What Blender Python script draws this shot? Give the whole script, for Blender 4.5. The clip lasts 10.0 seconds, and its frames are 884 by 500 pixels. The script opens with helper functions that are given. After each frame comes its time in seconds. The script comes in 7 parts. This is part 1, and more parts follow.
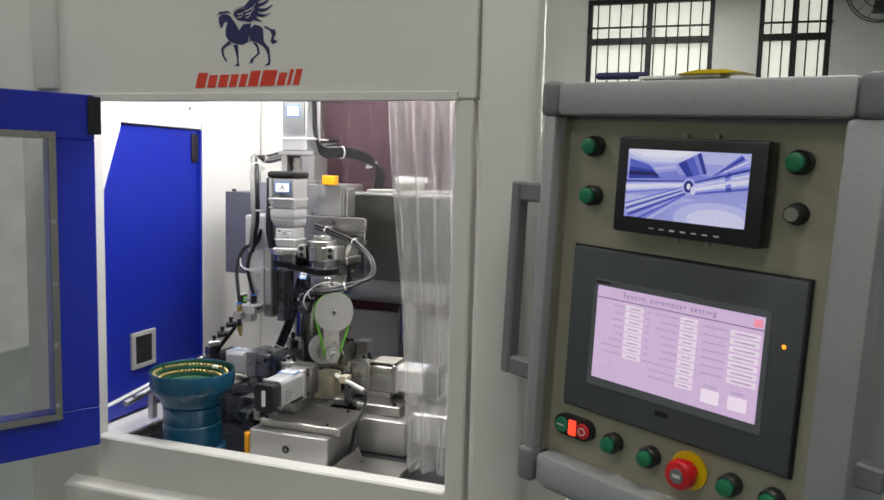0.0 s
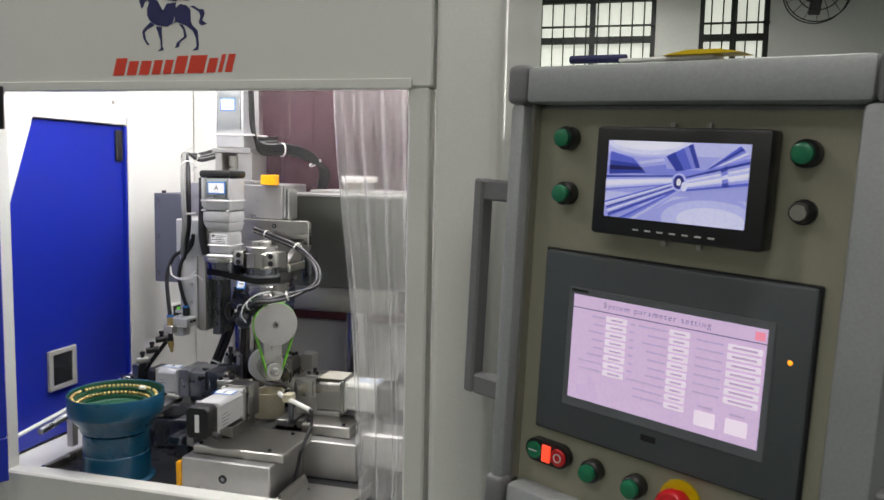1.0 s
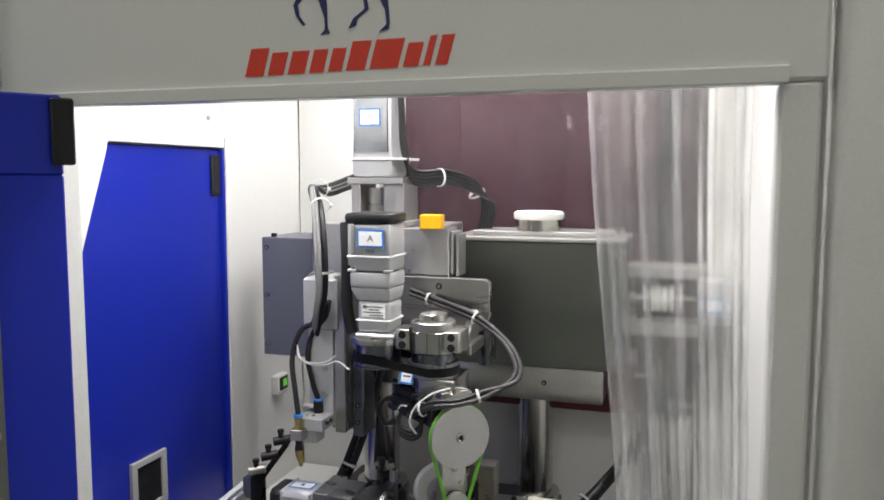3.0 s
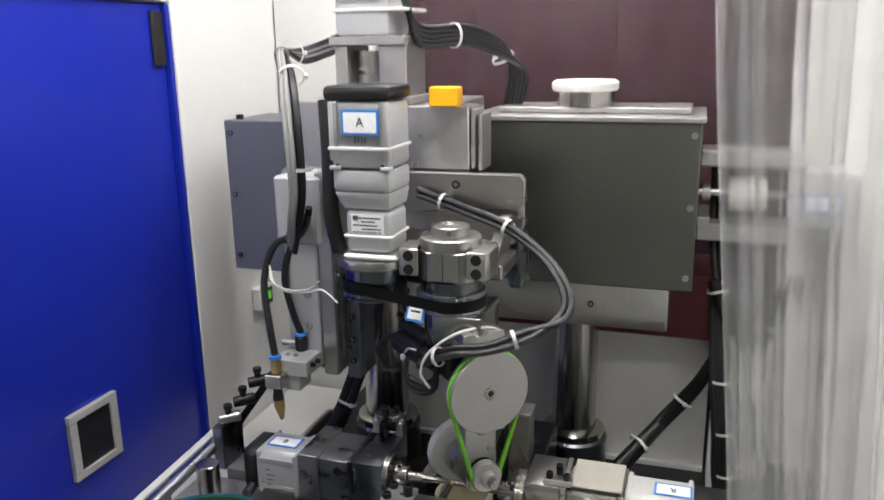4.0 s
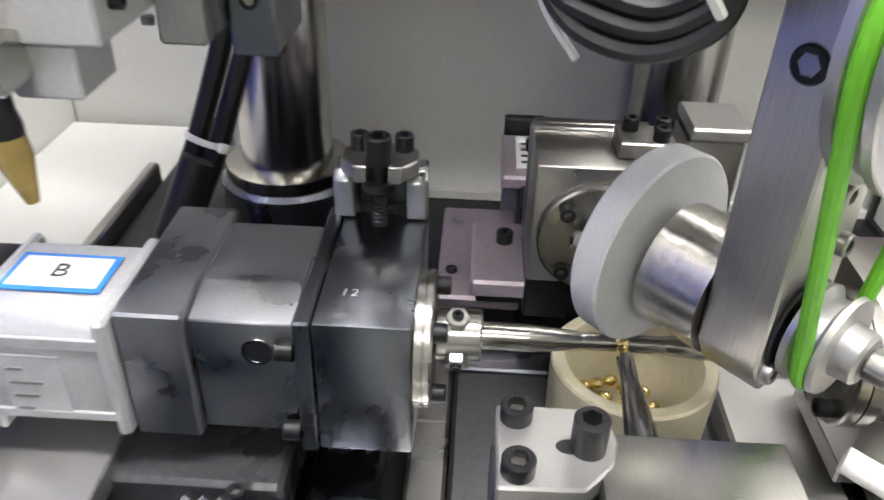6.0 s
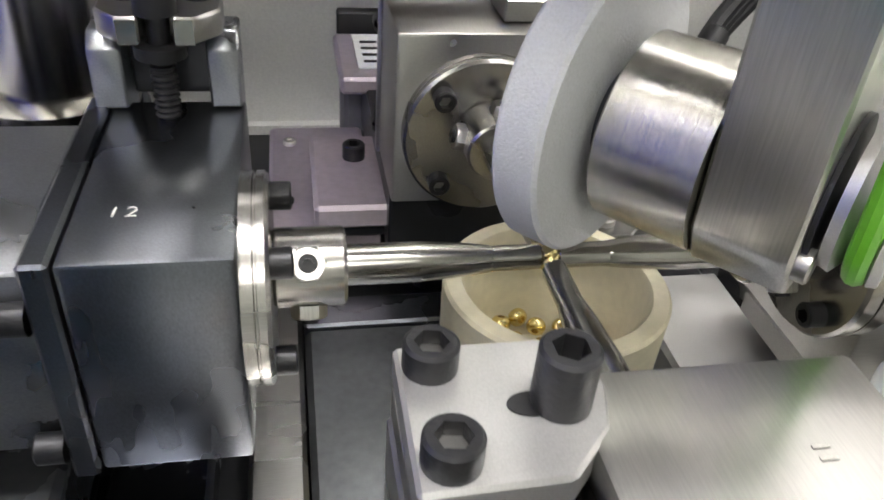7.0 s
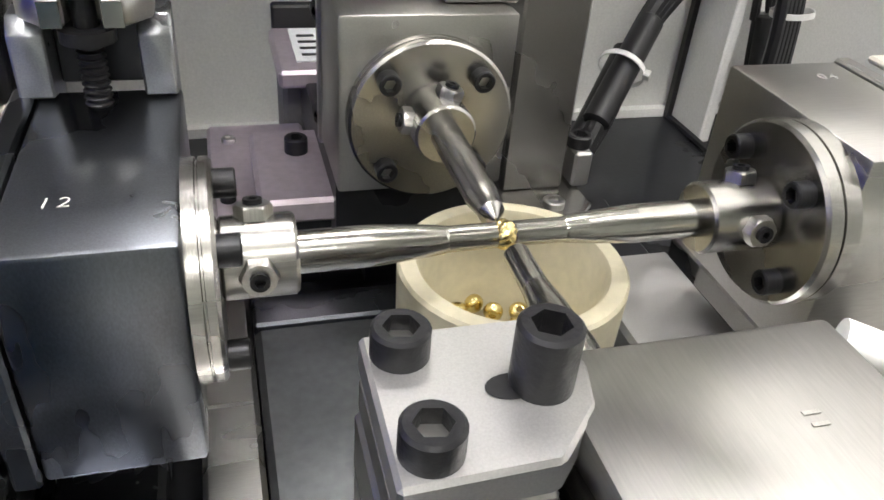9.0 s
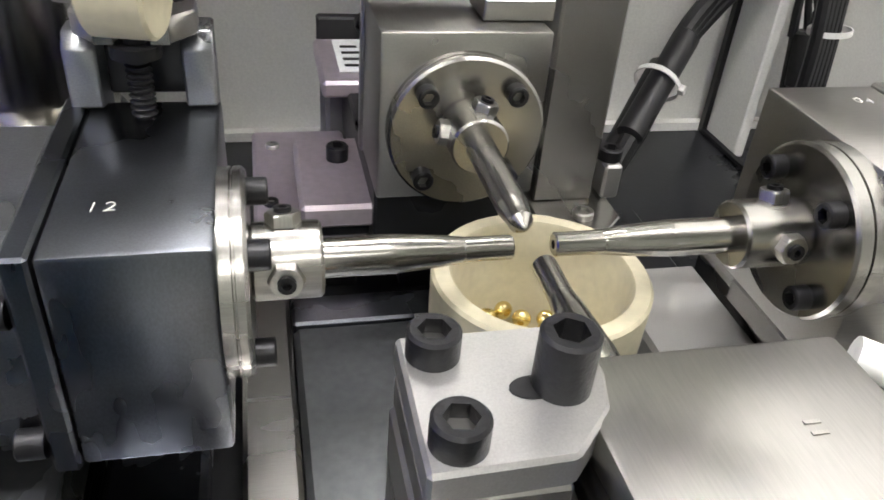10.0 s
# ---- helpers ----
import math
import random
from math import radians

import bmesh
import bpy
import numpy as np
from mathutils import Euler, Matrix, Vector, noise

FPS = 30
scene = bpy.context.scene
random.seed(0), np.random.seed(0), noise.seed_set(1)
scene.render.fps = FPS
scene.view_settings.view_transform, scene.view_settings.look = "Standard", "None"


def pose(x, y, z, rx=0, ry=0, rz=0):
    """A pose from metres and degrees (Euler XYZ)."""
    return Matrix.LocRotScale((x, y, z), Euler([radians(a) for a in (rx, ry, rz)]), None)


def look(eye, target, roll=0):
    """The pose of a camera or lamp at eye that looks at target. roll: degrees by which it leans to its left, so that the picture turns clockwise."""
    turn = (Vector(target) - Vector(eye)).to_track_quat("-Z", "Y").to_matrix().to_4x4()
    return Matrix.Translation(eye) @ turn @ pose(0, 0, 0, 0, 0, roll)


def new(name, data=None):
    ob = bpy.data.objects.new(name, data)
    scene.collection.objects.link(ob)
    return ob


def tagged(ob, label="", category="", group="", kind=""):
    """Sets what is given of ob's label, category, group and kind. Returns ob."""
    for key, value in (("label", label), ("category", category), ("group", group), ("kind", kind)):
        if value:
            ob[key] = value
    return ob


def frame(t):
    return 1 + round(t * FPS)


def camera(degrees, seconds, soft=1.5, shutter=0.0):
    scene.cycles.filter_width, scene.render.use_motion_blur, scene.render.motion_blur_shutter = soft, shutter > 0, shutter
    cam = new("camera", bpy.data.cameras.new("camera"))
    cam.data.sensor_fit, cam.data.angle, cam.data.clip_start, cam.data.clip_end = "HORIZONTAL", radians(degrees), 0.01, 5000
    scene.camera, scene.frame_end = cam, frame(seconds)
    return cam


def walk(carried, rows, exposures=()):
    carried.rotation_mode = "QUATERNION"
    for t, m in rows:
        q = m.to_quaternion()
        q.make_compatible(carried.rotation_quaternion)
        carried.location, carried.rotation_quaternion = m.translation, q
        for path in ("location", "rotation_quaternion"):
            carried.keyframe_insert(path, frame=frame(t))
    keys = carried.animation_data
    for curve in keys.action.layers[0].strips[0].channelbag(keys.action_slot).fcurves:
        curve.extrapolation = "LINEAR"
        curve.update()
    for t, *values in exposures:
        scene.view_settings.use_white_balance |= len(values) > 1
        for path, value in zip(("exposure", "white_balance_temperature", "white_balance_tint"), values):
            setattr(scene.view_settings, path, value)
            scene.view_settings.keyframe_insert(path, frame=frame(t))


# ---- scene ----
cam = camera(59.0, 10.0, soft=1.6, shutter=0.3)
PATH = [
    (0, (0.181, 0.17, 1.532), (-0.457, 2.054, 1.323), 1.5),
    (0.5, (0.16, 0.2, 1.525), (-0.417, 2.105, 1.325), 1.4),
    (1, (0.128, 0.284, 1.525), (-0.374, 2.209, 1.322), 1.2),
    (1.5, (0.08, 0.418, 1.547), (-0.517, 2.321, 1.408), 1.3),
    (2, (0.028, 0.519, 1.565), (-0.66, 2.395, 1.473), 1.3),
    (2.5, (-0.121, 0.585, 1.567), (-0.758, 2.479, 1.465), 0.5),
    (2.7, (-0.191, 0.611, 1.566), (-0.796, 2.513, 1.44), 0.2),
    (4, (-0.364, 0.939, 1.549), (-0.964, 2.78, 1.046), -0.9),
    (4.5, (-0.459, 1.076, 1.501), (-1.036, 2.871, 0.836), -0.4),
    (5, (-0.574, 1.179, 1.401), (-1.013, 2.942, 0.567), 1.0),
    (5.2, (-0.598, 1.247, 1.368), (-0.982, 2.978, 0.444), 1.4),
    (6.3, (-0.647, 1.46, 1.255), (-0.553, 3.119, 0.143), 2.5),
    (6.5, (-0.648, 1.474, 1.24), (-0.446, 3.119, 0.12), 3.4),
    (7, (-0.646, 1.496, 1.211), (-0.286, 3.099, 0.071), 4.9),
    (7.5, (-0.6455, 1.502, 1.205), (-0.2105, 3.0865, 0.0634), 5.5),
    (8, (-0.648, 1.499, 1.206), (-0.177, 3.086, 0.084), 5.1),
    (8.5, (-0.648, 1.498, 1.207), (-0.155, 3.079, 0.086), 5.1),
    (9, (-0.648, 1.498, 1.203), (-0.145, 3.078, 0.085), 5.0),
    (9.5, (-0.647, 1.497, 1.206), (-0.166, 3.085, 0.089), 5.0),
    (10, (-0.6506, 1.4899, 1.2098), (-0.2271, 3.0961, 0.0958), 5.07),
]
walk(cam, [(t, look(eye, target, roll)) for t, eye, target, roll in PATH],
     [(0, -0.12, 6680, 15), (2.7, -0.25, 6680, 15), (4.0, -0.34, 6680, 15), (4.5, 0.1, 6680, 15), (5.2, 0.54, 6680, 15), (6.5, 1.05, 6760, 14), (8.2, 0.97, 6760, 14), (10, 0.78, 6760, 14)])


# ---- world and lights ----
world = bpy.data.worlds.new("World")
scene.world = world
world.use_nodes = True
wn = world.node_tree
sky = wn.nodes.new("ShaderNodeTexSky")
sky.sky_type = "NISHITA"
sky.sun_disc = False
sky.sun_elevation, sky.sun_rotation = radians(38), radians(150)
wn.nodes["Background"].inputs["Strength"].default_value = 0.12
wn.links.new(sky.outputs["Color"], wn.nodes["Background"].inputs["Color"])


def area_lamp(name, at, target, sx, sy, watts, colour=(1, 1, 1)):
    data = bpy.data.lights.new(name, "AREA")
    data.shape, data.size, data.size_y, data.energy, data.color = "RECTANGLE", sx, sy, watts, colour
    ob = new(name, data)
    ob.matrix_world = look(at, target)
    return ob


HALL_LAMPS = [(-2.6, 0.4), (0.6, 0.4), (-2.6, 4.2), (0.6, 4.2), (3.4, 2.2), (-0.9, -1.6)]
for lx, ly in HALL_LAMPS:
    area_lamp("hall_lamp", (lx, ly, 3.86), (lx, ly, 0), 1.2, 0.25, 26, (0.98, 1.0, 0.96))
SOFFIT_LAMPS = [(-0.3, 7.6)]
for lx, ly in SOFFIT_LAMPS:
    area_lamp("hall_lamp", (lx, ly, 3.34), (lx, ly, 0), 1.2, 0.25, 30, (0.98, 1.0, 0.96))
area_lamp("cabinet_lamp", (-0.62, 1.52, 1.845), (-0.62, 1.52, 0), 0.62, 0.1, 5.1, (0.96, 0.98, 1.0))
area_lamp("cabinet_lamp", (-0.62, 1.98, 1.845), (-0.62, 1.98, 0), 0.5, 0.1, 3.4, (0.96, 0.98, 1.0))
area_lamp("window_light", (-0.5, 8.8, 2.7), (-0.5, 0, 1.6), 1.4, 1.4, 45, (0.95, 1.0, 0.93))


# ---- materials ----
def mat(name, colour, rough=0.5, metal=0.0, vary=0.12, scale=30.0, bump=0.0, bscale=300.0, stretch=(1, 1, 1),
        emit=None, power=1.0, coat=0.0, spread=0.12, fine=0.06):
    """A surface with variation at two scales: broad tone and fine grain, and optional relief."""
    m = bpy.data.materials.new(name)
    m.use_nodes = True
    t = m.node_tree
    b = t.nodes["Principled BSDF"]
    b.inputs["Metallic"].default_value = metal
    b.inputs["Coat Weight"].default_value = coat
    tc = t.nodes.new("ShaderNodeTexCoord")
    mp = t.nodes.new("ShaderNodeMapping")
    mp.inputs["Scale"].default_value = stretch
    t.links.new(tc.outputs["Object"], mp.inputs["Vector"])
    big = t.nodes.new("ShaderNodeTexNoise")
    big.inputs["Scale"].default_value = scale
    big.inputs["Detail"].default_value = 4
    t.links.new(mp.outputs["Vector"], big.inputs["Vector"])
    small = t.nodes.new("ShaderNodeTexNoise")
    small.inputs["Scale"].default_value = bscale
    small.inputs["Detail"].default_value = 3
    t.links.new(mp.outputs["Vector"], small.inputs["Vector"])
    r1 = t.nodes.new("ShaderNodeMapRange")
    r1.inputs["From Min"].default_value, r1.inputs["From Max"].default_value = 0.2, 0.8
    r1.inputs["To Min"].default_value, r1.inputs["To Max"].default_value = 1 - vary, 1 + vary
    t.links.new(big.outputs["Fac"], r1.inputs["Value"])
    r2 = t.nodes.new("ShaderNodeMapRange")
    r2.inputs["From Min"].default_value, r2.inputs["From Max"].default_value = 0.3, 0.7
    r2.inputs["To Min"].default_value, r2.inputs["To Max"].default_value = 1 - fine, 1 + fine
    t.links.new(small.outputs["Fac"], r2.inputs["Value"])
    mul = t.nodes.new("ShaderNodeMath")
    mul.operation = "MULTIPLY"
    t.links.new(r1.outputs["Result"], mul.inputs[0])
    t.links.new(r2.outputs["Result"], mul.inputs[1])
    sc = t.nodes.new("ShaderNodeVectorMath")
    sc.operation = "SCALE"
    sc.inputs[0].default_value = colour
    t.links.new(mul.outputs["Value"], sc.inputs["Scale"])
    t.links.new(sc.outputs["Vector"], b.inputs["Base Color"])
    r3 = t.nodes.new("ShaderNodeMapRange")
    r3.inputs["From Min"].default_value, r3.inputs["From Max"].default_value = 0.2, 0.8
    r3.inputs["To Min"].default_value = max(0.02, rough * (1 - spread * 2))
    r3.inputs["To Max"].default_value = min(1.0, rough * (1 + spread * 2))
    t.links.new(big.outputs["Fac"], r3.inputs["Value"])
    t.links.new(r3.outputs["Result"], b.inputs["Roughness"])
    if bump:
        bp = t.nodes.new("ShaderNodeBump")
        bp.inputs["Strength"].default_value = bump
        bp.inputs["Distance"].default_value = 0.0006
        t.links.new(small.outputs["Fac"], bp.inputs["Height"])
        t.links.new(bp.outputs["Normal"], b.inputs["Normal"])
    if emit:
        b.inputs["Emission Color"].default_value = (*emit, 1)
        b.inputs["Emission Strength"].default_value = power
    return m


def glass(name, colour, rough=0.02, ior=1.45, wavy=0.0, alpha=1.0):
    m = mat(name, colour, rough, vary=0.02, scale=14, bscale=25, bump=wavy)
    b = m.node_tree.nodes["Principled BSDF"]
    b.inputs["Transmission Weight"].default_value = 1.0
    b.inputs["IOR"].default_value = ior
    b.inputs["Alpha"].default_value = alpha
    return m


CABINET = mat("cabinet_paint", (0.62, 0.62, 0.58), 0.36, vary=0.03, scale=5, bump=0.12, bscale=700, coat=0.15)
INNER = mat("inner_white_paint", (0.72, 0.72, 0.69), 0.5, vary=0.03, scale=6, bump=0.1, bscale=600)
BLUE = mat("blue_paint", (0.008, 0.022, 0.34), 0.3, vary=0.03, spread=0.04, scale=7, bump=0.05, bscale=900, coat=0.2)
NAVY = mat("navy_decal", (0.012, 0.014, 0.085), 0.5, vary=0.05, scale=60)
REDINK = mat("red_decal", (0.62, 0.045, 0.02), 0.5, vary=0.05, scale=60)
FRAME = mat("grey_frame_profile", (0.33, 0.34, 0.34), 0.5, 0.25, vary=0.05, scale=12, bump=0.05)
CORNER = mat("dark_grey_corner", (0.16, 0.16, 0.165), 0.5, vary=0.06, scale=20, bump=0.2)
PANEL = mat("panel_plate", (0.34, 0.325, 0.25), 0.42, 0.35, vary=0.05, scale=7, bump=0.05, bscale=1800, stretch=(1, 1, 0.05))
HMI = mat("hmi_bezel", (0.065, 0.075, 0.08), 0.45, vary=0.08, scale=25, bump=0.1)
HMI2 = mat("hmi_inner_bezel", (0.12, 0.13, 0.14), 0.45, vary=0.06, scale=25)
BLACK = mat("black_plastic", (0.008, 0.008, 0.009), 0.42, vary=0.2, scale=40, bump=0.15)
SCREWBLACK = mat("black_oxide_screw", (0.02, 0.02, 0.022), 0.38, 0.5, vary=0.3, scale=300, bump=0.2, bscale=900)
RUBBER = mat("black_cable", (0.008, 0.008, 0.009), 0.42, vary=0.2, scale=60, bump=0.1)
PALECABLE = mat("pale_grey_cable", (0.22, 0.22, 0.215), 0.45, vary=0.08, scale=60)
BEDGREY = mat("oiled_grey_plate", (0.10, 0.105, 0.11), 0.3, 0.6, vary=0.2, scale=25, bump=0.08, fine=0.12)
TURNED = mat("turned_steel", (0.54, 0.53, 0.50), 0.21, 1.0, vary=0.04, spread=0.05, scale=25, bump=0.04, bscale=1500, fine=0.08)
DRUM = mat("lathe_turned_steel", (0.55, 0.53, 0.49), 0.2, 1.0, vary=0.03, spread=0.04, scale=25)
dn = DRUM.node_tree
tc = dn.nodes.new("ShaderNodeTexCoord")
dot = dn.nodes.new("ShaderNodeVectorMath")
dot.operation = "DOT_PRODUCT"
dot.inputs[1].default_value = (math.sin(radians(42)), -math.cos(radians(42)), 0)
grooves = dn.nodes.new("ShaderNodeTexNoise")
grooves.noise_dimensions = "1D"
grooves.inputs["Scale"].default_value = 9000
grooves.inputs["Detail"].default_value = 2
relief = dn.nodes.new("ShaderNodeBump")
relief.inputs["Strength"].default_value = 0.45
relief.inputs["Distance"].default_value = 0.00012
dn.links.new(tc.outputs["Object"], dot.inputs[0])
dn.links.new(dot.outputs["Value"], grooves.inputs["W"])
dn.links.new(grooves.outputs["Fac"], relief.inputs["Height"])
dn.links.new(relief.outputs["Normal"], dn.nodes["Principled BSDF"].inputs["Normal"])
GREYCABLE = mat("grey_cable", (0.016, 0.016, 0.018), 0.42, vary=0.1, scale=60)
TIE = mat("white_nylon", (0.62, 0.62, 0.6), 0.45, vary=0.04, scale=90)
GREEN = mat("green_button_cap", (0.0, 0.16, 0.07), 0.35, vary=0.1, scale=60, coat=0.2)
REDCAP = mat("red_button_cap", (0.55, 0.008, 0.012), 0.35, vary=0.1, scale=60, coat=0.2)
REDLIT = mat("red_lit_switch", (0.6, 0.03, 0.02), 0.4, emit=(1.0, 0.08, 0.03), power=1.1)
YELLOW = mat("yellow_plastic", (0.72, 0.50, 0.0), 0.4, vary=0.06, scale=60)
ORANGE = mat("yellow_orange_plastic", (0.80, 0.36, 0.0), 0.45, vary=0.06, scale=60)
AMBER = mat("amber_led", (0.8, 0.3, 0.02), 0.3, emit=(1.0, 0.33, 0.02), power=1.6)
STEEL = mat("brushed_steel", (0.49, 0.48, 0.455), 0.3, 1.0, vary=0.06, scale=16, bump=0.06, bscale=2200, stretch=(1, 1, 0.04), fine=0.1)
STEELX = mat("brushed_steel_lengthwise", (0.40, 0.388, 0.365), 0.26, 1.0, vary=0.05, scale=22, bump=0.05, bscale=2400, stretch=(0.05, 1, 1), fine=0.08)
GROUND = mat("ground_steel", (0.44, 0.43, 0.41), 0.29, 1.0, vary=0.10, scale=14, bump=0.025, bscale=2400, stretch=(0.08, 1, 1), fine=0.05)
BLUEGREY = mat("blue_grey_steel", (0.35, 0.36, 0.38), 0.36, 1.0, vary=0.2, spread=0.3, scale=38, bump=0.04, bscale=2200, fine=0.1)
DARKSTEEL = mat("dark_blued_steel", (0.185, 0.196, 0.22), 0.28, 1.0, vary=0.10, spread=0.14, scale=26, bump=0.03, bscale=2600, stretch=(1, 1, 0.5), fine=0.1)
SHEET = mat("dull_steel_sheet", (0.20, 0.205, 0.185), 0.36, 1.0, vary=0.05, scale=5, bump=0.04, bscale=1800, stretch=(0.05, 1, 1))
CHROME = mat("chromed_rod", (0.45, 0.436, 0.405), 0.2, 1.0, vary=0.08, spread=0.04, scale=40, fine=0.06)
ALU = mat("bead_blasted_aluminium", (0.48, 0.475, 0.465), 0.38, 0.9, vary=0.08, spread=0.2, scale=45, bump=0.02, bscale=2600)
MOTOR = mat("silver_motor_paint", (0.50, 0.505, 0.51), 0.42, 0.35, vary=0.05, scale=40, bump=0.15, bscale=500)
GREYBOX = mat("slate_grey_paint", (0.115, 0.12, 0.145), 0.5, vary=0.05, scale=15, bump=0.2, bscale=600)
WHEEL = mat("white_abrasive_wheel", (0.56, 0.57, 0.58), 0.8, vary=0.05, scale=120, bump=0.5, bscale=1600)
GOLD = mat("gold_bead", (0.86, 0.70, 0.33), 0.18, 1.0, vary=0.12, scale=400, bump=0.1, bscale=1500)
BRASS = mat("brass", (0.60, 0.45, 0.19), 0.36, 1.0, vary=0.15, scale=120)
AMBERPLASTIC = mat("amber_nozzle_tip", (0.46, 0.33, 0.11), 0.22, 0.4, vary=0.2, scale=100, coat=0.3)
CREAM = mat("cream_nylon", (0.57, 0.525, 0.375), 0.5, vary=0.05, scale=60, bump=0.08)
WHITEPLASTIC = mat("white_plastic", (0.78, 0.78, 0.74), 0.42, vary=0.04, scale=60)
BELT = mat("green_round_belt", (0.12, 0.42, 0.02), 0.42, vary=0.08, scale=80)
TEAL = mat("teal_hammer_paint", (0.004, 0.075, 0.15), 0.3, vary=0.08, scale=30, bump=0.2, bscale=300, coat=0.3)
BOWLGREEN = mat("dark_green_lining", (0.006, 0.075, 0.04), 0.5, vary=0.1, scale=40, bump=0.2)
MAROON = mat("maroon_paint", (0.085, 0.006, 0.012), 0.45, vary=0.08, scale=12, bump=0.1)
PLUM = mat("plum_fabric", (0.038, 0.012, 0.018), 0.7, vary=0.2, scale=14, bump=0.4, bscale=90)
BED = mat("black_bed_plate", (0.018, 0.019, 0.022), 0.3, 0.15, vary=0.2, scale=18, bump=0.1)
PALEMOTOR = mat("pale_motor_paint", (0.56, 0.56, 0.53), 0.38, 0.15, vary=0.05, scale=40, bump=0.1, bscale=500)
IVORY = mat("ivory_cover_plate", (0.44, 0.42, 0.36), 0.45, vary=0.05, scale=50, bump=0.08)
ACRYLIC = mat("milky_acrylic", (0.42, 0.42, 0.40), 0.18, vary=0.06, scale=60, coat=0.3)
SMOKED = mat("smoked_pane", (0.022, 0.023, 0.026), 0.12, vary=0.1, scale=30, coat=0.5)
PAPER = mat("white_label", (0.82, 0.83, 0.83), 0.55, vary=0.02, scale=90)
LABELBLUE = mat("blue_label_edge", (0.03, 0.22, 0.66), 0.55, vary=0.04, scale=90)
INK = mat("black_ink", (0.02, 0.02, 0.022), 0.6, vary=0.05)
ETCH = mat("etched_white", (0.58, 0.58, 0.56), 0.6, vary=0.05)
PURPLE = mat("anodised_plate", (0.60, 0.52, 0.57), 0.34, 0.6, vary=0.08, scale=30, bump=0.1)
FLOOR = mat("grey_epoxy_floor", (0.22, 0.25, 0.24), 0.35, vary=0.12, scale=2.5, bump=0.2, bscale=80)
WALL = mat("hall_wall_paint", (0.62, 0.63, 0.60), 0.7, vary=0.06, scale=2, bump=0.2, bscale=60)
CEIL = mat("hall_ceiling_paint", (0.6, 0.6, 0.57), 0.8, vary=0.06, scale=2)
LAMPGLOW = mat("lamp_diffuser", (0.9, 0.9, 0.9), 0.5, emit=(0.98, 1.0, 0.97), power=6)
WINDOWGLOW = mat("window_daylight", (0.7, 0.72, 0.66), 0.8, emit=(0.92, 1.0, 0.86), power=0.62)
IRON = mat("dark_window_iron", (0.02, 0.022, 0.022), 0.5, 0.4, vary=0.15, scale=20)
CLEAR = glass("clear_acrylic", (0.93, 0.95, 0.96), 0.03)
FILM = glass("clear_film", (0.95, 0.95, 0.94), 0.12, 1.18, wavy=0.6)
FILM.node_tree.nodes["Principled BSDF"].inputs["Transmission Weight"].default_value = 0.86
PLEATFILM = glass("clear_curtain", (0.90, 0.88, 0.89), 0.08, 1.2, wavy=0.6)


def screen_mat(name, colour, power):
    return mat(name, colour, 0.3, vary=0.03, scale=8, emit=colour, power=power)


LILAC = screen_mat("screen_lilac", (0.60, 0.46, 0.68), 0.62)
LILACPALE = screen_mat("screen_pale_field", (0.78, 0.68, 0.80), 0.68)
LILACDARK = screen_mat("screen_dark_ink", (0.14, 0.09, 0.18), 0.5)
LILACMID = screen_mat("screen_mid_ink", (0.48, 0.38, 0.54), 0.58)
SCRED = screen_mat("screen_red", (0.8, 0.25, 0.35), 0.7)
VIDEO = [screen_mat("video_tone", c, 0.45) for c in ((0.015, 0.015, 0.10), (0.03, 0.05, 0.34), (0.09, 0.12, 0.55), (0.20, 0.23, 0.66), (0.33, 0.36, 0.76), (0.47, 0.50, 0.84), (0.62, 0.64, 0.90), (0.78, 0.80, 0.95))]
GAUGEGREEN = screen_mat("gauge_green", (0.12, 0.6, 0.05), 0.4)


# ---- building helpers ----
ORIGIN = {}


def thing(name, label, category, at=(0, 0, 0), m=None, group="", kind=""):
    """A top-level Empty. With m its parts are built in its own space; else in the world's."""
    ob = new(name)
    ob.empty_display_size = 0.02
    if m is None:
        ob.location = at
        ORIGIN[ob.name] = Vector(at)
    else:
        ob.matrix_world = m
        ORIGIN[ob.name] = Vector((0, 0, 0))
    return tagged(ob, label, category, group, kind)


def finish(bm, smooth=35):
    me = bpy.data.meshes.new("mesh")
    bmesh.ops.recalc_face_normals(bm, faces=bm.faces[:])
    bm.to_mesh(me)
    bm.free()
    me.polygons.foreach_set("use_smooth", [True] * len(me.polygons))
    me.set_sharp_from_angle(angle=radians(smooth))
    return me


def part(name, bm, material, parent, label="", smooth=35):
    o = ORIGIN[parent.name]
    bmesh.ops.translate(bm, verts=bm.verts[:], vec=-o)
    me = finish(bm, smooth)
    me.materials.append(material)
    ob = new(name, me)
    ob.parent = parent
    ORIGIN[ob.name] = o
    if label:
        ob["label"] = label
    return ob


def solid(name, bm, material, label="", category="", kind="", group=""):
    """A thing or a piece of the setting that is one mesh."""
    me = finish(bm)
    me.materials.append(material)
    ob = new(name, me)
    ORIGIN[ob.name] = Vector((0, 0, 0))
    return tagged(ob, label, category, group, kind)


def bm_new():
    return bmesh.new()


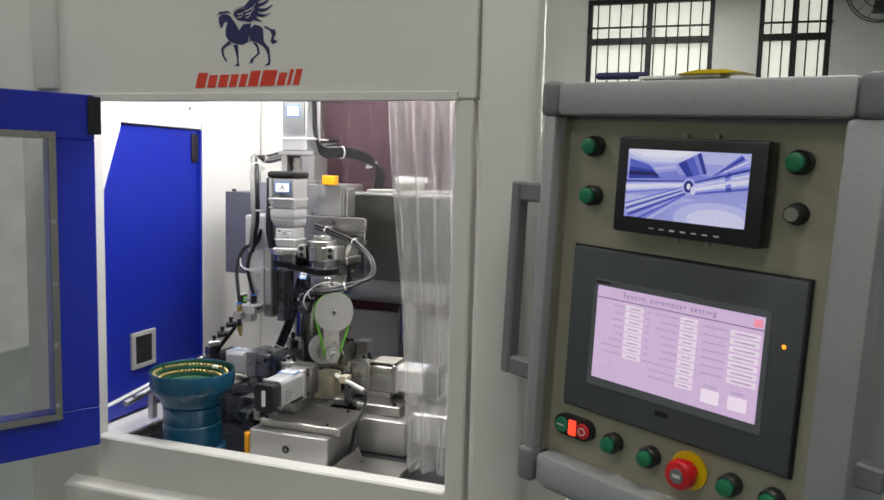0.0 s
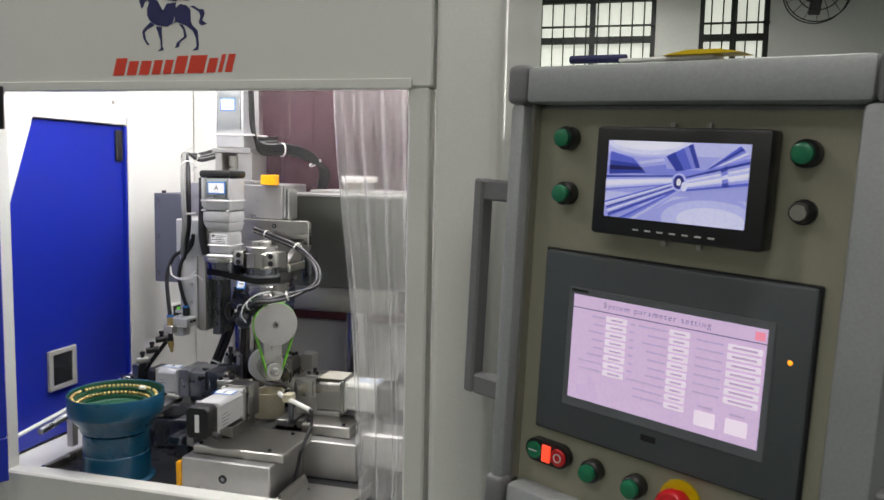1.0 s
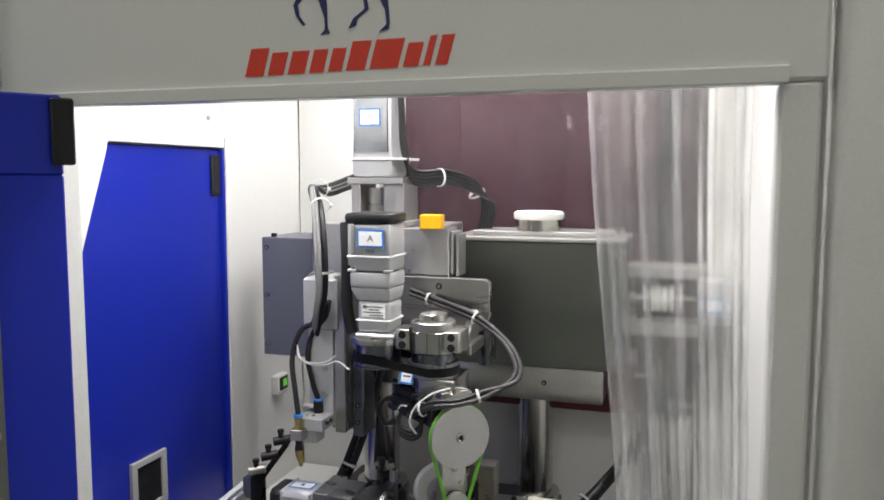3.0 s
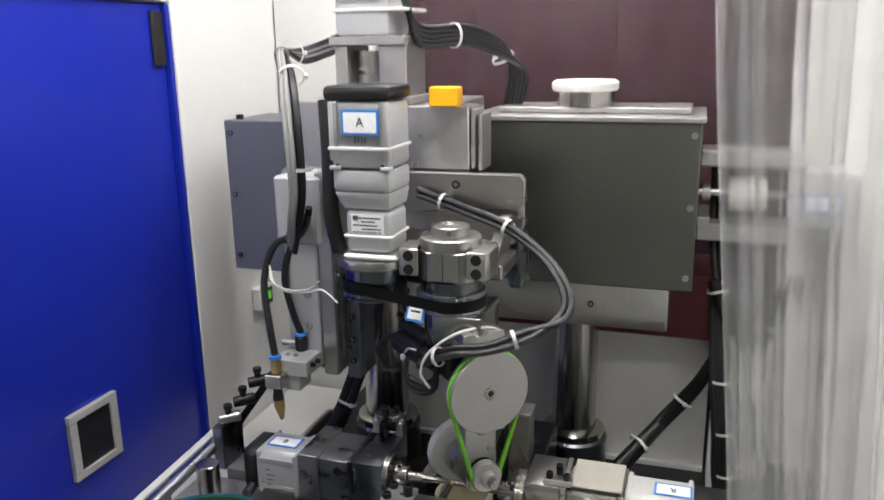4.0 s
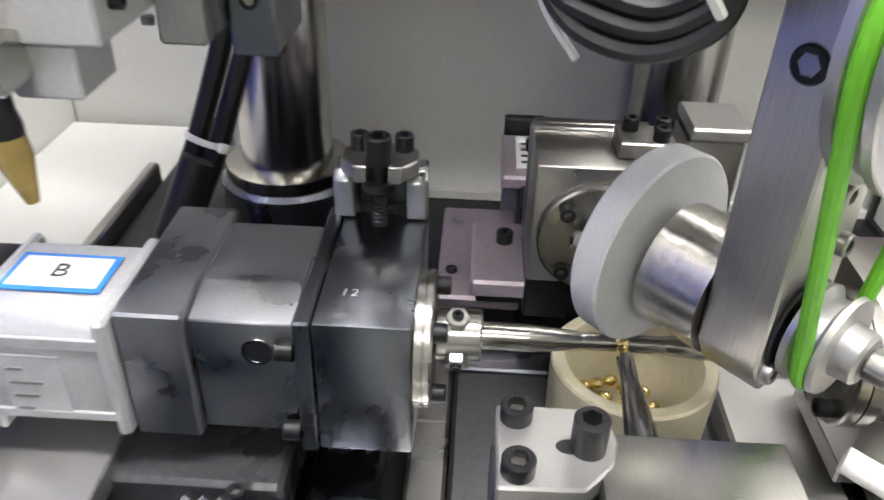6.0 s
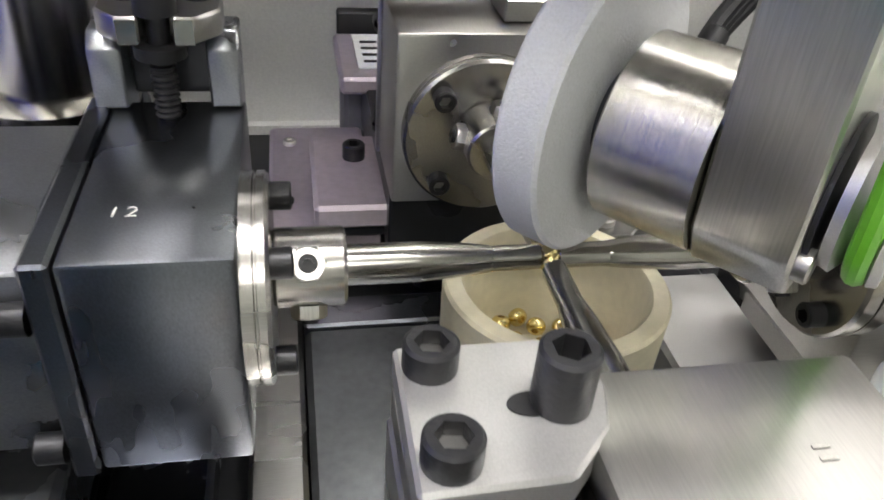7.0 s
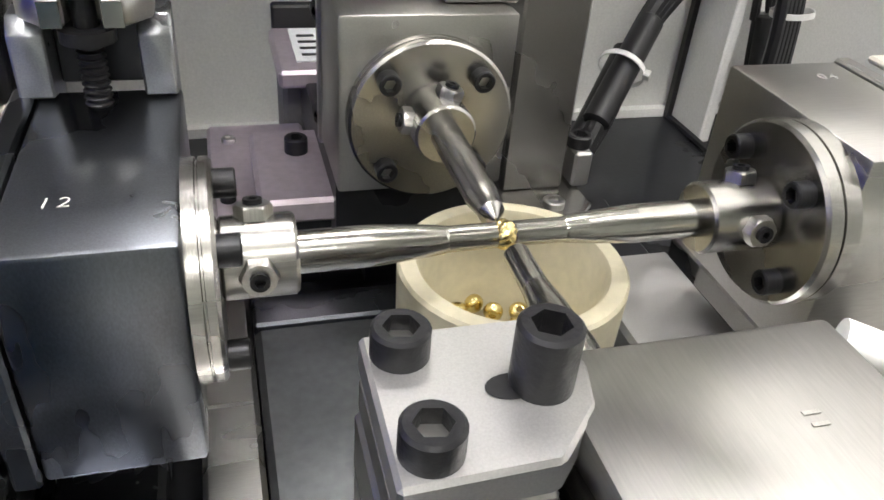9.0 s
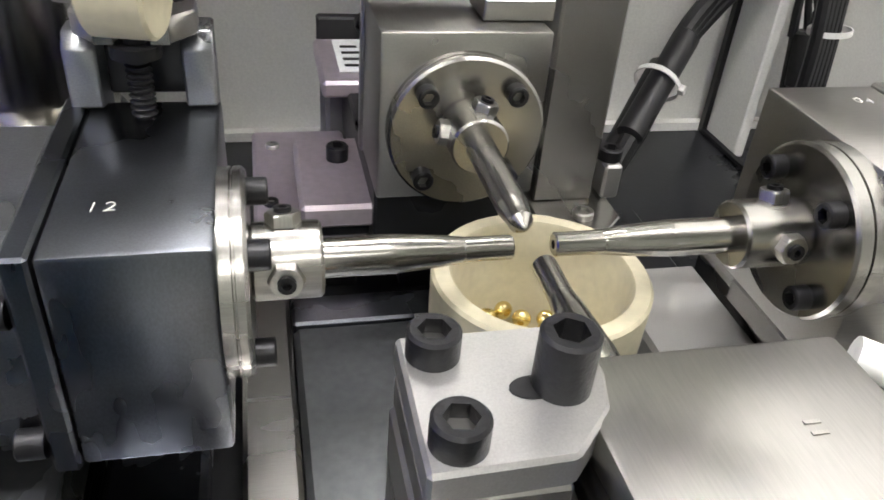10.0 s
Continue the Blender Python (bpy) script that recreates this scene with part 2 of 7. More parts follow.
def box(x0, x1, y0, y1, z0, z1, bev=0.0, bm=None, seg=1):
    b = bm if bm is not None else bm_new()
    t = bm_new()
    bmesh.ops.create_cube(t, size=1)
    for v in t.verts:
        v.co = Vector(((x0 + x1) / 2 + v.co.x * (x1 - x0), (y0 + y1) / 2 + v.co.y * (y1 - y0), (z0 + z1) / 2 + v.co.z * (z1 - z0)))
    if bev:
        bmesh.ops.bevel(t, geom=t.edges[:], offset=bev, segments=seg, affect="EDGES", profile=0.5)
    merge(b, t)
    return b


def merge(b, t, m=None):
    """Adds the bmesh t to b, through the pose m."""
    idx = {}
    for v in t.verts:
        idx[v] = b.verts.new(m @ v.co if m else v.co)
    for f in t.faces:
        try:
            b.faces.new([idx[v] for v in f.verts])
        except ValueError:
            pass
    t.free()


def frame_to(p, d):
    """A pose at p whose z axis runs along d."""
    return Matrix.Translation(p) @ Vector(d).normalized().to_track_quat("Z", "Y").to_matrix().to_4x4()


def lathe(profile, p=(0, 0, 0), d=(0, 0, 1), seg=32, bm=None, m=None):
    """A turned solid: profile of (height, radius) from p along d."""
    b = bm if bm is not None else bm_new()
    m = m or frame_to(p, d)
    rings = []
    for h, r in profile:
        if r <= 1e-6:
            rings.append([b.verts.new(m @ Vector((0, 0, h)))])
        else:
            rings.append([b.verts.new(m @ Vector((r * math.cos(2 * math.pi * i / seg), r * math.sin(2 * math.pi * i / seg), h))) for i in range(seg)])
    for a, c in zip(rings, rings[1:]):
        for i in range(seg):
            j = (i + 1) % seg
            quad = [a[i % len(a)], a[j % len(a)], c[j % len(c)], c[i % len(c)]]
            quad = [q for k, q in enumerate(quad) if q not in quad[:k]]
            if len(quad) > 2:
                b.faces.new(quad)
    return b


def rod(p0, p1, r, seg=24, bev=0.0, bm=None, r2=None):
    p0, p1 = Vector(p0), Vector(p1)
    n = (p1 - p0).length
    r2 = r if r2 is None else r2
    e = min(bev, n / 3)
    prof = [(0, 0), (0, r - e), (e, r), (n - e, r2), (n, r2 - e), (n, 0)] if e else [(0, 0), (0, r), (n, r2), (n, 0)]
    return lathe(prof, p0, p1 - p0, seg, bm)


def prism(poly, axis, a, c, bev=0.0, bm=None):
    """A polygon in the plane across an axis, drawn out from a to c. The polygon's two numbers follow the other axes in order."""
    b = bm if bm is not None else bm_new()
    t = bm_new()

    def co(u, v, w):
        return {"x": (w, u, v), "y": (u, w, v), "z": (u, v, w)}[axis]
    lo = [t.verts.new(co(u, v, a)) for u, v in poly]
    hi = [t.verts.new(co(u, v, c)) for u, v in poly]
    t.faces.new(lo)
    t.faces.new(hi[::-1])
    n = len(poly)
    for i in range(n):
        t.faces.new([lo[i], lo[(i + 1) % n], hi[(i + 1) % n], hi[i]])
    if bev:
        bmesh.ops.bevel(t, geom=t.edges[:], offset=bev, segments=1, affect="EDGES", profile=0.5)
    merge(b, t)
    return b


def spline(pts, n=8):
    """Points along a smooth curve through pts."""
    p = [Vector(q) for q in pts]
    p = [2 * p[0] - p[1]] + p + [2 * p[-1] - p[-2]]
    out = []
    for i in range(1, len(p) - 2):
        for k in range(n):
            t = k / n
            out.append(0.5 * ((2 * p[i]) + (p[i + 1] - p[i - 1]) * t + (2 * p[i - 1] - 5 * p[i] + 4 * p[i + 1] - p[i + 2]) * t * t
                              + (3 * p[i] - p[i - 1] - 3 * p[i + 1] + p[i + 2]) * t ** 3))
    out.append(p[-2])
    return out


def tube(pts, r, seg=10, n=8, bm=None, closed=False):
    b = bm if bm is not None else bm_new()
    path = spline(pts, n) if n > 1 else [Vector(q) for q in pts]
    rings, side = [], None
    for i, q in enumerate(path):
        if closed:
            d = (path[(i + 1) % len(path)] - path[i - 1]).normalized()
        else:
            d = (path[min(i + 1, len(path) - 1)] - path[max(i - 1, 0)]).normalized()
        if side is None:
            side = d.orthogonal().normalized()
        side = (side - d * side.dot(d)).normalized()
        up = d.cross(side)
        rings.append([b.verts.new(q + r * (math.cos(2 * math.pi * k / seg) * side + math.sin(2 * math.pi * k / seg) * up)) for k in range(seg)])
    pairs = list(zip(rings, rings[1:])) + ([(rings[-1], rings[0])] if closed else [])
    for a, c in pairs:
        for k in range(seg):
            b.faces.new([a[k], a[(k + 1) % seg], c[(k + 1) % seg], c[k]])
    if not closed:
        b.faces.new(rings[0][::-1])
        b.faces.new(rings[-1])
    return b


MESHES = {}


def screw_mesh(r, h, material, hexhead=False):
    """A socket head cap screw, or a hexagon nut with a screw's end in it."""
    key = (r, h, material.name, hexhead)
    if key in MESHES:
        return MESHES[key]
    b = bm_new()
    n = 24
    ang = [2 * math.pi * i / n for i in range(n)]

    def hexr(a, q):
        return q * math.cos(math.pi / 6) / math.cos((a % (math.pi / 3)) - math.pi / 6)

    def ring(z, f):
        return [b.verts.new((f(a) * math.cos(a), f(a) * math.sin(a), z)) for a in ang]
    e = r * 0.12
    if hexhead:
        rings = [ring(0, lambda a: hexr(a, r)), ring(h - e, lambda a: hexr(a, r)), ring(h, lambda a: r * 0.86), ring(h, lambda a: r * 0.5),
                 ring(h * 1.35, lambda a: r * 0.5), ring(h * 1.35, lambda a: hexr(a, r * 0.28)), ring(h * 0.8, lambda a: hexr(a, r * 0.28))]
    else:
        rings = [ring(0, lambda a: r), ring(h - e, lambda a: r), ring(h, lambda a: r - e), ring(h, lambda a: hexr(a, r * 0.62)), ring(h * 0.45, lambda a: hexr(a, r * 0.62))]
    for p, q in zip(rings, rings[1:]):
        for i in range(n):
            b.faces.new([p[i], p[(i + 1) % n], q[(i + 1) % n], q[i]])
    b.faces.new(rings[-1])
    me = finish(b, 30)
    me.materials.append(material)
    if hexhead:
        me.materials.append(SCREWBLACK)
        for i in range(3 * n, len(me.polygons)):
            me.polygons[i].material_index = 1
    elif material == SCREWBLACK:
        # lighter steel on the socket's floor paints in the glint at its bottom
        me.materials.append(GROUND)
        me.polygons[len(me.polygons) - 1].material_index = 1
    MESHES[key] = me
    return me


def screw(parent, p, d, r=0.0036, h=0.0045, material=None, hexhead=False, spin=0.0, name=""):
    ob = new(name or ("nut" if hexhead else "socket_screw"), screw_mesh(r, h, material or SCREWBLACK, hexhead))
    ob.parent = parent
    ob.matrix_local = Matrix.Translation(-ORIGIN[parent.name]) @ frame_to(p, d) @ pose(0, 0, 0, 0, 0, spin)
    ORIGIN[ob.name] = ORIGIN[parent.name]
    return ob


def lettering(text, m, size, material, parent, name="lettering", depth=0.0002, shear=0.0, thin=0.0, wide=1.0):
    """Built-in font, turned into a mesh, on the pose m."""
    cu = bpy.data.curves.new("text", "FONT")
    cu.body, cu.size, cu.extrude, cu.align_x, cu.align_y, cu.shear = text, size, depth, "CENTER", "CENTER", shear
    cu.offset, cu.space_character = -thin, wide
    tmp = bpy.data.objects.new("text", cu)
    scene.collection.objects.link(tmp)
    me = bpy.data.meshes.new_from_object(tmp.evaluated_get(bpy.context.evaluated_depsgraph_get()))
    bpy.data.objects.remove(tmp)
    me.materials.clear()
    me.materials.append(material)
    me.transform(Matrix.Translation(-ORIGIN[parent.name]) @ m)
    ob = new(name, me)
    ob.parent = parent
    ORIGIN[ob.name] = ORIGIN[parent.name]
    return ob


def plaque(parent, m, w, h, text, size):
    """A white sticker with a blue edge and a letter."""
    b = box(-w / 2, w / 2, -h / 2, h / 2, 0, 0.0004, 0.0)
    b.transform(m)
    s = part("sticker", b, LABELBLUE, parent, "white sticker with a blue border")
    b = box(-w / 2 + 0.0022, w / 2 - 0.0022, -h / 2 + 0.0022, h / 2 - 0.0022, 0.0003, 0.0007)
    b.transform(m)
    part("sticker_face", b, PAPER, s)
    if text:
        lettering(text, m @ pose(0, 0, 0.0008), size, INK, s)
    return s


def cable_tie(parent, p, d, r, w=0.0035):
    """A nylon tie round a bundle, with its lock."""
    b = lathe([(-w / 2, r), (-w / 2, r + 0.0008), (w / 2, r + 0.0008), (w / 2, r), (-w / 2, r)], p, d, 18)
    m = frame_to(p, d)
    t = box(r - 0.0005, r + 0.004, -0.0025, 0.0025, -0.0026, 0.0026, 0.0006)
    merge(b, t, m)
    return part("cable_tie", b, TIE, parent, "white nylon cable tie")


# ---- the hall ----
def hall():
    solid("floor", box(-5, 5, -3.2, 9, -0.1, 0), FLOOR, "grey painted factory floor", kind="structure")
    solid("ceiling", box(-5, 5, -3.2, 9.2, 4.0, 4.15), CEIL, "pale factory ceiling", kind="structure")
    solid("ceiling_soffit", box(-4.999, 4.999, 5.6, 8.999, 3.46, 3.999), CEIL, "lowered pale ceiling along the window wall", kind="structure")
    solid("wall_south", box(-5, 5, -3.4, -3.2, 0, 4), WALL, "plain pale hall wall", kind="structure")
    solid("wall_west", box(-5.2, -5, -3.2, 9, 0, 4), WALL, "plain pale hall wall", kind="structure")
    solid("wall_east", box(5, 5.2, -3.2, 9, 0, 4), WALL, "plain pale hall wall", kind="structure")
    holes = [(-1.19, 0.13), (0.57, 1.25)]
    b = box(-5, 5, 9, 9.2, 0, 1.95)
    box(-5, 5, 9, 9.2, 3.4, 4, bm=b)
    xs = [-5] + [v for h in holes for v in h] + [5]
    for x0, x1 in zip(xs[::2], xs[1::2]):
        box(x0, x1, 9, 9.2, 1.95, 3.4, bm=b)
    solid("wall_north", b, WALL, "pale hall wall with barred windows", kind="structure")
    for i, (x0, x1) in enumerate(holes):
        w = thing("window_%d" % (i + 1), "iron barred window with bright daylight behind", "window", (x0, 9, 1.95), kind="structure")
        b = box(x0, x1, 9.02, 9.08, 1.95, 2.0)
        box(x0, x1, 9.02, 9.08, 3.35, 3.4, bm=b)
        box(x0, x0 + 0.05, 9.02, 9.08, 2.0, 3.35, bm=b)
        box(x1 - 0.05, x1, 9.02, 9.08, 2.0, 3.35, bm=b)
        box(x0 + 0.05, x1 - 0.05, 9.02, 9.08, 2.92, 2.99, bm=b)
        box((x0 + x1) / 2 - 0.03, (x0 + x1) / 2 + 0.03, 9.02, 9.08, 2.0, 2.92, bm=b)
        box((x0 + x1) / 2 - 0.03, (x0 + x1) / 2 + 0.03, 9.02, 9.08, 2.99, 3.35, bm=b)
        part("window_frame", b, IRON, w)
        n = int((x1 - x0) / 0.11)
        for k in range(1, n):
            x = x0 + (x1 - x0) * k / n
            part("bar", rod((x, 8.97, 1.96), (x, 8.97, 3.42), 0.008, 6), IRON, w)
        part("cross_bar", box(x0, x1, 8.955, 8.985, 3.08, 3.10), IRON, w)
        part("pane", box(x0, x1, 9.12, 9.125, 1.95, 3.4), WINDOWGLOW, w, "bright frosted pane")
    for lx, ly, lz in [(u, v, 3.9) for u, v in HALL_LAMPS] + [(u, v, 3.36) for u, v in SOFFIT_LAMPS]:
        lamp = thing("ceiling_light", "long white tube light under the ceiling", "light", (lx, ly, lz), group="hall lights")
        part("housing", box(lx - 0.62, lx + 0.62, ly - 0.14, ly + 0.14, lz + 0.03, lz + 0.10, 0.005), WHITEPLASTIC, lamp)
        part("diffuser", box(lx - 0.6, lx + 0.6, ly - 0.12, ly + 0.12, lz, lz + 0.03, 0.004), LAMPGLOW, lamp)
    # workbench with odds and ends far behind
    t = thing("workbench", "dark workbench along the far wall", "table", (1.2, 8.2, 0))
    part("tabletop", box(0.2, 2.6, 7.9, 8.6, 1.30, 1.36, 0.005), CORNER, t)
    for x in (0.3, 2.5):
        for y in (8.0, 8.5):
            part("leg", box(x - 0.03, x + 0.03, y - 0.03, y + 0.03, 0, 1.30), CORNER, t)
    for x, y, r, h, m, nm, lab in [(0.62, 8.1, 0.05, 0.16, WHITEPLASTIC, "bottle", "white plastic bottle on the workbench"), (0.86, 8.1, 0.03, 0.24, BLACK, "bottle", "slim dark bottle on the workbench"), (0.75, 8.3, 0.06, 0.1, BLACK, "jar", "dark jar on the workbench"), (1.05, 8.1, 0.07, 0.08, BLACK, "jar", "low dark tin on the workbench")]:
        b = lathe([(0, 0), (0, r), (h * 0.7, r), (h * 0.82, r * 0.45), (h, r * 0.45), (h, 0)], (x, y, 1.36), (0, 0, 1), 16)
        solid(nm, b, m, lab, nm)
    solid("box", box(0.72, 1.02, 8.86, 8.995, 1.96, 2.14, 0.01), MAROON, "dull red box on the window ledge", "box")
    solid("window_sill", box(0.5, 1.32, 8.84, 8.999, 1.9, 1.96, 0.005), WALL, "plain window ledge", kind="structure")
    # black machine with a sheet of paper
    t = thing("equipment_cabinet", "black equipment cabinet standing behind the machine", "cabinet", (0.3, 3.3, 0))
    part("body", box(0.02, 0.75, 3.0, 3.7, 0.0, 1.50, 0.012, seg=2), BLACK, t)
    part("top", box(0.0, 0.77, 2.98, 3.72, 1.50, 1.535, 0.01), BLACK, t)
    b = box(0.075, 0.18, 2.972, 2.976, 1.47, 1.535)
    box(0.075, 0.18, 2.976, 3.2, 1.536, 1.538, bm=b)
    solid("paper", b, PAPER, "white paper sheet hanging over the black cabinet", "paper")
    # wall fan
    t = thing("wall_fan", "dark wall fan with a round wire guard", "fan", (1.62, 8.7, 3.3))
    c = Vector((1.62, 8.62, 3.32))
    part("motor", lathe([(0, 0), (0, 0.07), (0.16, 0.07), (0.2, 0.04), (0.2, 0)], c + Vector((0, 0.02, 0)), (0, 1, 0), 20), BLACK, t)
    part("bracket", box(1.58, 1.66, 8.8, 9.0, 3.28, 3.36, 0.01), BLACK, t)
    for k in range(3):
        a = 2 * math.pi * k / 3 + 0.4
        b = box(0.04, 0.24, -0.055, 0.055, -0.004, 0.004, 0.003)
        b.transform(Matrix.Translation(c) @ Matrix.Rotation(radians(90), 4, "X") @ Matrix.Rotation(a, 4, "Z") @ Matrix.Rotation(radians(25), 4, "X"))
        part("blade", b, BLACK, t)
    for rr, yy in ((0.3, 0.0), (0.3, 0.1), (0.2, -0.05), (0.1, -0.07)):
        ring = [c + Vector((rr * math.cos(k * math.pi / 20), yy, rr * math.sin(k * math.pi / 20))) for k in range(40)]
        part("guard_ring", tube(ring, 0.006, 6, 1, closed=True), IRON, t)
    for k in range(16):
        a = 2 * math.pi * k / 16
        part("guard_wire", tube([c + Vector((0.06 * math.cos(a), -0.075, 0.06 * math.sin(a))), c + Vector((0.2 * math.cos(a), -0.05, 0.2 * math.sin(a))), c + Vector((0.3 * math.cos(a), 0.02, 0.3 * math.sin(a)))], 0.003, 5, 3), IRON, t)


# ---- the machine's cabinet ----
FY = 1.333          # front face
OX0, OX1, OZ0, OZ1 = -0.902, -0.199, 1.005, 1.638


def cabinet():
    t = thing("machine_cabinet", "pale grey sheet metal machine cabinet with a wide open front", "machine", (-0.6, 1.7, 0))
    d = 0.035
    b = box(-1.30, -0.164, FY, FY + d, OZ1, 2.25, 0.003)
    part("front_top_panel", b, CABINET, t)
    part("front_right_stile", box(OX1, -0.168, FY + 0.001, FY + d, 0.0, OZ1, 0.003), CABINET, t)
    part("front_left_stile", box(-1.06, OX0, FY + 0.001, FY + d, 0.0, OZ1, 0.003), CABINET, t)
    part("front_bottom_panel", box(OX0, OX1, FY + 0.001, FY + d, 0.0, OZ0, 0.003), CABINET, t)
    part("front_ledge", prism([(FY - 0.03, 0.88), (FY + 0.002, 0.84), (FY + 0.002, 0.925), (FY - 0.03, 0.915)], "x", -0.955, -0.17, 0.004), CABINET, t)
    part("corner_post", box(-0.158, -0.070, FY - 0.012, FY + 0.06, 0.0, 2.25, 0.012, seg=3), CABINET, t)
    part("rib", box(-1.022, -0.968, FY - 0.012, FY + 0.004, OZ1 + 0.02, 2.25, 0.006, seg=2), CABINET, t)
    part("top_edge_strip", box(OX0, OX1 + 0.006, FY - 0.006, FY + 0.001, OZ1 - 0.002, OZ1 + 0.012, 0.001), CABINET, t)
    part("side_panel", box(-0.162, -0.150, FY + 0.091, 2.3, 0.0, 2.199, 0.003), CABINET, t)
    part("roof", box(-1.30, -0.15, FY + 0.036, 2.3, 2.2, 2.249), CABINET, t)
    part("left_side_panel", box(-1.10, -1.062, FY + 0.036, 2.3, 0.0, 2.199), CABINET, t)
    part("back_panel", box(-1.06, -0.165, 2.26, 2.3, 0.0, 2.199), CABINET, t)
    # inner lining
    part("inner_ceiling", box(-1.058, -0.165, FY + 0.04, 2.25, 1.87, 1.89), INNER, t)
    part("inner_left_wall", box(-1.058, -1.038, 1.855, 2.13, 0.9, 1.868), INNER, t)
    part("inner_left_wall_top", box(-1.058, -1.038, FY + 0.04, 1.854, 1.615, 1.868), INNER, t)
    part("inner_back_wall", box(-1.036, -0.858, 2.13, 2.15, 0.9, 1.868), INNER, t)
    part("inner_back_wall_low", box(-0.835, -0.250, 1.992, 2.01, 0.9, 1.163, 0.001), INNER, t)
    part("back_wall_foot", box(-0.835, -0.250, 1.984, 1.9915, 0.9655, 0.972), INNER, t)
    part("rear_side_wall", box(-0.322, -0.314, 1.938, 1.983, 0.966, 1.160, 0.001), INNER, t)
    # thin black strips draw the dark line up the corner and along the floor
    part("corner_strip", box(-0.3262, -0.3222, 1.9785, 1.9838, 0.9662, 1.160), BLACK, t, "thin black strip up the rear corner")
    part("floor_strip", box(-0.3262, -0.3222, 1.905, 1.9783, 0.9662, 0.9690), BLACK, t, "thin black strip along the floor")
    part("inner_right_post", box(-0.235, -0.185, 2.04, 2.12, 0.9, 1.868, 0.004), INNER, t)
    part("inner_right_wall", box(-0.182, -0.166, FY + 0.05, 2.128, 0.9, 1.868), INNER, t)
    part("gusset", prism([(1.372, 1.614), (1.372, 1.10), (1.40, 1.16), (1.475, 1.39), (1.555, 1.597), (1.56, 1.614)], "x", -1.034, -1.028), INNER, t)
    part("frame_rail", box(-1.036, -1.03, 1.8495, 1.868, 0.92, 1.63, 0.001), INNER, t)
    part("frame_top_rail", box(-1.036, -1.03, 1.372, 1.845, 1.612, 1.63, 0.001), INNER, t)
    for (y, z) in ((1.80, 1.66), (1.42, 1.66)):
        screw(t, (-1.03, y, z), (1, 0, 0), 0.004, 0.002, STEEL)
    # sloping white apron and bed
    part("apron", prism([(FY + 0.036, 0.985), (FY + 0.06, 0.965), (1.40, 0.955), (1.40, 0.93), (FY + 0.036, 0.93)], "x", -1.03, -0.2), INNER, t)
    part("left_trough", box(-1.036, -0.905, 1.402, 2.12, 0.93, 0.955, 0.002), INNER, t)
    part("trough_edge", box(-0.912, -0.902, 1.402, 2.0, 0.955, 0.978, 0.002), STEEL, t)
    part("rear_opening_panel", box(-0.90, -0.168, 2.18, 2.2, 0.9, 1.868), PLUM, t, "dark plum rear panel")
    # inner blue side door
    w = thing("side_door", "blue painted inner side door with a small square window", "door", (-1.05, 1.6, 0.95))
    part("door_leaf", box(-1.056, -1.040, FY + 0.045, 1.842, 0.956, 1.610, 0.002), BLUE, w)
    part("door_edge", box(-1.056, -1.032, 1.8422, 1.8490, 0.957, 1.610, 0.001), BLUE, w, "dark blue folded edge")
    fr = box(-1.040, -1.033, 1.590, 1.670, 1.056, 1.066, 0.001)
    box(-1.040, -1.033, 1.590, 1.670, 1.130, 1.140, 0.001, fr)
    box(-1.040, -1.033, 1.590, 1.602, 1.066, 1.130, 0.001, fr)
    box(-1.040, -1.033, 1.658, 1.670, 1.066, 1.130, 0.001, fr)
    part("window_frame", fr, ACRYLIC, w, "milky acrylic window frame")
    part("pane", box(-1.0398, -1.036, 1.602, 1.658, 1.066, 1.130), SMOKED, w, "dark window pane")
    part("hinge", box(-1.040, -1.034, 1.815, 1.838, 1.53, 1.60, 0.002), BLACK, w)
    # the front door, swung wide open
    m = pose(-0.884, 1.318, 0, 0, 0, 180 + 58.5)
    w = thing("front_door", "blue steel front door with a clear window, swung open", "door", m=m)
    L, z0, z1 = 0.70, 1.0, 1.645
    wx0, wx1, wz0, wz1 = 0.078, 0.62, 1.075, 1.565
    for nm, bx in (("top_rail", (0, L, wz1, z1)), ("bottom_rail", (0, L, z0, wz0)), ("hinge_stile", (0, wx0, wz0, wz1)), ("lock_stile", (wx1, L, wz0, wz1))):
        part(nm, box(bx[0], bx[1], -0.02, 0.018, bx[2], bx[3], 0.002), BLUE, w)
    g = 0.012
    part("pane", box(wx0 - g, wx1 + g, 0.0185, 0.0225, wz0 - g, wz1 + g, 0.0005), CLEAR, w, "clear acrylic window pane")
    fr = box(wx0 - g, wx1 + g, 0.0226, 0.0245, wz1, wz1 + g)
    box(wx0 - g, wx1 + g, 0.0226, 0.0245, wz0 - g, wz0, bm=fr)
    box(wx0 - g, wx0, 0.0226, 0.0245, wz0, wz1, bm=fr)
    part("pane_gasket", fr, STEEL, w)
    for z in (1.09, 1.20, 1.31, 1.42, 1.555):
        screw(w, (wx0 - 0.004, 0.0245, z), (0, 1, 0), 0.004, 0.003, STEEL)
    part("hinge", box(-0.010, 0.012, 0.0185, 0.026, 1.575, 1.642, 0.002), BLACK, w, "black hinge")
    part("hinge", box(-0.010, 0.006, -0.026, -0.0205, 1.02, 1.07, 0.002), BLACK, w, "black hinge")
    # printed mark on the header: a plain winged shape above a slanting red band
    t2 = thing("printed_mark", "navy winged emblem over a slanting red word band", "sign", (-0.565, FY, 1.7))
    y0, y1 = FY - 0.0006, FY - 0.0001
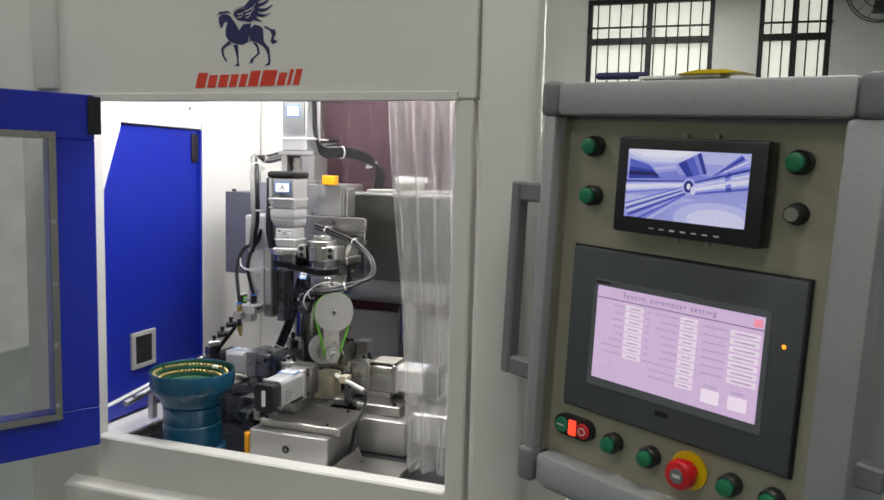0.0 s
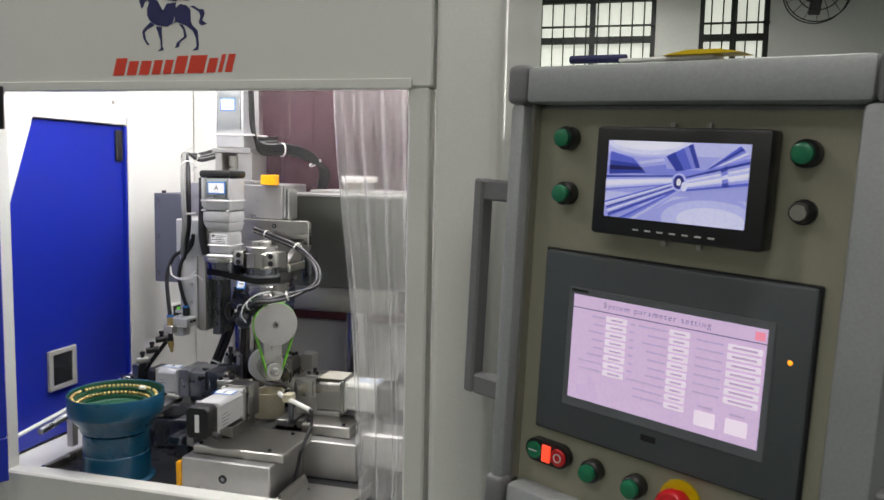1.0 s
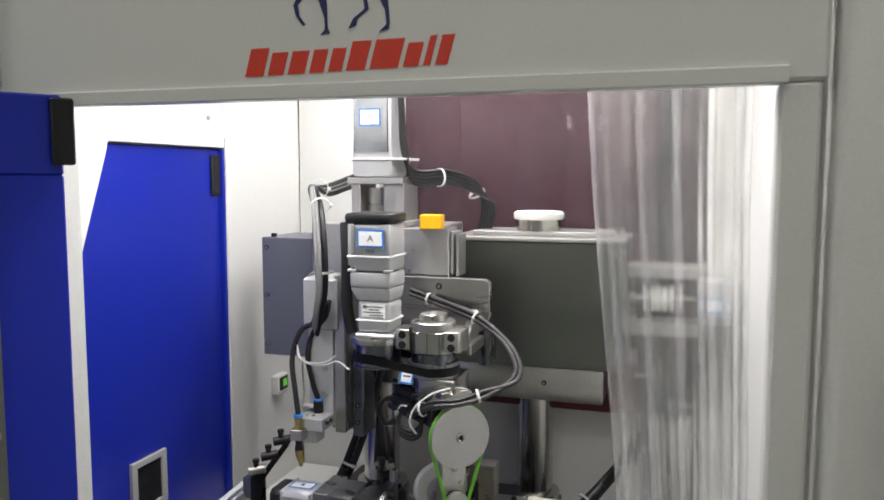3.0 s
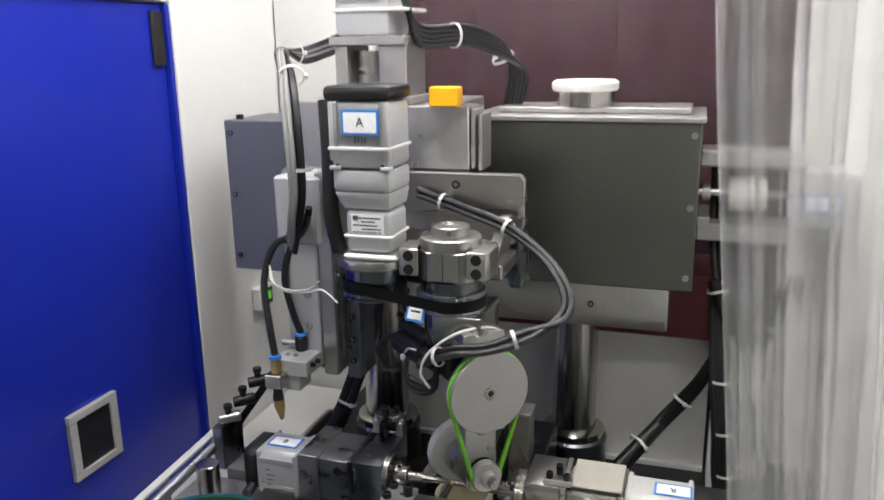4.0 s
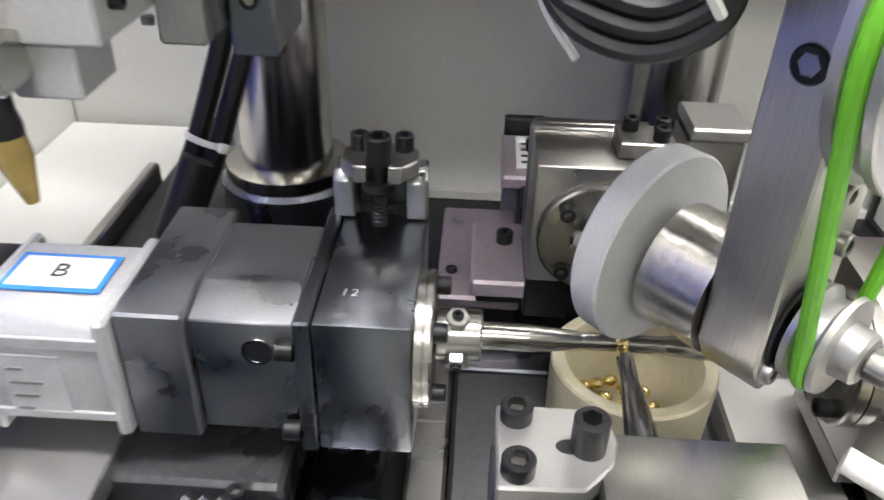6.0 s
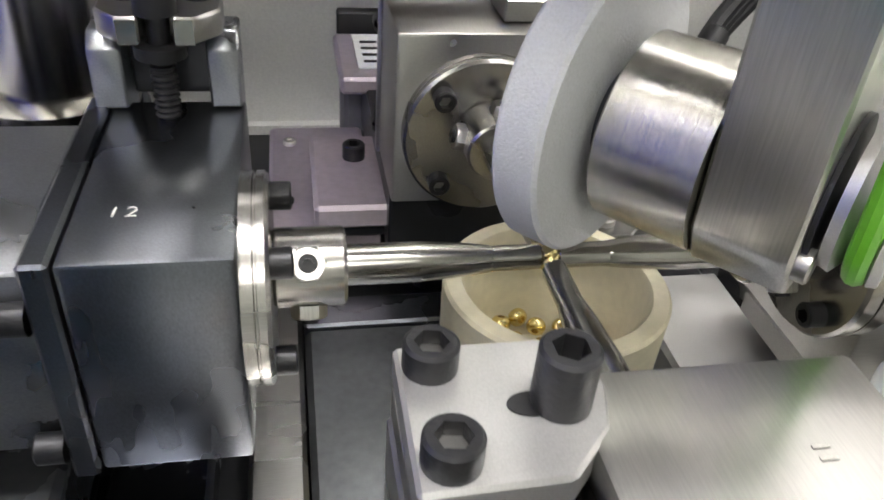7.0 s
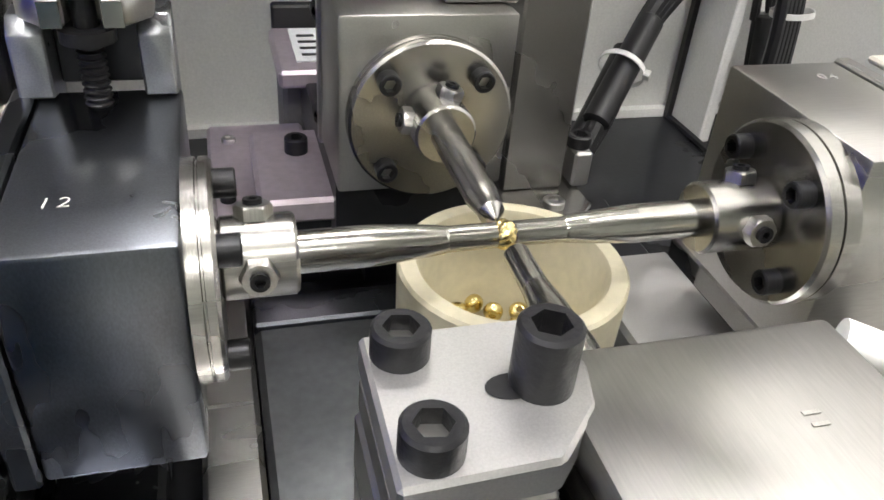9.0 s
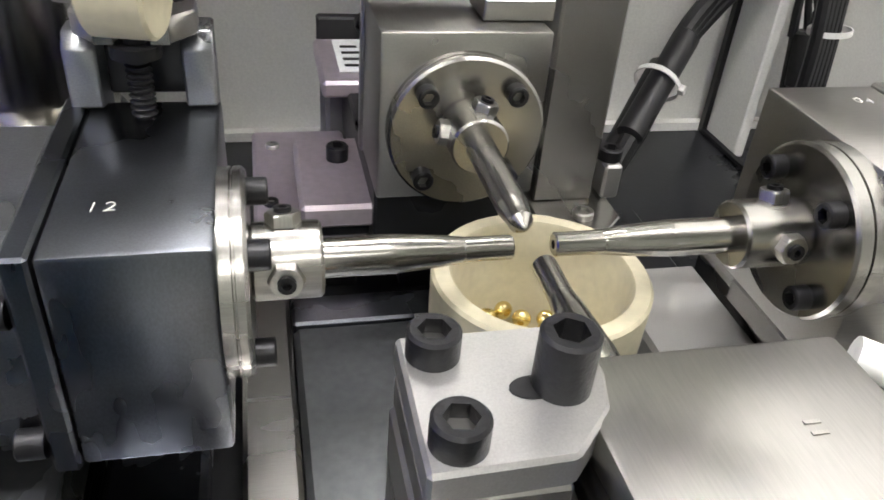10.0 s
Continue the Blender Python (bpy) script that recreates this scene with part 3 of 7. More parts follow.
    def arc(x0, z0, x1, z1, bow, w0, w1, n=6):
        """A tapering curved stroke."""
        top, bot = [], []
        d = Vector((x1 - x0, z1 - z0))
        q = Vector((-d.y, d.x)).normalized()
        for i in range(n + 1):
            u = i / n
            c = Vector((x0, z0)) + d * u + q * bow * math.sin(math.pi * u)
            w = w0 + (w1 - w0) * u
            top.append((c.x + q.x * w / 2, c.y + q.y * w / 2))
            bot.append((c.x - q.x * w / 2, c.y - q.y * w / 2))
        return top + bot[::-1]
    def at(u, v):
        return (-0.672 + (u - 78) * 0.00028, 1.693 + (560 - v) * 0.00027)

    outlines = [
        [(265, 322), (252, 285), (250, 250), (275, 234), (310, 234), (345, 258), (372, 300), (395, 338), (420, 300), (475, 296), (472, 325), (500, 305), (535, 312), (560, 335), (562, 400),
         (575, 432), (560, 440), (530, 420), (480, 402), (460, 405), (420, 425), (375, 420), (330, 405), (310, 385), (298, 360), (300, 320), (312, 290), (300, 278), (285, 290), (272, 318)],
        [(237, 240), (260, 216), (285, 218), (318, 214), (345, 236), (310, 226), (270, 230)],
        [(318, 398), (275, 435), (266, 450), (275, 490), (300, 524), (310, 520), (288, 490), (282, 452), (300, 435), (345, 415)],
        [(350, 422), (362, 450), (378, 500), (380, 540), (362, 558), (398, 552), (390, 535), (388, 480), (386, 425)],
        [(488, 412), (515, 440), (522, 480), (480, 510), (464, 542), (490, 535), (495, 512), (536, 482), (528, 440), (512, 416)],
        [(540, 420), (575, 455), (592, 490), (596, 535), (570, 558), (604, 552), (608, 530), (602, 450), (572, 420)],
        [(556, 322), (580, 316), (610, 335), (638, 338), (644, 360), (630, 395), (658, 415), (625, 424), (610, 410), (620, 370), (610, 350), (580, 330)],
        [(445, 10), (470, 15), (495, 40), (508, 75), (512, 130), (525, 165), (530, 210), (515, 255), (475, 290), (385, 275), (352, 242), (354, 218), (380, 200), (430, 190), (465, 155), (478, 110), (472, 60)],
    ]
    for k, o in enumerate(outlines):
        part("emblem_stroke", prism([at(u, v) for u, v in o], "y", y0 - 0.00003 * k, y1), NAVY, t2)
    for k, (u0, v0, u1, v1, bow, w0) in enumerate(((505, 150, 520, 22, -0.007, 30), (518, 160, 577, 62, -0.007, 30), (522, 188, 614, 126, -0.005, 26), (522, 215, 624, 188, -0.004, 24), (515, 240, 605, 241, -0.003, 22), (495, 262, 552, 288, -0.001, 26))):
        x0, z0 = at(u0, v0)
        x1, z1 = at(u1, v1)
        part("emblem_feather", prism(arc(x0, z0, x1, z1, bow, w0 * 0.00028, 0.0006), "y", y0 - 0.0003 - 0.00003 * k, y1), NAVY, t2)
    for k, (u0, v0, u1, v1, bow, w0) in enumerate(((352, 228, 440, 205, 0.004, 5), (350, 232, 378, 285, -0.003, 7), (385, 238, 440, 218, -0.002, 6), (385, 256, 425, 240, -0.002, 6), (440, 222, 512, 178, -0.002, 8), (440, 242, 500, 208, -0.002, 8), (440, 262, 475, 238, -0.002, 7), (345, 262, 395, 330, 0.002, 8), (458, 402, 466, 376, -0.001, 6))):
        x0, z0 = at(u0, v0)
        x1, z1 = at(u1, v1)
        part("emblem_gap", prism(arc(x0, z0, x1, z1, bow, w0 * 0.00028, 0.0005), "y", y0 - 0.0007 - 0.00003 * k, y1), CABINET, t2)
    x = -0.672
    for k, wd in enumerate((0.022, 0.019, 0.020, 0.017, 0.016, 0.021, 0.030, 0.017, 0.009, 0.014)):
        hgt = 0.026 if k in (0, 5, 6, 8, 9) else 0.021
        lean = 0.28
        zz = 1.6585 + 0.004 * (x + 0.67) / 0.21
        part("word_bar", prism([(x, zz), (x + wd - 0.0025, zz), (x + wd - 0.0025 + lean * hgt, zz + hgt), (x + lean * hgt, zz + hgt)], "y", y0, y1), REDINK, t2)
        x += wd + 0.0022


# ---- the control panel ----
def control_panel():
    a = -28
    base = Matrix.Translation((0.0502, 1.2104, 1.398)) @ pose(0, 0, 0, 0, 0, a) @ pose(0, 0, 0, 0, 2.2, 0)
    t = thing("control_panel", "grey framed control panel with beige face on a swing arm", "control panel", m=base)
    # local: x along the face, y away from the viewer, z up from 1.40 m
    part("face_plate", box(-0.072, 0.292, 0.0, 0.004, -0.30, 0.20, 0.0), PANEL, t)
    part("rear_box", box(-0.08, 0.30, 0.006, 0.12, -0.33, 0.21, 0.006), FRAME, t)
    part("top_rail", box(-0.066, 0.306, -0.032, 0.10, 0.2055, 0.2475, 0.006, seg=2), FRAME, t)
    part("bottom_rail", box(-0.062, 0.306, -0.030, 0.10, -0.305, -0.262, 0.006, seg=2), FRAME, t)
    part("left_rail", box(-0.090, -0.068, -0.030, 0.10, -0.262, 0.206, 0.008, seg=2), FRAME, t)
    part("right_rail", box(0.296, 0.340, -0.030, 0.10, -0.262, 0.206, 0.008, seg=2), FRAME, t)
    for x0, x1 in ((-0.094, -0.066), (0.306, 0.345)):
        part("corner_cap", box(x0, x1, -0.034, 0.102, 0.204, 0.2500, 0.008, seg=3), CORNER, t)
        part("corner_cap", box(x0, x1, -0.034, 0.102, -0.308, -0.258, 0.008, seg=3), CORNER, t)
    part("inner_lip", box(-0.068, -0.064, -0.014, 0.0, -0.262, 0.205), STEEL, t)
    # pull handle
    def pull(x, s):
        b = box(x, x + 0.016, -0.012, 0.012, -0.170, 0.112, 0.003)
        x2 = x + 0.016 if s > 0 else x
        e = x + 0.062 * s + (0.016 if s < 0 else 0)
        box(min(x2, e), max(x2, e) + (0.0 if s > 0 else 0), -0.0115, 0.0115, 0.085, 0.1115, 0.003, b)
        box(min(x2, e), max(x2, e), -0.0115, 0.0115, -0.1695, -0.143, 0.003, b)
        part("pull_handle", b, CORNER, t, "dark grey pull handle")
    pull(-0.156, 1)
    pull(0.368, -1)
    part("support_arm", rod((0.12, 0.07, -0.95), (0.12, 0.07, -0.30), 0.03, 24), FRAME, t)
    part("arm_foot", lathe([(0, 0), (0, 0.16), (0.03, 0.16), (0.05, 0.05), (0.46, 0.035), (0.46, 0)], (0.12, 0.07, -1.395), (0, 0, 1), 32), FRAME, t)

    def button(x, z, r=0.0135, cap=GREEN):
        c = part("push_button", lathe([(0, 0), (0, r), (0.012, r), (0.015, r - 0.0025), (0.015, 0)], (x, 0, z), (0, -1, 0), 32), BLACK, t)
        part("button_cap", lathe([(0, 0), (0, r - 0.0035), (0.006, r - 0.0035), (0.0075, r - 0.006), (0.0078, 0)], (x, -0.0152, z), (0, -1, 0), 32), cap, c, "green button cap")
    for x, z in ((-0.0199, 0.1669), (-0.0178, 0.1026), (0.2477, 0.1594), (0.0452, -0.2186), (0.1008, -0.2188), (0.2080, -0.2173), (0.2580, -0.2165)):
        button(x, z)
    # speed knob
    k = part("speed_knob", lathe([(0, 0), (0, 0.0125), (0.004, 0.0125), (0.004, 0.011), (0.017, 0.0095), (0.018, 0.008), (0.018, 0)], (0.2490, 0, 0.104), (0, -1, 0), 14), BLACK, t)
    part("knob_cap", lathe([(0, 0), (0, 0.0080), (0.0012, 0.0074), (0.0012, 0)], (0.2490, -0.0182, 0.104), (0, -1, 0), 24), CHROME, k)
    # emergency stop
    e = part("emergency_stop", lathe([(0, 0), (0, 0.0238), (0.003, 0.0238), (0.003, 0)], (0.1535, 0, -0.2195), (0, -1, 0), 36), YELLOW, t, "red mushroom stop button on a yellow disc")
    part("mushroom", lathe([(0, 0), (0, 0.013), (0.012, 0.013), (0.014, 0.0185), (0.022, 0.0185), (0.026, 0.016), (0.027, 0.011), (0.0275, 0.0)], (0.1535, -0.003, -0.2195), (0, -1, 0), 36), REDCAP, e)
    part("mushroom_arrow_disc", lathe([(0, 0.0088), (0.0012, 0.0088), (0.0012, 0.0), (0, 0)], (0.1535, -0.0300, -0.2195), (0, -1, 0), 24), CORNER, e)
    part("arrow_mark", box(0.1486, 0.1586, -0.0318, -0.0311, -0.2215, -0.2175), ETCH, e)
    # start-stop double switch
    b = bm_new()
    n = 16
    pts = [(-0.0015 + 0.0145 * math.cos(math.pi / 2 + math.pi * i / n), 0.0145 * math.sin(math.pi / 2 + math.pi * i / n)) for i in range(n + 1)]
    pts = [(-0.0325 + u, v - 0.2155) for u, v in pts] + [(0.0 + 0.0145 * math.cos(-math.pi / 2 + math.pi * i / n), -0.2155 + 0.0145 * math.sin(-math.pi / 2 + math.pi * i / n)) for i in range(n + 1)]
    prism(pts, "y", -0.010, 0.0, bm=b)
    s = part("start_stop_switch", b, BLACK, t, "oval start-stop switch, green and red with a lit middle")
    part("start_key", rod((-0.034, -0.010, -0.2155), (-0.034, -0.014, -0.2155), 0.0105, 28, 0.001), GREEN, s)
    part("stop_key", rod((0.001, -0.010, -0.2155), (0.001, -0.014, -0.2155), 0.0105, 28, 0.001), REDCAP, s)
    part("lit_middle", box(-0.0225, -0.0105, -0.014, -0.0105, -0.226, -0.205, 0.001), REDLIT, s)
    part("start_bar", box(-0.041, -0.029, -0.0146, -0.0142, -0.2163, -0.2147), ETCH, s)
    part("stop_ring", lathe([(0, 0.0042), (0.0004, 0.0042), (0.0004, 0.0055), (0, 0.0055), (0, 0.0042)], (0.001, -0.0142, -0.2155), (0, -1, 0), 20), ETCH, s)
    # small video monitor
    mo = part("video_monitor", box(0.0320, 0.2228, -0.028, -0.001, 0.0630, 0.1805, 0.004, seg=2), BLACK, t, "black video monitor with a live picture")
    part("monitor_screen", box(0.0485, 0.2040, -0.0283, -0.0279, 0.0830, 0.1655), VIDEO[4], mo, "blue glowing video picture")
    X0, X1, Z0, Z1 = 0.0485, 0.2040, 0.0830, 0.1655

    def vid(poly, tone, k, nm="picture_area"):
        part(nm, prism([(X0 + u * (X1 - X0), Z0 + v * (Z1 - Z0)) for u, v in poly], "y", -0.0284 - 0.00004 * k, -0.0283), VIDEO[tone], mo)

    def streaks(a0, a1, b0, b1, tones, k):
        """A rod in the picture: bands between its lower edge a0-a1 and its upper edge b0-b1."""
        n = len(tones)
        for i, tone in enumerate(tones):
            def mix(p, q, f_):
                return (p[0] + (q[0] - p[0]) * f_, p[1] + (q[1] - p[1]) * f_)
            vid([mix(a0, b0, i / n), mix(a1, b1, i / n), mix(a1, b1, (i + 1) / n), mix(a0, b0, (i + 1) / n)], tone, k + (i % 2))

    def oval(cu, cv, ru, rv, tone, k, a0=0, a1=360):
        vid([(min(1, max(0, cu + ru * math.cos(radians(a0 + (a1 - a0) * i / 24)))), min(1, max(0, cv + rv * math.sin(radians(a0 + (a1 - a0) * i / 24))))) for i in range(24)], tone, k)
    streaks((0, 0), (1, 0), (0, 0.5), (1, 0.5), (4, 4, 5, 5, 4, 4), 1)
    streaks((0, 0.5), (1, 0.5), (0, 1), (1, 1), (4, 3, 4, 4, 5, 5), 1)
    for i in range(4):
        oval(0.30, 1.02, 0.36 - 0.03 * i, 0.22 - 0.03 * i, (5, 6, 6, 7)[i], 3 + i, 180, 360)
    for i in range(5):
        oval(0.78, 0.06, 0.40 - 0.055 * i, 0.30 - 0.045 * i, (4, 5, 5, 6, 6)[i], 3 + i)
    streaks((0.02, 0.56), (0.30, 0.60), (0.02, 0.86), (0.20, 0.78), (1, 0, 1, 2, 2), 8)
    streaks((0.30, 0.60), (0.46, 0.64), (0.24, 0.74), (0.42, 0.80), (3, 3, 4, 5), 8)
    streaks((0.52, 0.64), (0.44, 0.82), (0.68, 0.70), (0.62, 0.99), (1, 1, 2, 2, 3, 1), 9)
    streaks((0.70, 0.62), (1.0, 0.86), (0.72, 0.68), (0.92, 1.0), (4, 6, 3, 1, 2, 5), 10)
    streaks((0.0, 0.34), (0.5, 0.47), (0.0, 0.54), (0.5, 0.59), (3, 5, 6, 7, 6, 4, 1), 12)
    streaks((0.04, 0.0), (0.54, 0.41), (0.0, 0.20), (0.50, 0.50), (2, 1, 4, 6, 3, 1, 5, 6, 2), 15)
    streaks((0.28, 0.0), (0.56, 0.40), (0.12, 0.0), (0.54, 0.42), (4, 5, 3, 2), 14)
    streaks((0.58, 0.40), (1.0, 0.52), (0.58, 0.60), (1.0, 0.84), (2, 4, 6, 7, 5, 6, 4, 1, 3), 17)
    streaks((0.84, 0.48), (0.88, 0.49), (0.82, 0.70), (0.86, 0.74), (1, 3, 6, 3, 1), 20)
    for i in range(4):
        oval(0.545, 0.51, 0.052 - 0.012 * i, 0.11 - 0.022 * i, (5, 1, 0, 7)[i], 22 + i)
    oval(0.585, 0.46, 0.022, 0.06, 6, 27)
    for i in range(7):
        part("monitor_key", box(0.085 + 0.014 * i, 0.0915 + 0.014 * i, -0.0287, -0.028, 0.0705, 0.0722), ETCH, mo)
    for x in (0.110, 0.150):
        screw(t, (x, -0.002, 0.184), (0, -1, 0), 0.003, 0.004, STEEL)
        screw(t, (x, -0.002, 0.058), (0, -1, 0), 0.003, 0.004, STEEL)
    # touch screen
    h = part("touch_screen", box(-0.038, 0.273, -0.010, 0.0, -0.185, 0.034, 0.004, seg=2), HMI, t, "dark grey touch screen terminal")
    part("rim", box(-0.0405, 0.2755, -0.004, -0.0005, -0.1875, 0.0365, 0.001), BLACK, h)
    part("inner_bezel", box(0.000, 0.2385, -0.0112, -0.0098, -0.147, -0.0045, 0.001), HMI2, h)
    part("display", box(0.0076, 0.2315, -0.0116, -0.0111, -0.1355, -0.0125), LILAC, h, "lilac glowing parameter page")
    DX0, DX1, DZ0, DZ1 = 0.0076, 0.2315, -0.1355, -0.0125
    W_, H_ = DX1 - DX0, DZ1 - DZ0

    def area(u0, u1, v0, v1, material, nm="field", k=1):
        part(nm, box(DX0 + u0 * W_, DX0 + u1 * W_, -0.0117 - 0.0001 * k, -0.0115, DZ1 - v1 * H_, DZ1 - v0 * H_), material, h)
    area(0.0, 1.0, 0.118, 0.126, LILACDARK, "rule")
    rng = random.Random(4)
    for i in range(8):
        v = 0.155 + i * 0.072
        area(0.20, 0.315, v, v + 0.052, LILACPALE)
        area(0.225, 0.295, v + 0.018, v + 0.036, LILACMID, "value_bar", 2)
        area(0.335, 0.36, v + 0.018, v + 0.034, LILACMID, "unit_bar", 2)
        area(0.19 - 0.05 - 0.1 * rng.random(), 0.19, v + 0.018, v + 0.034, LILACMID, "caption_bar", 2)
    for i in range(10):
        v = 0.155 + i * 0.072
        area(0.545, 0.645, v, v + 0.052, LILACPALE)
        area(0.565, 0.625, v + 0.018, v + 0.036, LILACMID, "value_bar", 2)
        area(0.535 - 0.08 - 0.1 * rng.random(), 0.535, v + 0.018, v + 0.034, LILACMID, "caption_bar", 2)
    for i in range(7):
        v = 0.175 + i * 0.075
        area(0.83, 0.985, v, v + 0.052, LILACPALE)
        area(0.85, 0.965, v + 0.016, v + 0.036, LILACMID, "value_bar", 2)
        area(0.68, 0.81, v + 0.012, v + 0.028, LILACMID, "caption_bar", 2)
    for u in (0.70, 0.85):
        area(u, u + 0.1, 0.80, 0.93, LILACPALE, "soft_key")
        area(u + 0.015, u + 0.085, 0.75, 0.77, LILACMID, "caption_bar", 2)
    area(0.945, 0.99, 0.03, 0.10, SCRED, "close_mark")
    lettering("System parameter setting", pose(DX0 + 0.46 * W_, -0.0119, DZ1 - 0.058 * H_, 90, 0, 0), 0.0092, LILACDARK, h, depth=0.0001, thin=0.0001, wide=1.3)
    part("brand_bar", box(0.105, 0.123, -0.0104, -0.0099, -0.162, -0.155), BLACK, h)
    part("model_bar", box(0.004, 0.026, -0.0116, -0.0111, -0.0095, -0.0065), BLACK, h)
    part("power_led", lathe([(0, 0), (0, 0.0025), (0.001, 0.002), (0.0014, 0)], (0.2540, -0.010, -0.0410), (0, -1, 0), 16), AMBER, h, "glowing amber power light")
    # things lying on top of the panel
    def on_top(name, bm, material, label, cat):
        bm.transform(base)
        return solid(name, bm, material, label, cat)
    on_top("pen", rod((-0.035, 0.01, 0.2585), (0.035, 0.018, 0.2585), 0.0048, 14, 0.001), NAVY, "dark blue pen lying on the panel top", "pen")
    on_top("ruler", box(0.042, 0.15, -0.012, 0.016, 0.2505, 0.2545, 0.001), WHITEPLASTIC, "clear white plastic ruler on the panel top", "ruler")
    b = prism([(0.098, 0.2545), (0.125, 0.2590), (0.160, 0.2585), (0.182, 0.2545)], "y", -0.02, 0.012)
    on_top("tool_handle", b, YELLOW, "flat yellow handled tool on the panel top", "tool")


# ---- inside the cabinet: bed and frame ----
CX, CY, CZ = -0.5865, 1.6435, 1.1030     # where the four spindles meet


def machine_bed():
    t = thing("machine_bed", "black steel machine bed with ground guide rails", "machine bed", (-0.58, 1.7, 0.93))
    part("bed_plate", box(-0.900, -0.205, 1.405, 2.125, 0.90, 0.965, 0.003), BED, t)
    part("pedestal", box(-0.70, -0.47, 1.56, 1.80, 0.965, 1.015, 0.003), BED, t)
    part("cross_plate", box(-0.6452, -0.535, 1.565, 1.700, 1.0155, 1.036, 0.002), BEDGREY, t)
    part("edge_rail", box(-0.6452, -0.535, 1.7004, 1.716, 1.0155, 1.0365, 0.001), DARKSTEEL, t)
    part("guide_rail", box(-0.6618, -0.6460, 1.50, 1.716, 1.0155, 1.040, 0.0015), GROUND, t)
    part("guide_rail", box(-0.700, -0.672, 1.50, 1.735, 1.0155, 1.030, 0.002), DARKSTEEL, t)
    part("slotted_plate", box(-0.534, -0.4975, 1.60, 1.702, 1.0365, 1.050, 0.0015), ALU, t)
    part("slot", box(-0.4974, -0.4915, 1.60, 1.702, 1.0365, 1.0420), BLACK, t)
    part("slot_rail", box(-0.4914, -0.4780, 1.60, 1.710, 1.0365, 1.0515, 0.001), GROUND, t)
    part("front_base", box(-0.62, -0.455, 1.420, 1.555, 0.965, 1.030, 0.002), ALU, t)
    part("front_base_top", box(-0.61, -0.44, 1.440, 1.558, 1.0302, 1.046, 0.002), GROUND, t)
    part("base_port", lathe([(0, 0.004), (0.0012, 0.004), (0.0012, 0.0075), (0, 0.0075), (0, 0.004)], (-0.541, 1.4199, 1.0), (0, -1, 0), 24), BLACK, t)
    part("port_core", rod((-0.541, 1.421, 1.0), (-0.541, 1.4185, 1.0), 0.0034, 16), DARKSTEEL, t)
    part("yellow_bumper", box(-0.632, -0.621, 1.421, 1.434, 0.966, 1.02, 0.002), ORANGE, t)
    part("right_slide", box(-0.455, -0.352, 1.55, 1.70, 0.966, 1.035, 0.002), ALU, t)
    part("right_slide_top", box(-0.47, -0.375, 1.575, 1.70, 1.0352, 1.056, 0.002), GROUND, t)
    part("right_drive", box(-0.350, -0.27, 1.575, 1.64, 0.985, 1.05, 0.004), ALU, t)
    part("left_slide", box(-0.80, -0.702, 1.60, 1.70, 0.966, 1.025, 0.002), DARKSTEEL, t)
    part("left_block", box(-0.728, -0.703, 1.566, 1.5995, 0.966, 1.040, 0.0015), BLUEGREY, t)
    part("left_slide_top", box(-0.79, -0.705, 1.615, 1.69, 1.0252, 1.050, 0.002), BEDGREY, t)
    part("tray", prism([(-0.44, 0.966), (-0.44, 0.985), (-0.437, 0.985), (-0.43, 0.968), (-0.32, 0.968), (-0.313, 0.985), (-0.31, 0.985), (-0.31, 0.966)], "y", 1.412, 1.52), STEEL, t)
    for x, y in ((-0.60, 1.45), (-0.47, 1.45), (-0.60, 1.54), (-0.47, 1.54)):
        screw(t, (x, y, 1.046), (0, 0, 1), 0.0036, 0.003)
    for x, y in ((-0.46, 1.585), (-0.39, 1.585), (-0.775, 1.61), (-0.72, 1.61)):
        screw(t, (x, y, 1.056 if x > -0.5 else 1.050), (0, 0, 1), 0.0036, 0.004)
    # rear plates behind the crossing
    part("rear_plate", box(-0.657, -0.615, 1.742, 1.832, 1.0385, 1.046, 0.0015), PURPLE, t)
    part("rear_support", box(-0.655, -0.617, 1.750, 1.83, 0.9655, 1.0383, 0.001), BED, t)
    c = part("rear_clamp_plate", box(-0.640, -0.600, 1.731, 1.787, 1.0545, 1.064, 0.0015), PURPLE, t)
    # black spacer stands in for the shaded gap under the clamp plate
    part("rear_spacer", box(-0.637, -0.601, 1.738, 1.784, 1.0465, 1.0543, 0.001), BED, t)
    screw(c, (-0.6235, 1.768, 1.064), (0, 0, 1), 0.0044, 0.006)
    screw(t, (-0.648, 1.815, 1.046), (0, 0, 1), 0.003, 0.002, STEEL)
    screw(t, (-0.650, 1.765, 1.046), (0, 0, 1), 0.003, 0.002)
    part("rear_base", box(-0.600, -0.52, 1.745, 1.92, 0.966, 1.046, 0.002), BED, t)
    s = thing("sensor_box", "dark sensor box with a pale lilac lid and white label", "sensor", (-0.613, 1.89, 0.965))
    part("case", box(-0.6225, -0.599, 1.8325, 1.870, 0.9655, 1.070, 0.002), CORNER, s)
    part("lid", box(-0.6255, -0.597, 1.812, 1.868, 1.0702, 1.0780, 0.0015), PURPLE, s)
    lb = part("lid_label", box(-0.617, -0.599, 1.822, 1.864, 1.0782, 1.0788), PAPER, s, "white printed label")
    for k in range(4):
        part("print_bar", box(-0.614, -0.604 - 0.002 * (k % 2), 1.828 + 0.008 * k, 1.8305 + 0.008 * k, 1.0789, 1.0791), INK, lb)
    # blue patch paints in the faint glow on the case's dark front
    part("window", box(-0.612, -0.603, 1.8318, 1.8323, 1.048, 1.064), LABELBLUE, s, "small blue patch painted as a faint glow")
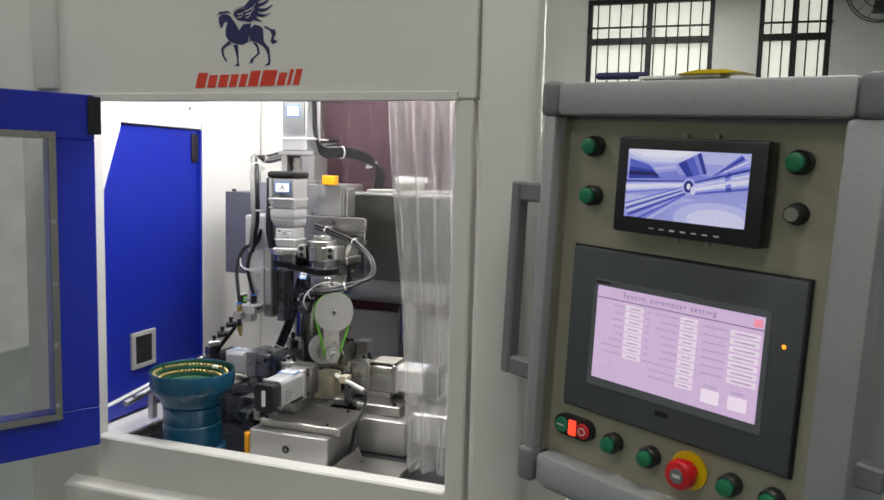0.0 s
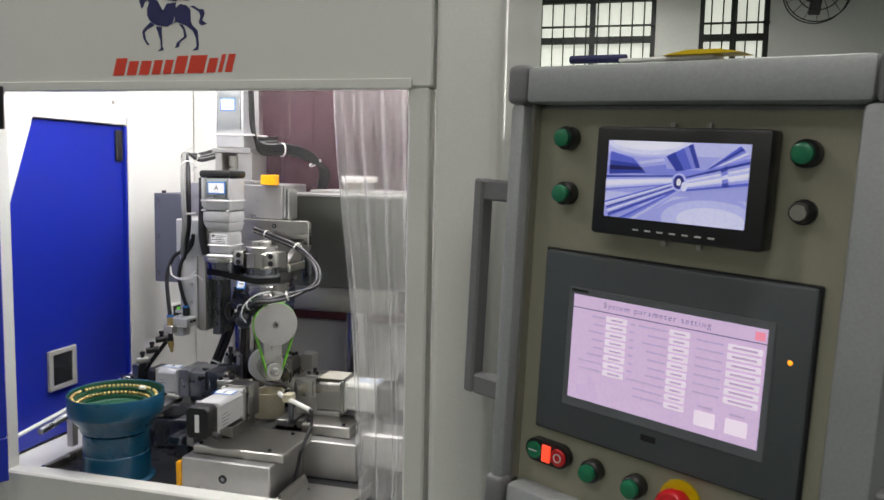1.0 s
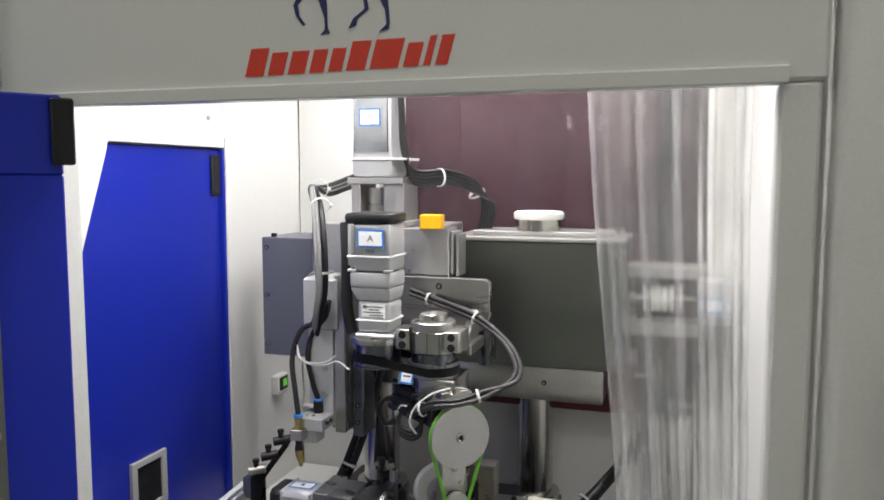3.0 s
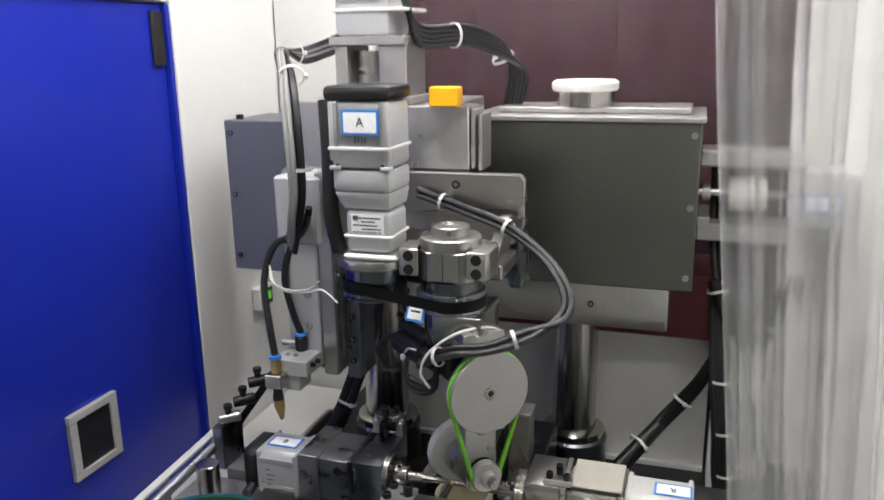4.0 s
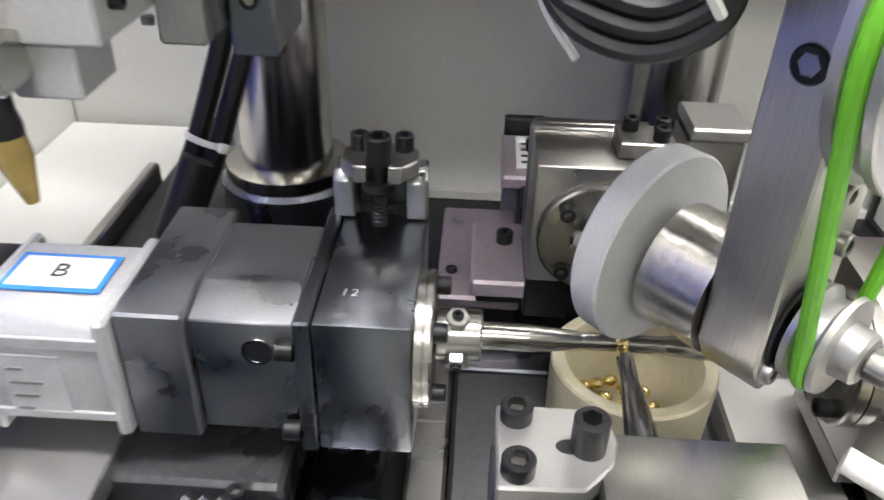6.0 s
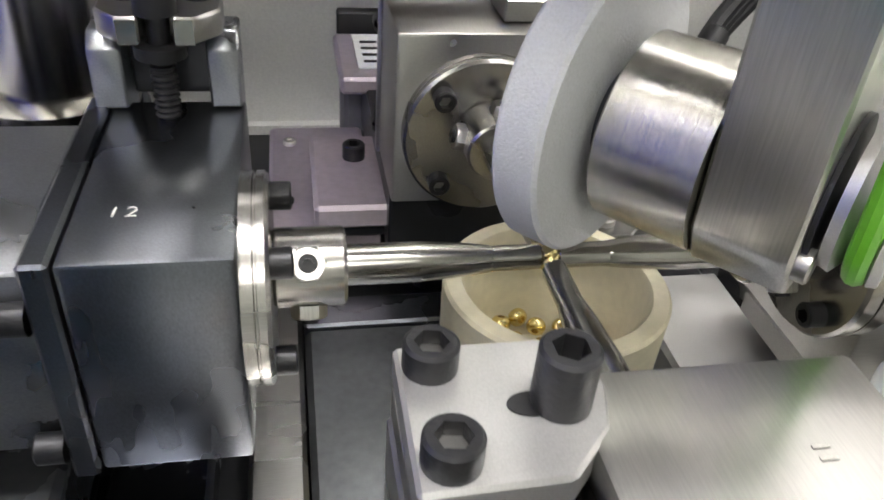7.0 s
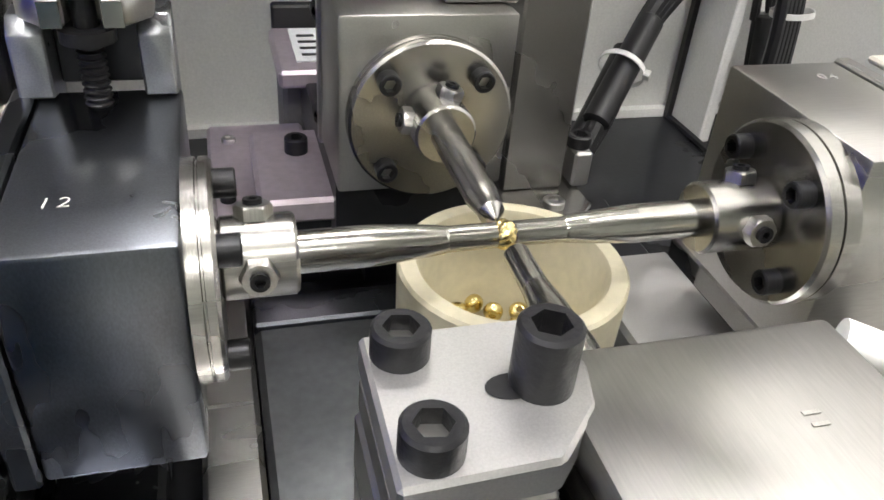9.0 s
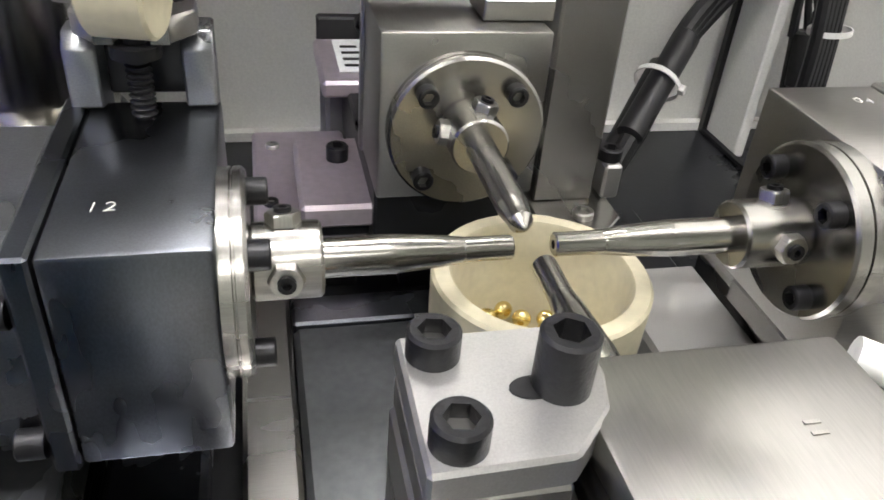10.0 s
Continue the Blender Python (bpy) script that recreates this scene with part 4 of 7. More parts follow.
    part("rear_hood", box(-0.6235, -0.599, 1.8685, 1.876, 1.0702, 1.0880, 0.001), BLACK, s)
    # columns
    for x, y, r in ((-0.772, 1.922, 0.0315), (-0.503, 1.955, 0.030)):
        c = thing("column", "chromed round guide column on a flanged foot", "column", (x, y, 0.965), group="guide columns")
        part("foot", lathe([(0, 0), (0, r + 0.016), (0.051, r + 0.016), (0.054, r + 0.013), (0.054, 0)], (x, y, 0.965), (0, 0, 1), 40), DARKSTEEL, c)
        part("collar", lathe([(0, 0), (0, r + 0.012), (0.009, r + 0.012), (0.012, r + 0.004), (0.012, 0)], (x, y, 1.0192), (0, 0, 1), 40), CHROME, c)
        part("shaft", rod((x, y, 1.0314), (x, y, 1.215), r, 40), TURNED, c)
    # head carrier behind
    t = thing("head_carrier", "steel clad cross head carried on the columns", "machine head", (-0.55, 1.9, 1.2))
    part("crossbeam", box(-0.84, -0.31, 1.945, 2.06, 1.176, 1.262, 0.002), MAROON, t, "maroon painted cross beam")
    part("bearing_block", box(-0.83, -0.70, 1.870, 1.944, 1.215, 1.275, 0.002), STEEL, t)
    part("front_skirt", box(-0.698, -0.382, 1.872, 1.944, 1.208, 1.264, 0.004, seg=2), STEEL, t, "bright steel skirt")
    b = part("cover_sheet", box(-0.626, -0.357, 1.864, 2.02, 1.2645, 1.462, 0.001), SHEET, t, "dull steel cover box")
    part("cover_lid", box(-0.630, -0.353, 1.860, 2.024, 1.4622, 1.4685, 0.001), ALU, t)
    part("lid_strip", box(-0.600, -0.37, 1.90, 1.99, 1.469, 1.476, 0.001), ALU, t)
    for x in (-0.365, -0.618):
        for z in (1.281, 1.365, 1.448):
            screw(b, (x, 1.864, z), (0, -1, 0), 0.0038, 0.0022, STEEL)
    screw(t, (-0.475, 1.872, 1.238), (0, -1, 0), 0.004, 0.003)
    k = part("hand_knob", lathe([(0, 0), (0, 0.036), (0.018, 0.036), (0.018, 0)], (-0.498, 1.935, 1.476), (0, 0, 1), 40), CHROME, t)
    part("knob_rim", lathe([(0, 0), (0, 0.039), (0.003, 0.041), (0.010, 0.041), (0.013, 0.037), (0.013, 0)], (-0.498, 1.935, 1.4942), (0, 0, 1), 40), WHITEPLASTIC, k, "white cap")
    g = part("side_box", box(-0.957, -0.842, 1.839, 1.96, 1.258, 1.460, 0.001), GREYBOX, t, "slate grey sheet metal box")
    for z in (1.278, 1.362, 1.444):
        screw(g, (-0.9475, 1.839, z), (0, -1, 0), 0.0034, 0.002, SCREWBLACK)
    screw(g, (-0.945, 1.86, 1.460), (0, 0, 1), 0.005, 0.006)
    part("vertical_axis_body", box(-0.845, -0.63, 1.805, 1.944, 1.2755, 1.487, 0.002), ALU, t)
    # side drive with coupling
    part("drive_bracket", box(-0.3565, -0.245, 1.93, 1.99, 1.404, 1.424, 0.002), ALU, t)
    part("drive_bracket", box(-0.3565, -0.245, 1.93, 1.99, 1.312, 1.334, 0.002), ALU, t)
    part("bracket_tab", box(-0.3565, -0.342, 1.915, 2.0, 1.334, 1.345, 0.001), ALU, t)
    part("drive_shaft", rod((-0.357, 1.957, 1.369), (-0.245, 1.957, 1.369), 0.005, 16), CHROME, t)
    part("coupling_hub", rod((-0.352, 1.957, 1.369), (-0.342, 1.957, 1.369), 0.010, 20, 0.001), ALU, t)
    part("coupling_half", rod((-0.322, 1.957, 1.369), (-0.304, 1.957, 1.369), 0.021, 32, 0.002), WHITEPLASTIC, t)
    part("coupling_half", rod((-0.301, 1.957, 1.369), (-0.283, 1.957, 1.369), 0.021, 32, 0.002), WHITEPLASTIC, t)
    mo = part("side_motor", box(-0.2445, -0.19, 1.925, 1.99, 1.335, 1.403, 0.004, seg=2), MOTOR, t, "silver servo motor")
    plaque(mo, Matrix.Translation((-0.222, 1.9245, 1.365)) @ pose(0, 0, 0, 90, 0, 0), 0.034, 0.022, "Z", 0.012)


def rear_film():
    """Pleated clear curtain at the back and the loose film beside the front opening."""
    def sheet(name, x0, x1, y, z0, z1, waves, amp, material, label, flare=0.0, slant=0.0):
        b = bm_new()
        nx, nz = 90, 30
        rng = random.Random(len(name) + waves)
        ph = [rng.uniform(0, 6.28) for _ in range(6)]
        grid = []
        for j in range(nz + 1):
            v = j / nz
            row = []
            for i in range(nx + 1):
                u = i / nx
                a = amp * (0.45 + 0.55 * v)
                yy = y + a * math.sin(2 * math.pi * waves * u + ph[0] + 0.8 * math.sin(3 * v + ph[1])) + 0.5 * a * math.sin(2 * math.pi * waves * 2.3 * u + ph[2] + 2 * v)
                yy += 0.35 * a * math.sin(9 * v + 5 * u + ph[3]) + 0.2 * a * math.sin(17 * v * (0.6 + u) + ph[4])
                row.append(b.verts.new((x0 + (x1 - x0) * u + slant * v * (1 - u) + flare * math.sin(5 * v + ph[5]) * 0.004, yy, z1 + (z0 - z1) * v)))
            grid.append(row)
        for j in range(nz):
            for i in range(nx):
                b.faces.new([grid[j][i], grid[j][i + 1], grid[j + 1][i + 1], grid[j + 1][i]])
        bmesh.ops.recalc_face_normals(b, faces=b.faces[:])
        bmesh.ops.solidify(b, geom=b.faces[:], thickness=0.0007)
        ob = solid(name, b, material, label, "curtain")
        ob.visible_shadow = False
        return ob
    sheet("rear_curtain", -0.852, -0.25, 2.10, 1.30, 1.86, 9, 0.012, PLEATFILM, "pleated clear plastic curtain hanging before a maroon panel")
    sheet("film_curtain", -0.362, -0.205, 1.455, 0.985, 1.70, 4, 0.010, FILM, "clear plastic film hanging beside the opening", 1.0, 0.05)


# ---- spindle units ----
def crisp(profile, e=0.0003):
    """Adds support rings beside each break of a turned profile, so that its flats stay flat."""
    out = []
    for (h0, r0), (h1, r1) in zip(profile, profile[1:]):
        out.append((h0, r0))
        n = math.hypot(h1 - h0, r1 - r0)
        if n > 4 * e:
            out.append((h0 + (h1 - h0) * e / n, r0 + (r1 - r0) * e / n))
            out.append((h1 - (h1 - h0) * e / n, r1 - (r1 - r0) * e / n))
    return out + [profile[-1]]


def spindle_unit(label, m, y0, y1, z0, z1, xb, xf, adapter, motor, cap, letter, number, body_mat, motor_mat, pointed=False, group="spindle units", flange=True, nuts=(75, 172), mark=0, sticker=None, nose=(0.0262, 0.006, -0.0035, 0.0205, 0.0165), span=None, tag_at=None):
    """A unit that lies along its own x axis and points at the crossing, which is its origin. xb, xf: the gear block's ends."""
    t = thing("spindle_unit", label, "spindle unit", m=m, group=group)
    yc = (y0 + y1) / 2
    fr, ft, fz, fc, fl = nose      # flange radius, thickness, height, screw circle, collar length
    b = part("gear_block", box(xb, xf, y0, y1, z0, z1, 0.0012, seg=2), body_mat, t)
    part("joint_plate", box(xb - 0.006, xb - 0.0004, y0 - 0.001, y1 + 0.001, z0 - 0.001, z1 + 0.0008, 0.0008), body_mat, t)
    a0 = xb - 0.0064
    ax = a0 - adapter
    fk = 0.0235 if adapter > 0.058 else 0.0066
    c = 0.010
    part("adapter", prism([(y0 + 0.005, z0 + 0.003), (y1 - 0.002, z0 + 0.003), (y1 - 0.002, z1 - c), (y1 - 0.002 - c, z1 - 0.001), (y0 + 0.023, z1 - 0.001), (y0 + 0.005, z1 - 0.005)], "x", ax + fk + 0.0004, a0, 0.0006), BLUEGREY if body_mat == DARKSTEEL else body_mat, t)
    part("motor_flange", box(ax, ax + fk, y0 + 0.001, y1 - 0.001, z0 + 0.001, z1 - 0.001, 0.001), BLUEGREY if body_mat == DARKSTEEL else body_mat, t)
    if adapter > 0.02:
        hole = part("oil_port", lathe([(0, 0.0042), (0.0006, 0.0044), (0.0006, 0.0054), (0, 0.0056), (0, 0.0042)], (a0 - 0.0135, y0 + 0.0049, z1 - 0.017), (0, -1, 0), 28), CHROME, t)
        part("port_bore", rod((a0 - 0.0135, y0 + 0.0049, z1 - 0.017), (a0 - 0.0135, y0 + 0.0046, z1 - 0.017), 0.0042, 24), BLACK, hole)
    for dz in (z0 + 0.007, z1 - 0.013):
        screw(t, (a0 - 0.0002, y0 + 0.0014, dz), (-1, 0, 0), 0.0036, 0.0062)
    mx = ax - motor
    q0, q1 = span or (y0, y1)      # the motor may sit off the gear block's middle
    qc = (q0 + q1) / 2
    if motor:
        e = 0.006
        mo = part("motor", prism([(q0 + 0.004 + e, z0 + 0.004), (q1 - 0.004 - e, z0 + 0.004), (q1 - 0.004, z0 + 0.004 + e), (q1 - 0.004, z1 - 0.004 - e), (q1 - 0.004 - e, z1 - 0.003), (q0 + 0.004 + e, z1 - 0.003), (q0 + 0.004, z1 - 0.004 - e), (q0 + 0.004, z0 + 0.004 + e)], "x", mx, ax - 0.0003, 0.0008), motor_mat, t, "silver servo motor")
        for dz in (z0 + 0.010, z1 - 0.012):
            screw(mo, (ax - 0.0005, q0 + 0.007, dz), (-1, 0, 0), 0.0026, 0.004, STEEL)
        for w0, w1 in ((q0 + 0.0032, q0 + 0.0046), (q1 - 0.0046, q1 - 0.0032)):
            part("body_rib", box(mx + 0.002, ax - 0.004, w0, w1, z1 - 0.0145, z1 - 0.0100, 0.0004), motor_mat, mo)
            part("body_rib", box(mx + 0.002, ax - 0.004, w0, w1, z0 + 0.0100, z0 + 0.0140, 0.0004), motor_mat, mo)
        part("end_frame", box(mx + 0.0003, mx + 0.0050, q0 + 0.0030, q1 - 0.0030, z0 + 0.0030, z1 - 0.0025, 0.0015), motor_mat, mo)
        part("end_frame", box(ax - 0.0055, ax - 0.0004, q0 + 0.0030, q1 - 0.0030, z0 + 0.0030, z1 - 0.0025, 0.0015), motor_mat, mo)
        plate = part("rating_plate", box(mx + 0.010, mx + motor * 0.62, q0 + 0.0034, q0 + 0.0039, z0 + 0.012, z1 - 0.018), motor_mat, mo, "printed rating plate")
        for k in range(4):
            part("print_bar", box(mx + 0.012, mx + motor * (0.35 + 0.06 * (k % 3)), q0 + 0.0030, q0 + 0.0035, z0 + 0.014 + k * 0.006, z0 + 0.0152 + k * 0.006), CORNER, plate)
        part("encoder_cap", prism([(q0 + 0.004 + e, z0 + 0.003), (q1 - 0.004 - e, z0 + 0.003), (q1 - 0.004, z0 + 0.003 + e), (q1 - 0.004, z1 - 0.004 - e), (q1 - 0.004 - e, z1 - 0.004), (q0 + 0.004 + e, z1 - 0.004), (q0 + 0.004, z1 - 0.004 - e), (q0 + 0.004, z0 + 0.003 + e)], "x", mx - cap, mx - 0.0004, 0.0012), BLACK, t, "black encoder cap")
        part("encoder_label", box(mx - cap - 0.0005, mx - cap + 0.0002, qc - 0.004, qc + 0.004, z0 + 0.014, z1 - 0.016), PAPER, t)
        part("cable_gland", rod((mx - cap * 0.5, q0 + 0.006, z0 + 0.008), (mx - cap * 0.5, q0 - 0.008, z0 + 0.004), 0.006, 14, 0.001), BLACK, t)
    # nose flange with its four screws
    if flange:
        part("flange", lathe([(0, 0), (0, fr), (ft * 0.5 - 0.0004, fr), (ft * 0.5 - 0.0002, fr - 0.0008), (ft * 0.5 + 0.0002, fr - 0.0008), (ft * 0.5 + 0.0004, fr), (ft - 0.0009, fr), (ft, fr - 0.0009), (ft, 0)], (xf, 0, fz), (1, 0, 0), 64), STEELX, t)
    for k in range(4 if flange else 0):
        an = math.pi / 4 + k * math.pi / 2
        screw(t, (xf + ft, fc * math.cos(an), fz + fc * math.sin(an)), (1, 0, 0), 0.0034, 0.0048)
    # the turning spindle: collar, clamp nuts and the tapered rod
    n0 = xf + (ft if flange else 0.0005)
    col = fl if flange else 0.006
    sp = new("spindle")
    me = finish(lathe([(0, 0), (0, 0.0085), (0.0008, 0.0093), (col - 0.0008, 0.0093), (col, 0.0086), (col, 0)], (n0, 0, 0), (1, 0, 0), 32))
    me.materials.append(STEELX)
    bpy.data.objects.remove(sp)
    sp = new("spindle", me)
    sp.parent = t
    ORIGIN[sp.name] = Vector((0, 0, 0))
    n1 = n0 + col
    if pointed:
        prof = [(0, 0), (0, 0.0046), (-n1 - 0.018, 0.0044), (-n1 - 0.013, 0.0036), (-n1 - 0.010, 0.0034), (-n1 - 0.0065, 0.0008), (-n1 - 0.0062, 0)]
    else:
        ln = -n1 - 0.0020
        prof = [(0, 0), (0, 0.0049), (ln * 0.36, 0.0049), (ln * 0.62, 0.00395), (ln * 0.73, 0.0033), (ln * 0.735, 0.00315), (ln - 0.0004, 0.0031), (ln, 0.0027), (ln, 0.0012), (ln - 0.002, 0.0011), (ln - 0.002, 0)]
    part("tool_rod", lathe(crisp(prof), (n1, 0, 0), (1, 0, 0), 40), CHROME if not pointed else STEELX, sp, "polished tapered tool rod")
    for an in nuts if flange else ():
        d = (0, math.cos(radians(an)), math.sin(radians(an)))
        screw(sp, (n0 + 0.0078, 0.0088 * d[1], 0.0088 * d[2]), d, 0.0042, 0.0032, STEEL, True)
    # marks
    if number:
        lettering(number, pose((xb + xf) / 2 - 0.0065, yc - 0.0185, z1 + 0.0002, 0, 0, mark), 0.0054, ETCH, t, depth=0.0001, shear=0.08, thin=0.00008, wide=1.3)
    if letter:
        plaque(mo, pose(sticker or tag_at or (mx + ax) / 2 - 0.001, qc, z1 - 0.0022, 0, 0, -90 if sticker else 0), min(motor * 0.75, 0.036), 0.022, letter, 0.011)
    return t, sp


def spindle_units():
    left = spindle_unit("dark blued steel spindle unit with a silver servo motor", Matrix.Translation((CX, CY, CZ)),
                        -0.0225, 0.050, -0.0375, 0.0190, -0.1045, -0.0715, 0.0596, 0.050, 0.0165, "B", "12", DARKSTEEL, MOTOR, nose=(0.0246, 0.006, -0.0025, 0.0192, 0.0165), span=(-0.0285, 0.0305))
    right = spindle_unit("ground steel spindle unit with a pale servo motor", Matrix.Translation((CX, CY, CZ)) @ pose(0, 0, 0, 0, 0, 180),
                         -0.042, 0.0185, -0.0375, 0.0240, -0.1165, -0.0805, 0.056, 0.064, 0.030, "R", "04", GROUND, PALEMOTOR, nuts=(105, 8), mark=180, nose=(0.0243, 0.0095, 0.0, 0.0182, 0.0195), tag_at=-0.2235)
    back = spindle_unit("ground steel spindle unit behind the bowl with a pointed rod", Matrix.Translation((CX, CY, CZ)) @ pose(0, 0, 0, 0, 0, -90),
                        -0.0285, 0.0275, -0.030, 0.0285, -0.113, -0.0755, 0.010, 0, 0, "", "", GROUND, MOTOR, True)
    front = spindle_unit("ground steel spindle unit with a silver servo motor", Matrix.Translation((CX, CY, CZ)) @ pose(0, 0, 0, 0, 0, 90),
                         -0.0305, 0.0195, -0.036, 0.0240, -0.0955, -0.0603, 0.010, 0.088, 0.030, "C", "", GROUND, MOTOR, flange=False, sticker=-0.139)
    # clamp tower on the left unit
    t = left[0]
    for y0, y1 in ((-0.1080, -0.1000), (-0.0800, -0.0722)):
        part("clamp_post", prism([(0.0445, 0.0192), (0.0503, 0.0192), (0.0503, -0.012), (0.0590, -0.012), (0.0590, 0.0385), (0.0485, 0.0385), (0.0445, 0.0345)], "x", y0, y1, 0.0006), BLUEGREY, t)
    part("clamp_web", box(-0.0998, -0.0802, 0.0545, 0.0585, 0.0192, 0.0384, 0.0005), BED, t)
    part("clamp_plate", prism([(-0.1045, 0.0440), (-0.0990, 0.0375), (-0.0938, 0.0375), (-0.0938, 0.0440), (-0.0862, 0.0440), (-0.0862, 0.0375), (-0.0810, 0.0375), (-0.0755, 0.0440), (-0.0755, 0.053), (-0.0800, 0.0585), (-0.1000, 0.0585), (-0.1045, 0.053)], "z", 0.0387, 0.0450, 0.0006), GROUND, t)
    for x in (-0.0964, -0.0836):
        part("bright_pad", box(x - 0.0022, x + 0.0022, 0.0366, 0.0374, 0.0388, 0.0446), CHROME, t)
    b = bm_new()
    for k in range(12):
        lathe([(0, 0.0027), (0.0005, 0.0033), (0.0010, 0.0027)], (-0.0900, 0.0410, 0.0192 + 0.0016 * k), (0, 0, 1), 14, b)
    rod((-0.0900, 0.0410, 0.0190), (-0.0900, 0.0410, 0.0450), 0.0027, 14, bm=b)
    part("threaded_stud", b, SCREWBLACK, t)
    part("stud_washer", lathe([(0, 0.0030), (0, 0.0062), (0.0030, 0.0062), (0.0034, 0.0052), (0.0034, 0.0030)], (-0.0900, 0.0410, 0.0348), (0, 0, 1), 28), SCREWBLACK, t)
    for x, y in ((-0.0985, 0.0530), (-0.0815, 0.0530)):
        screw(t, (x, y, 0.0450), (0, 0, 1), 0.0036, 0.0064)
    screw(t, (-0.0900, 0.0410, 0.0451), (0, 0, 1), 0.0050, 0.0110)
    part("foot", box(-0.160, -0.0800, 0.004, 0.044, -0.0520, -0.0377, 0.001), DARKSTEEL, t)
    # cap on the right unit
    t = right[0]
    part("clamp_cap", prism([(-0.128, 0.0165), (-0.100, 0.0165), (-0.100, 0.006), (-0.107, -0.004), (-0.121, -0.004), (-0.128, 0.006)], "z", 0.0242, 0.0300, 0.0006), GROUND, t)
    for x, y, h in ((-0.1225, 0.0110, 0.006), (-0.1055, 0.0110, 0.006), (-0.1140, 0.001, 0.010)):
        screw(t, (x, y, 0.0300), (0, 0, 1), 0.0036, h)
    part("top_cover", box(-0.176, -0.126, -0.040, 0.014, 0.0242, 0.0265, 0.0008), IVORY, t, "ivory cover plate")
    part("foot", box(-0.170, -0.081, -0.030, 0.016, -0.0470, -0.0377, 0.001), GROUND, t)
    # bracket beside the rear unit
    t = back[0]
    part("side_bracket", box(-0.126, -0.0980, 0.0375, 0.0625, -0.0478, 0.0330, 0.001), GROUND, t)
    part("bracket_foot", prism([(-0.1250, 0.036), (-0.1250, 0.070), (-0.0850, 0.070), (-0.0765, 0.062), (-0.0765, 0.042), (-0.0850, 0.036)], "z", -0.058, -0.0480, 0.0006), GROUND, t)
    screw(t, (-0.0860, 0.0545, -0.048), (0, 0, 1), 0.0042, 0.003, STEEL)
    part("bracket_head", box(-0.128, -0.0965, 0.0380, 0.0640, 0.0332, 0.0390, 0.001), ALU, t)
    # foot coloured black to give the deep shade below the rear unit
    part("rear_foot", box(-0.20, -0.082, -0.028, 0.027, -0.0560, -0.0302, 0.001), BED, t)
    part("top_clamp", box(-0.105, -0.085, 0.006, 0.030, 0.0287, 0.036, 0.0006), GROUND, t)
    for x, y in ((-0.100, 0.012), (-0.090, 0.024), (-0.100, 0.026)):
        screw(t, (x, y, 0.036), (0, 0, 1), 0.0036, 0.006)
    part("stop_block", box(-0.112, -0.098, 0.0665, 0.0740, -0.0478, -0.0330, 0.001), ALU, t)
    screw(t, (-0.1050, 0.0702, -0.0330), (0, 0, 1), 0.0048, 0.0050, SCREWBLACK)
    # clamp plate on the front unit
    t = front[0]
    for k in range(2):
        part("etched_bar", box(-0.0815 + 0.0022 * k, -0.0808 + 0.0022 * k, -0.0150, -0.0122, 0.0240, 0.0242), STEEL, t)
    part("clamp_plate", prism([(-0.0806, 0.0240), (-0.0813, 0.0458), (-0.0523, 0.0456), (-0.0523, 0.0165), (-0.0640, 0.0138), (-0.0722, 0.0160)], "z", 0.0180, 0.0245, 0.0007), ALU, t)
    part("clamp_block", box(-0.0810, -0.0530, 0.0200, 0.0462, -0.036, 0.0105, 0.001), GROUND, t)
    part("clamp_spacer", box(-0.0805, -0.0535, 0.0235, 0.0456, 0.0107, 0.0178, 0.0006), GROUND, t)
    for x, y in ((-0.0573, 0.0404), (-0.0758, 0.0404)):
        screw(t, (x, y, 0.0245), (0, 0, 1), 0.0044, 0.0052, spin=20)
    screw(t, (-0.0666, 0.0222, 0.0245), (0, 0, 1), 0.0047, 0.0108)
    part("slot", prism([(-0.0668 + 0.0025 * math.cos(k * math.pi / 10), 0.0265 + 0.0040 * math.sin(k * math.pi / 10)) for k in range(20)], "z", 0.0246, 0.0248), BLACK, t)
    part("foot", box(-0.150, -0.068, -0.026, 0.016, -0.0560, -0.0362, 0.001), GROUND, t)
    return left, right, back, front


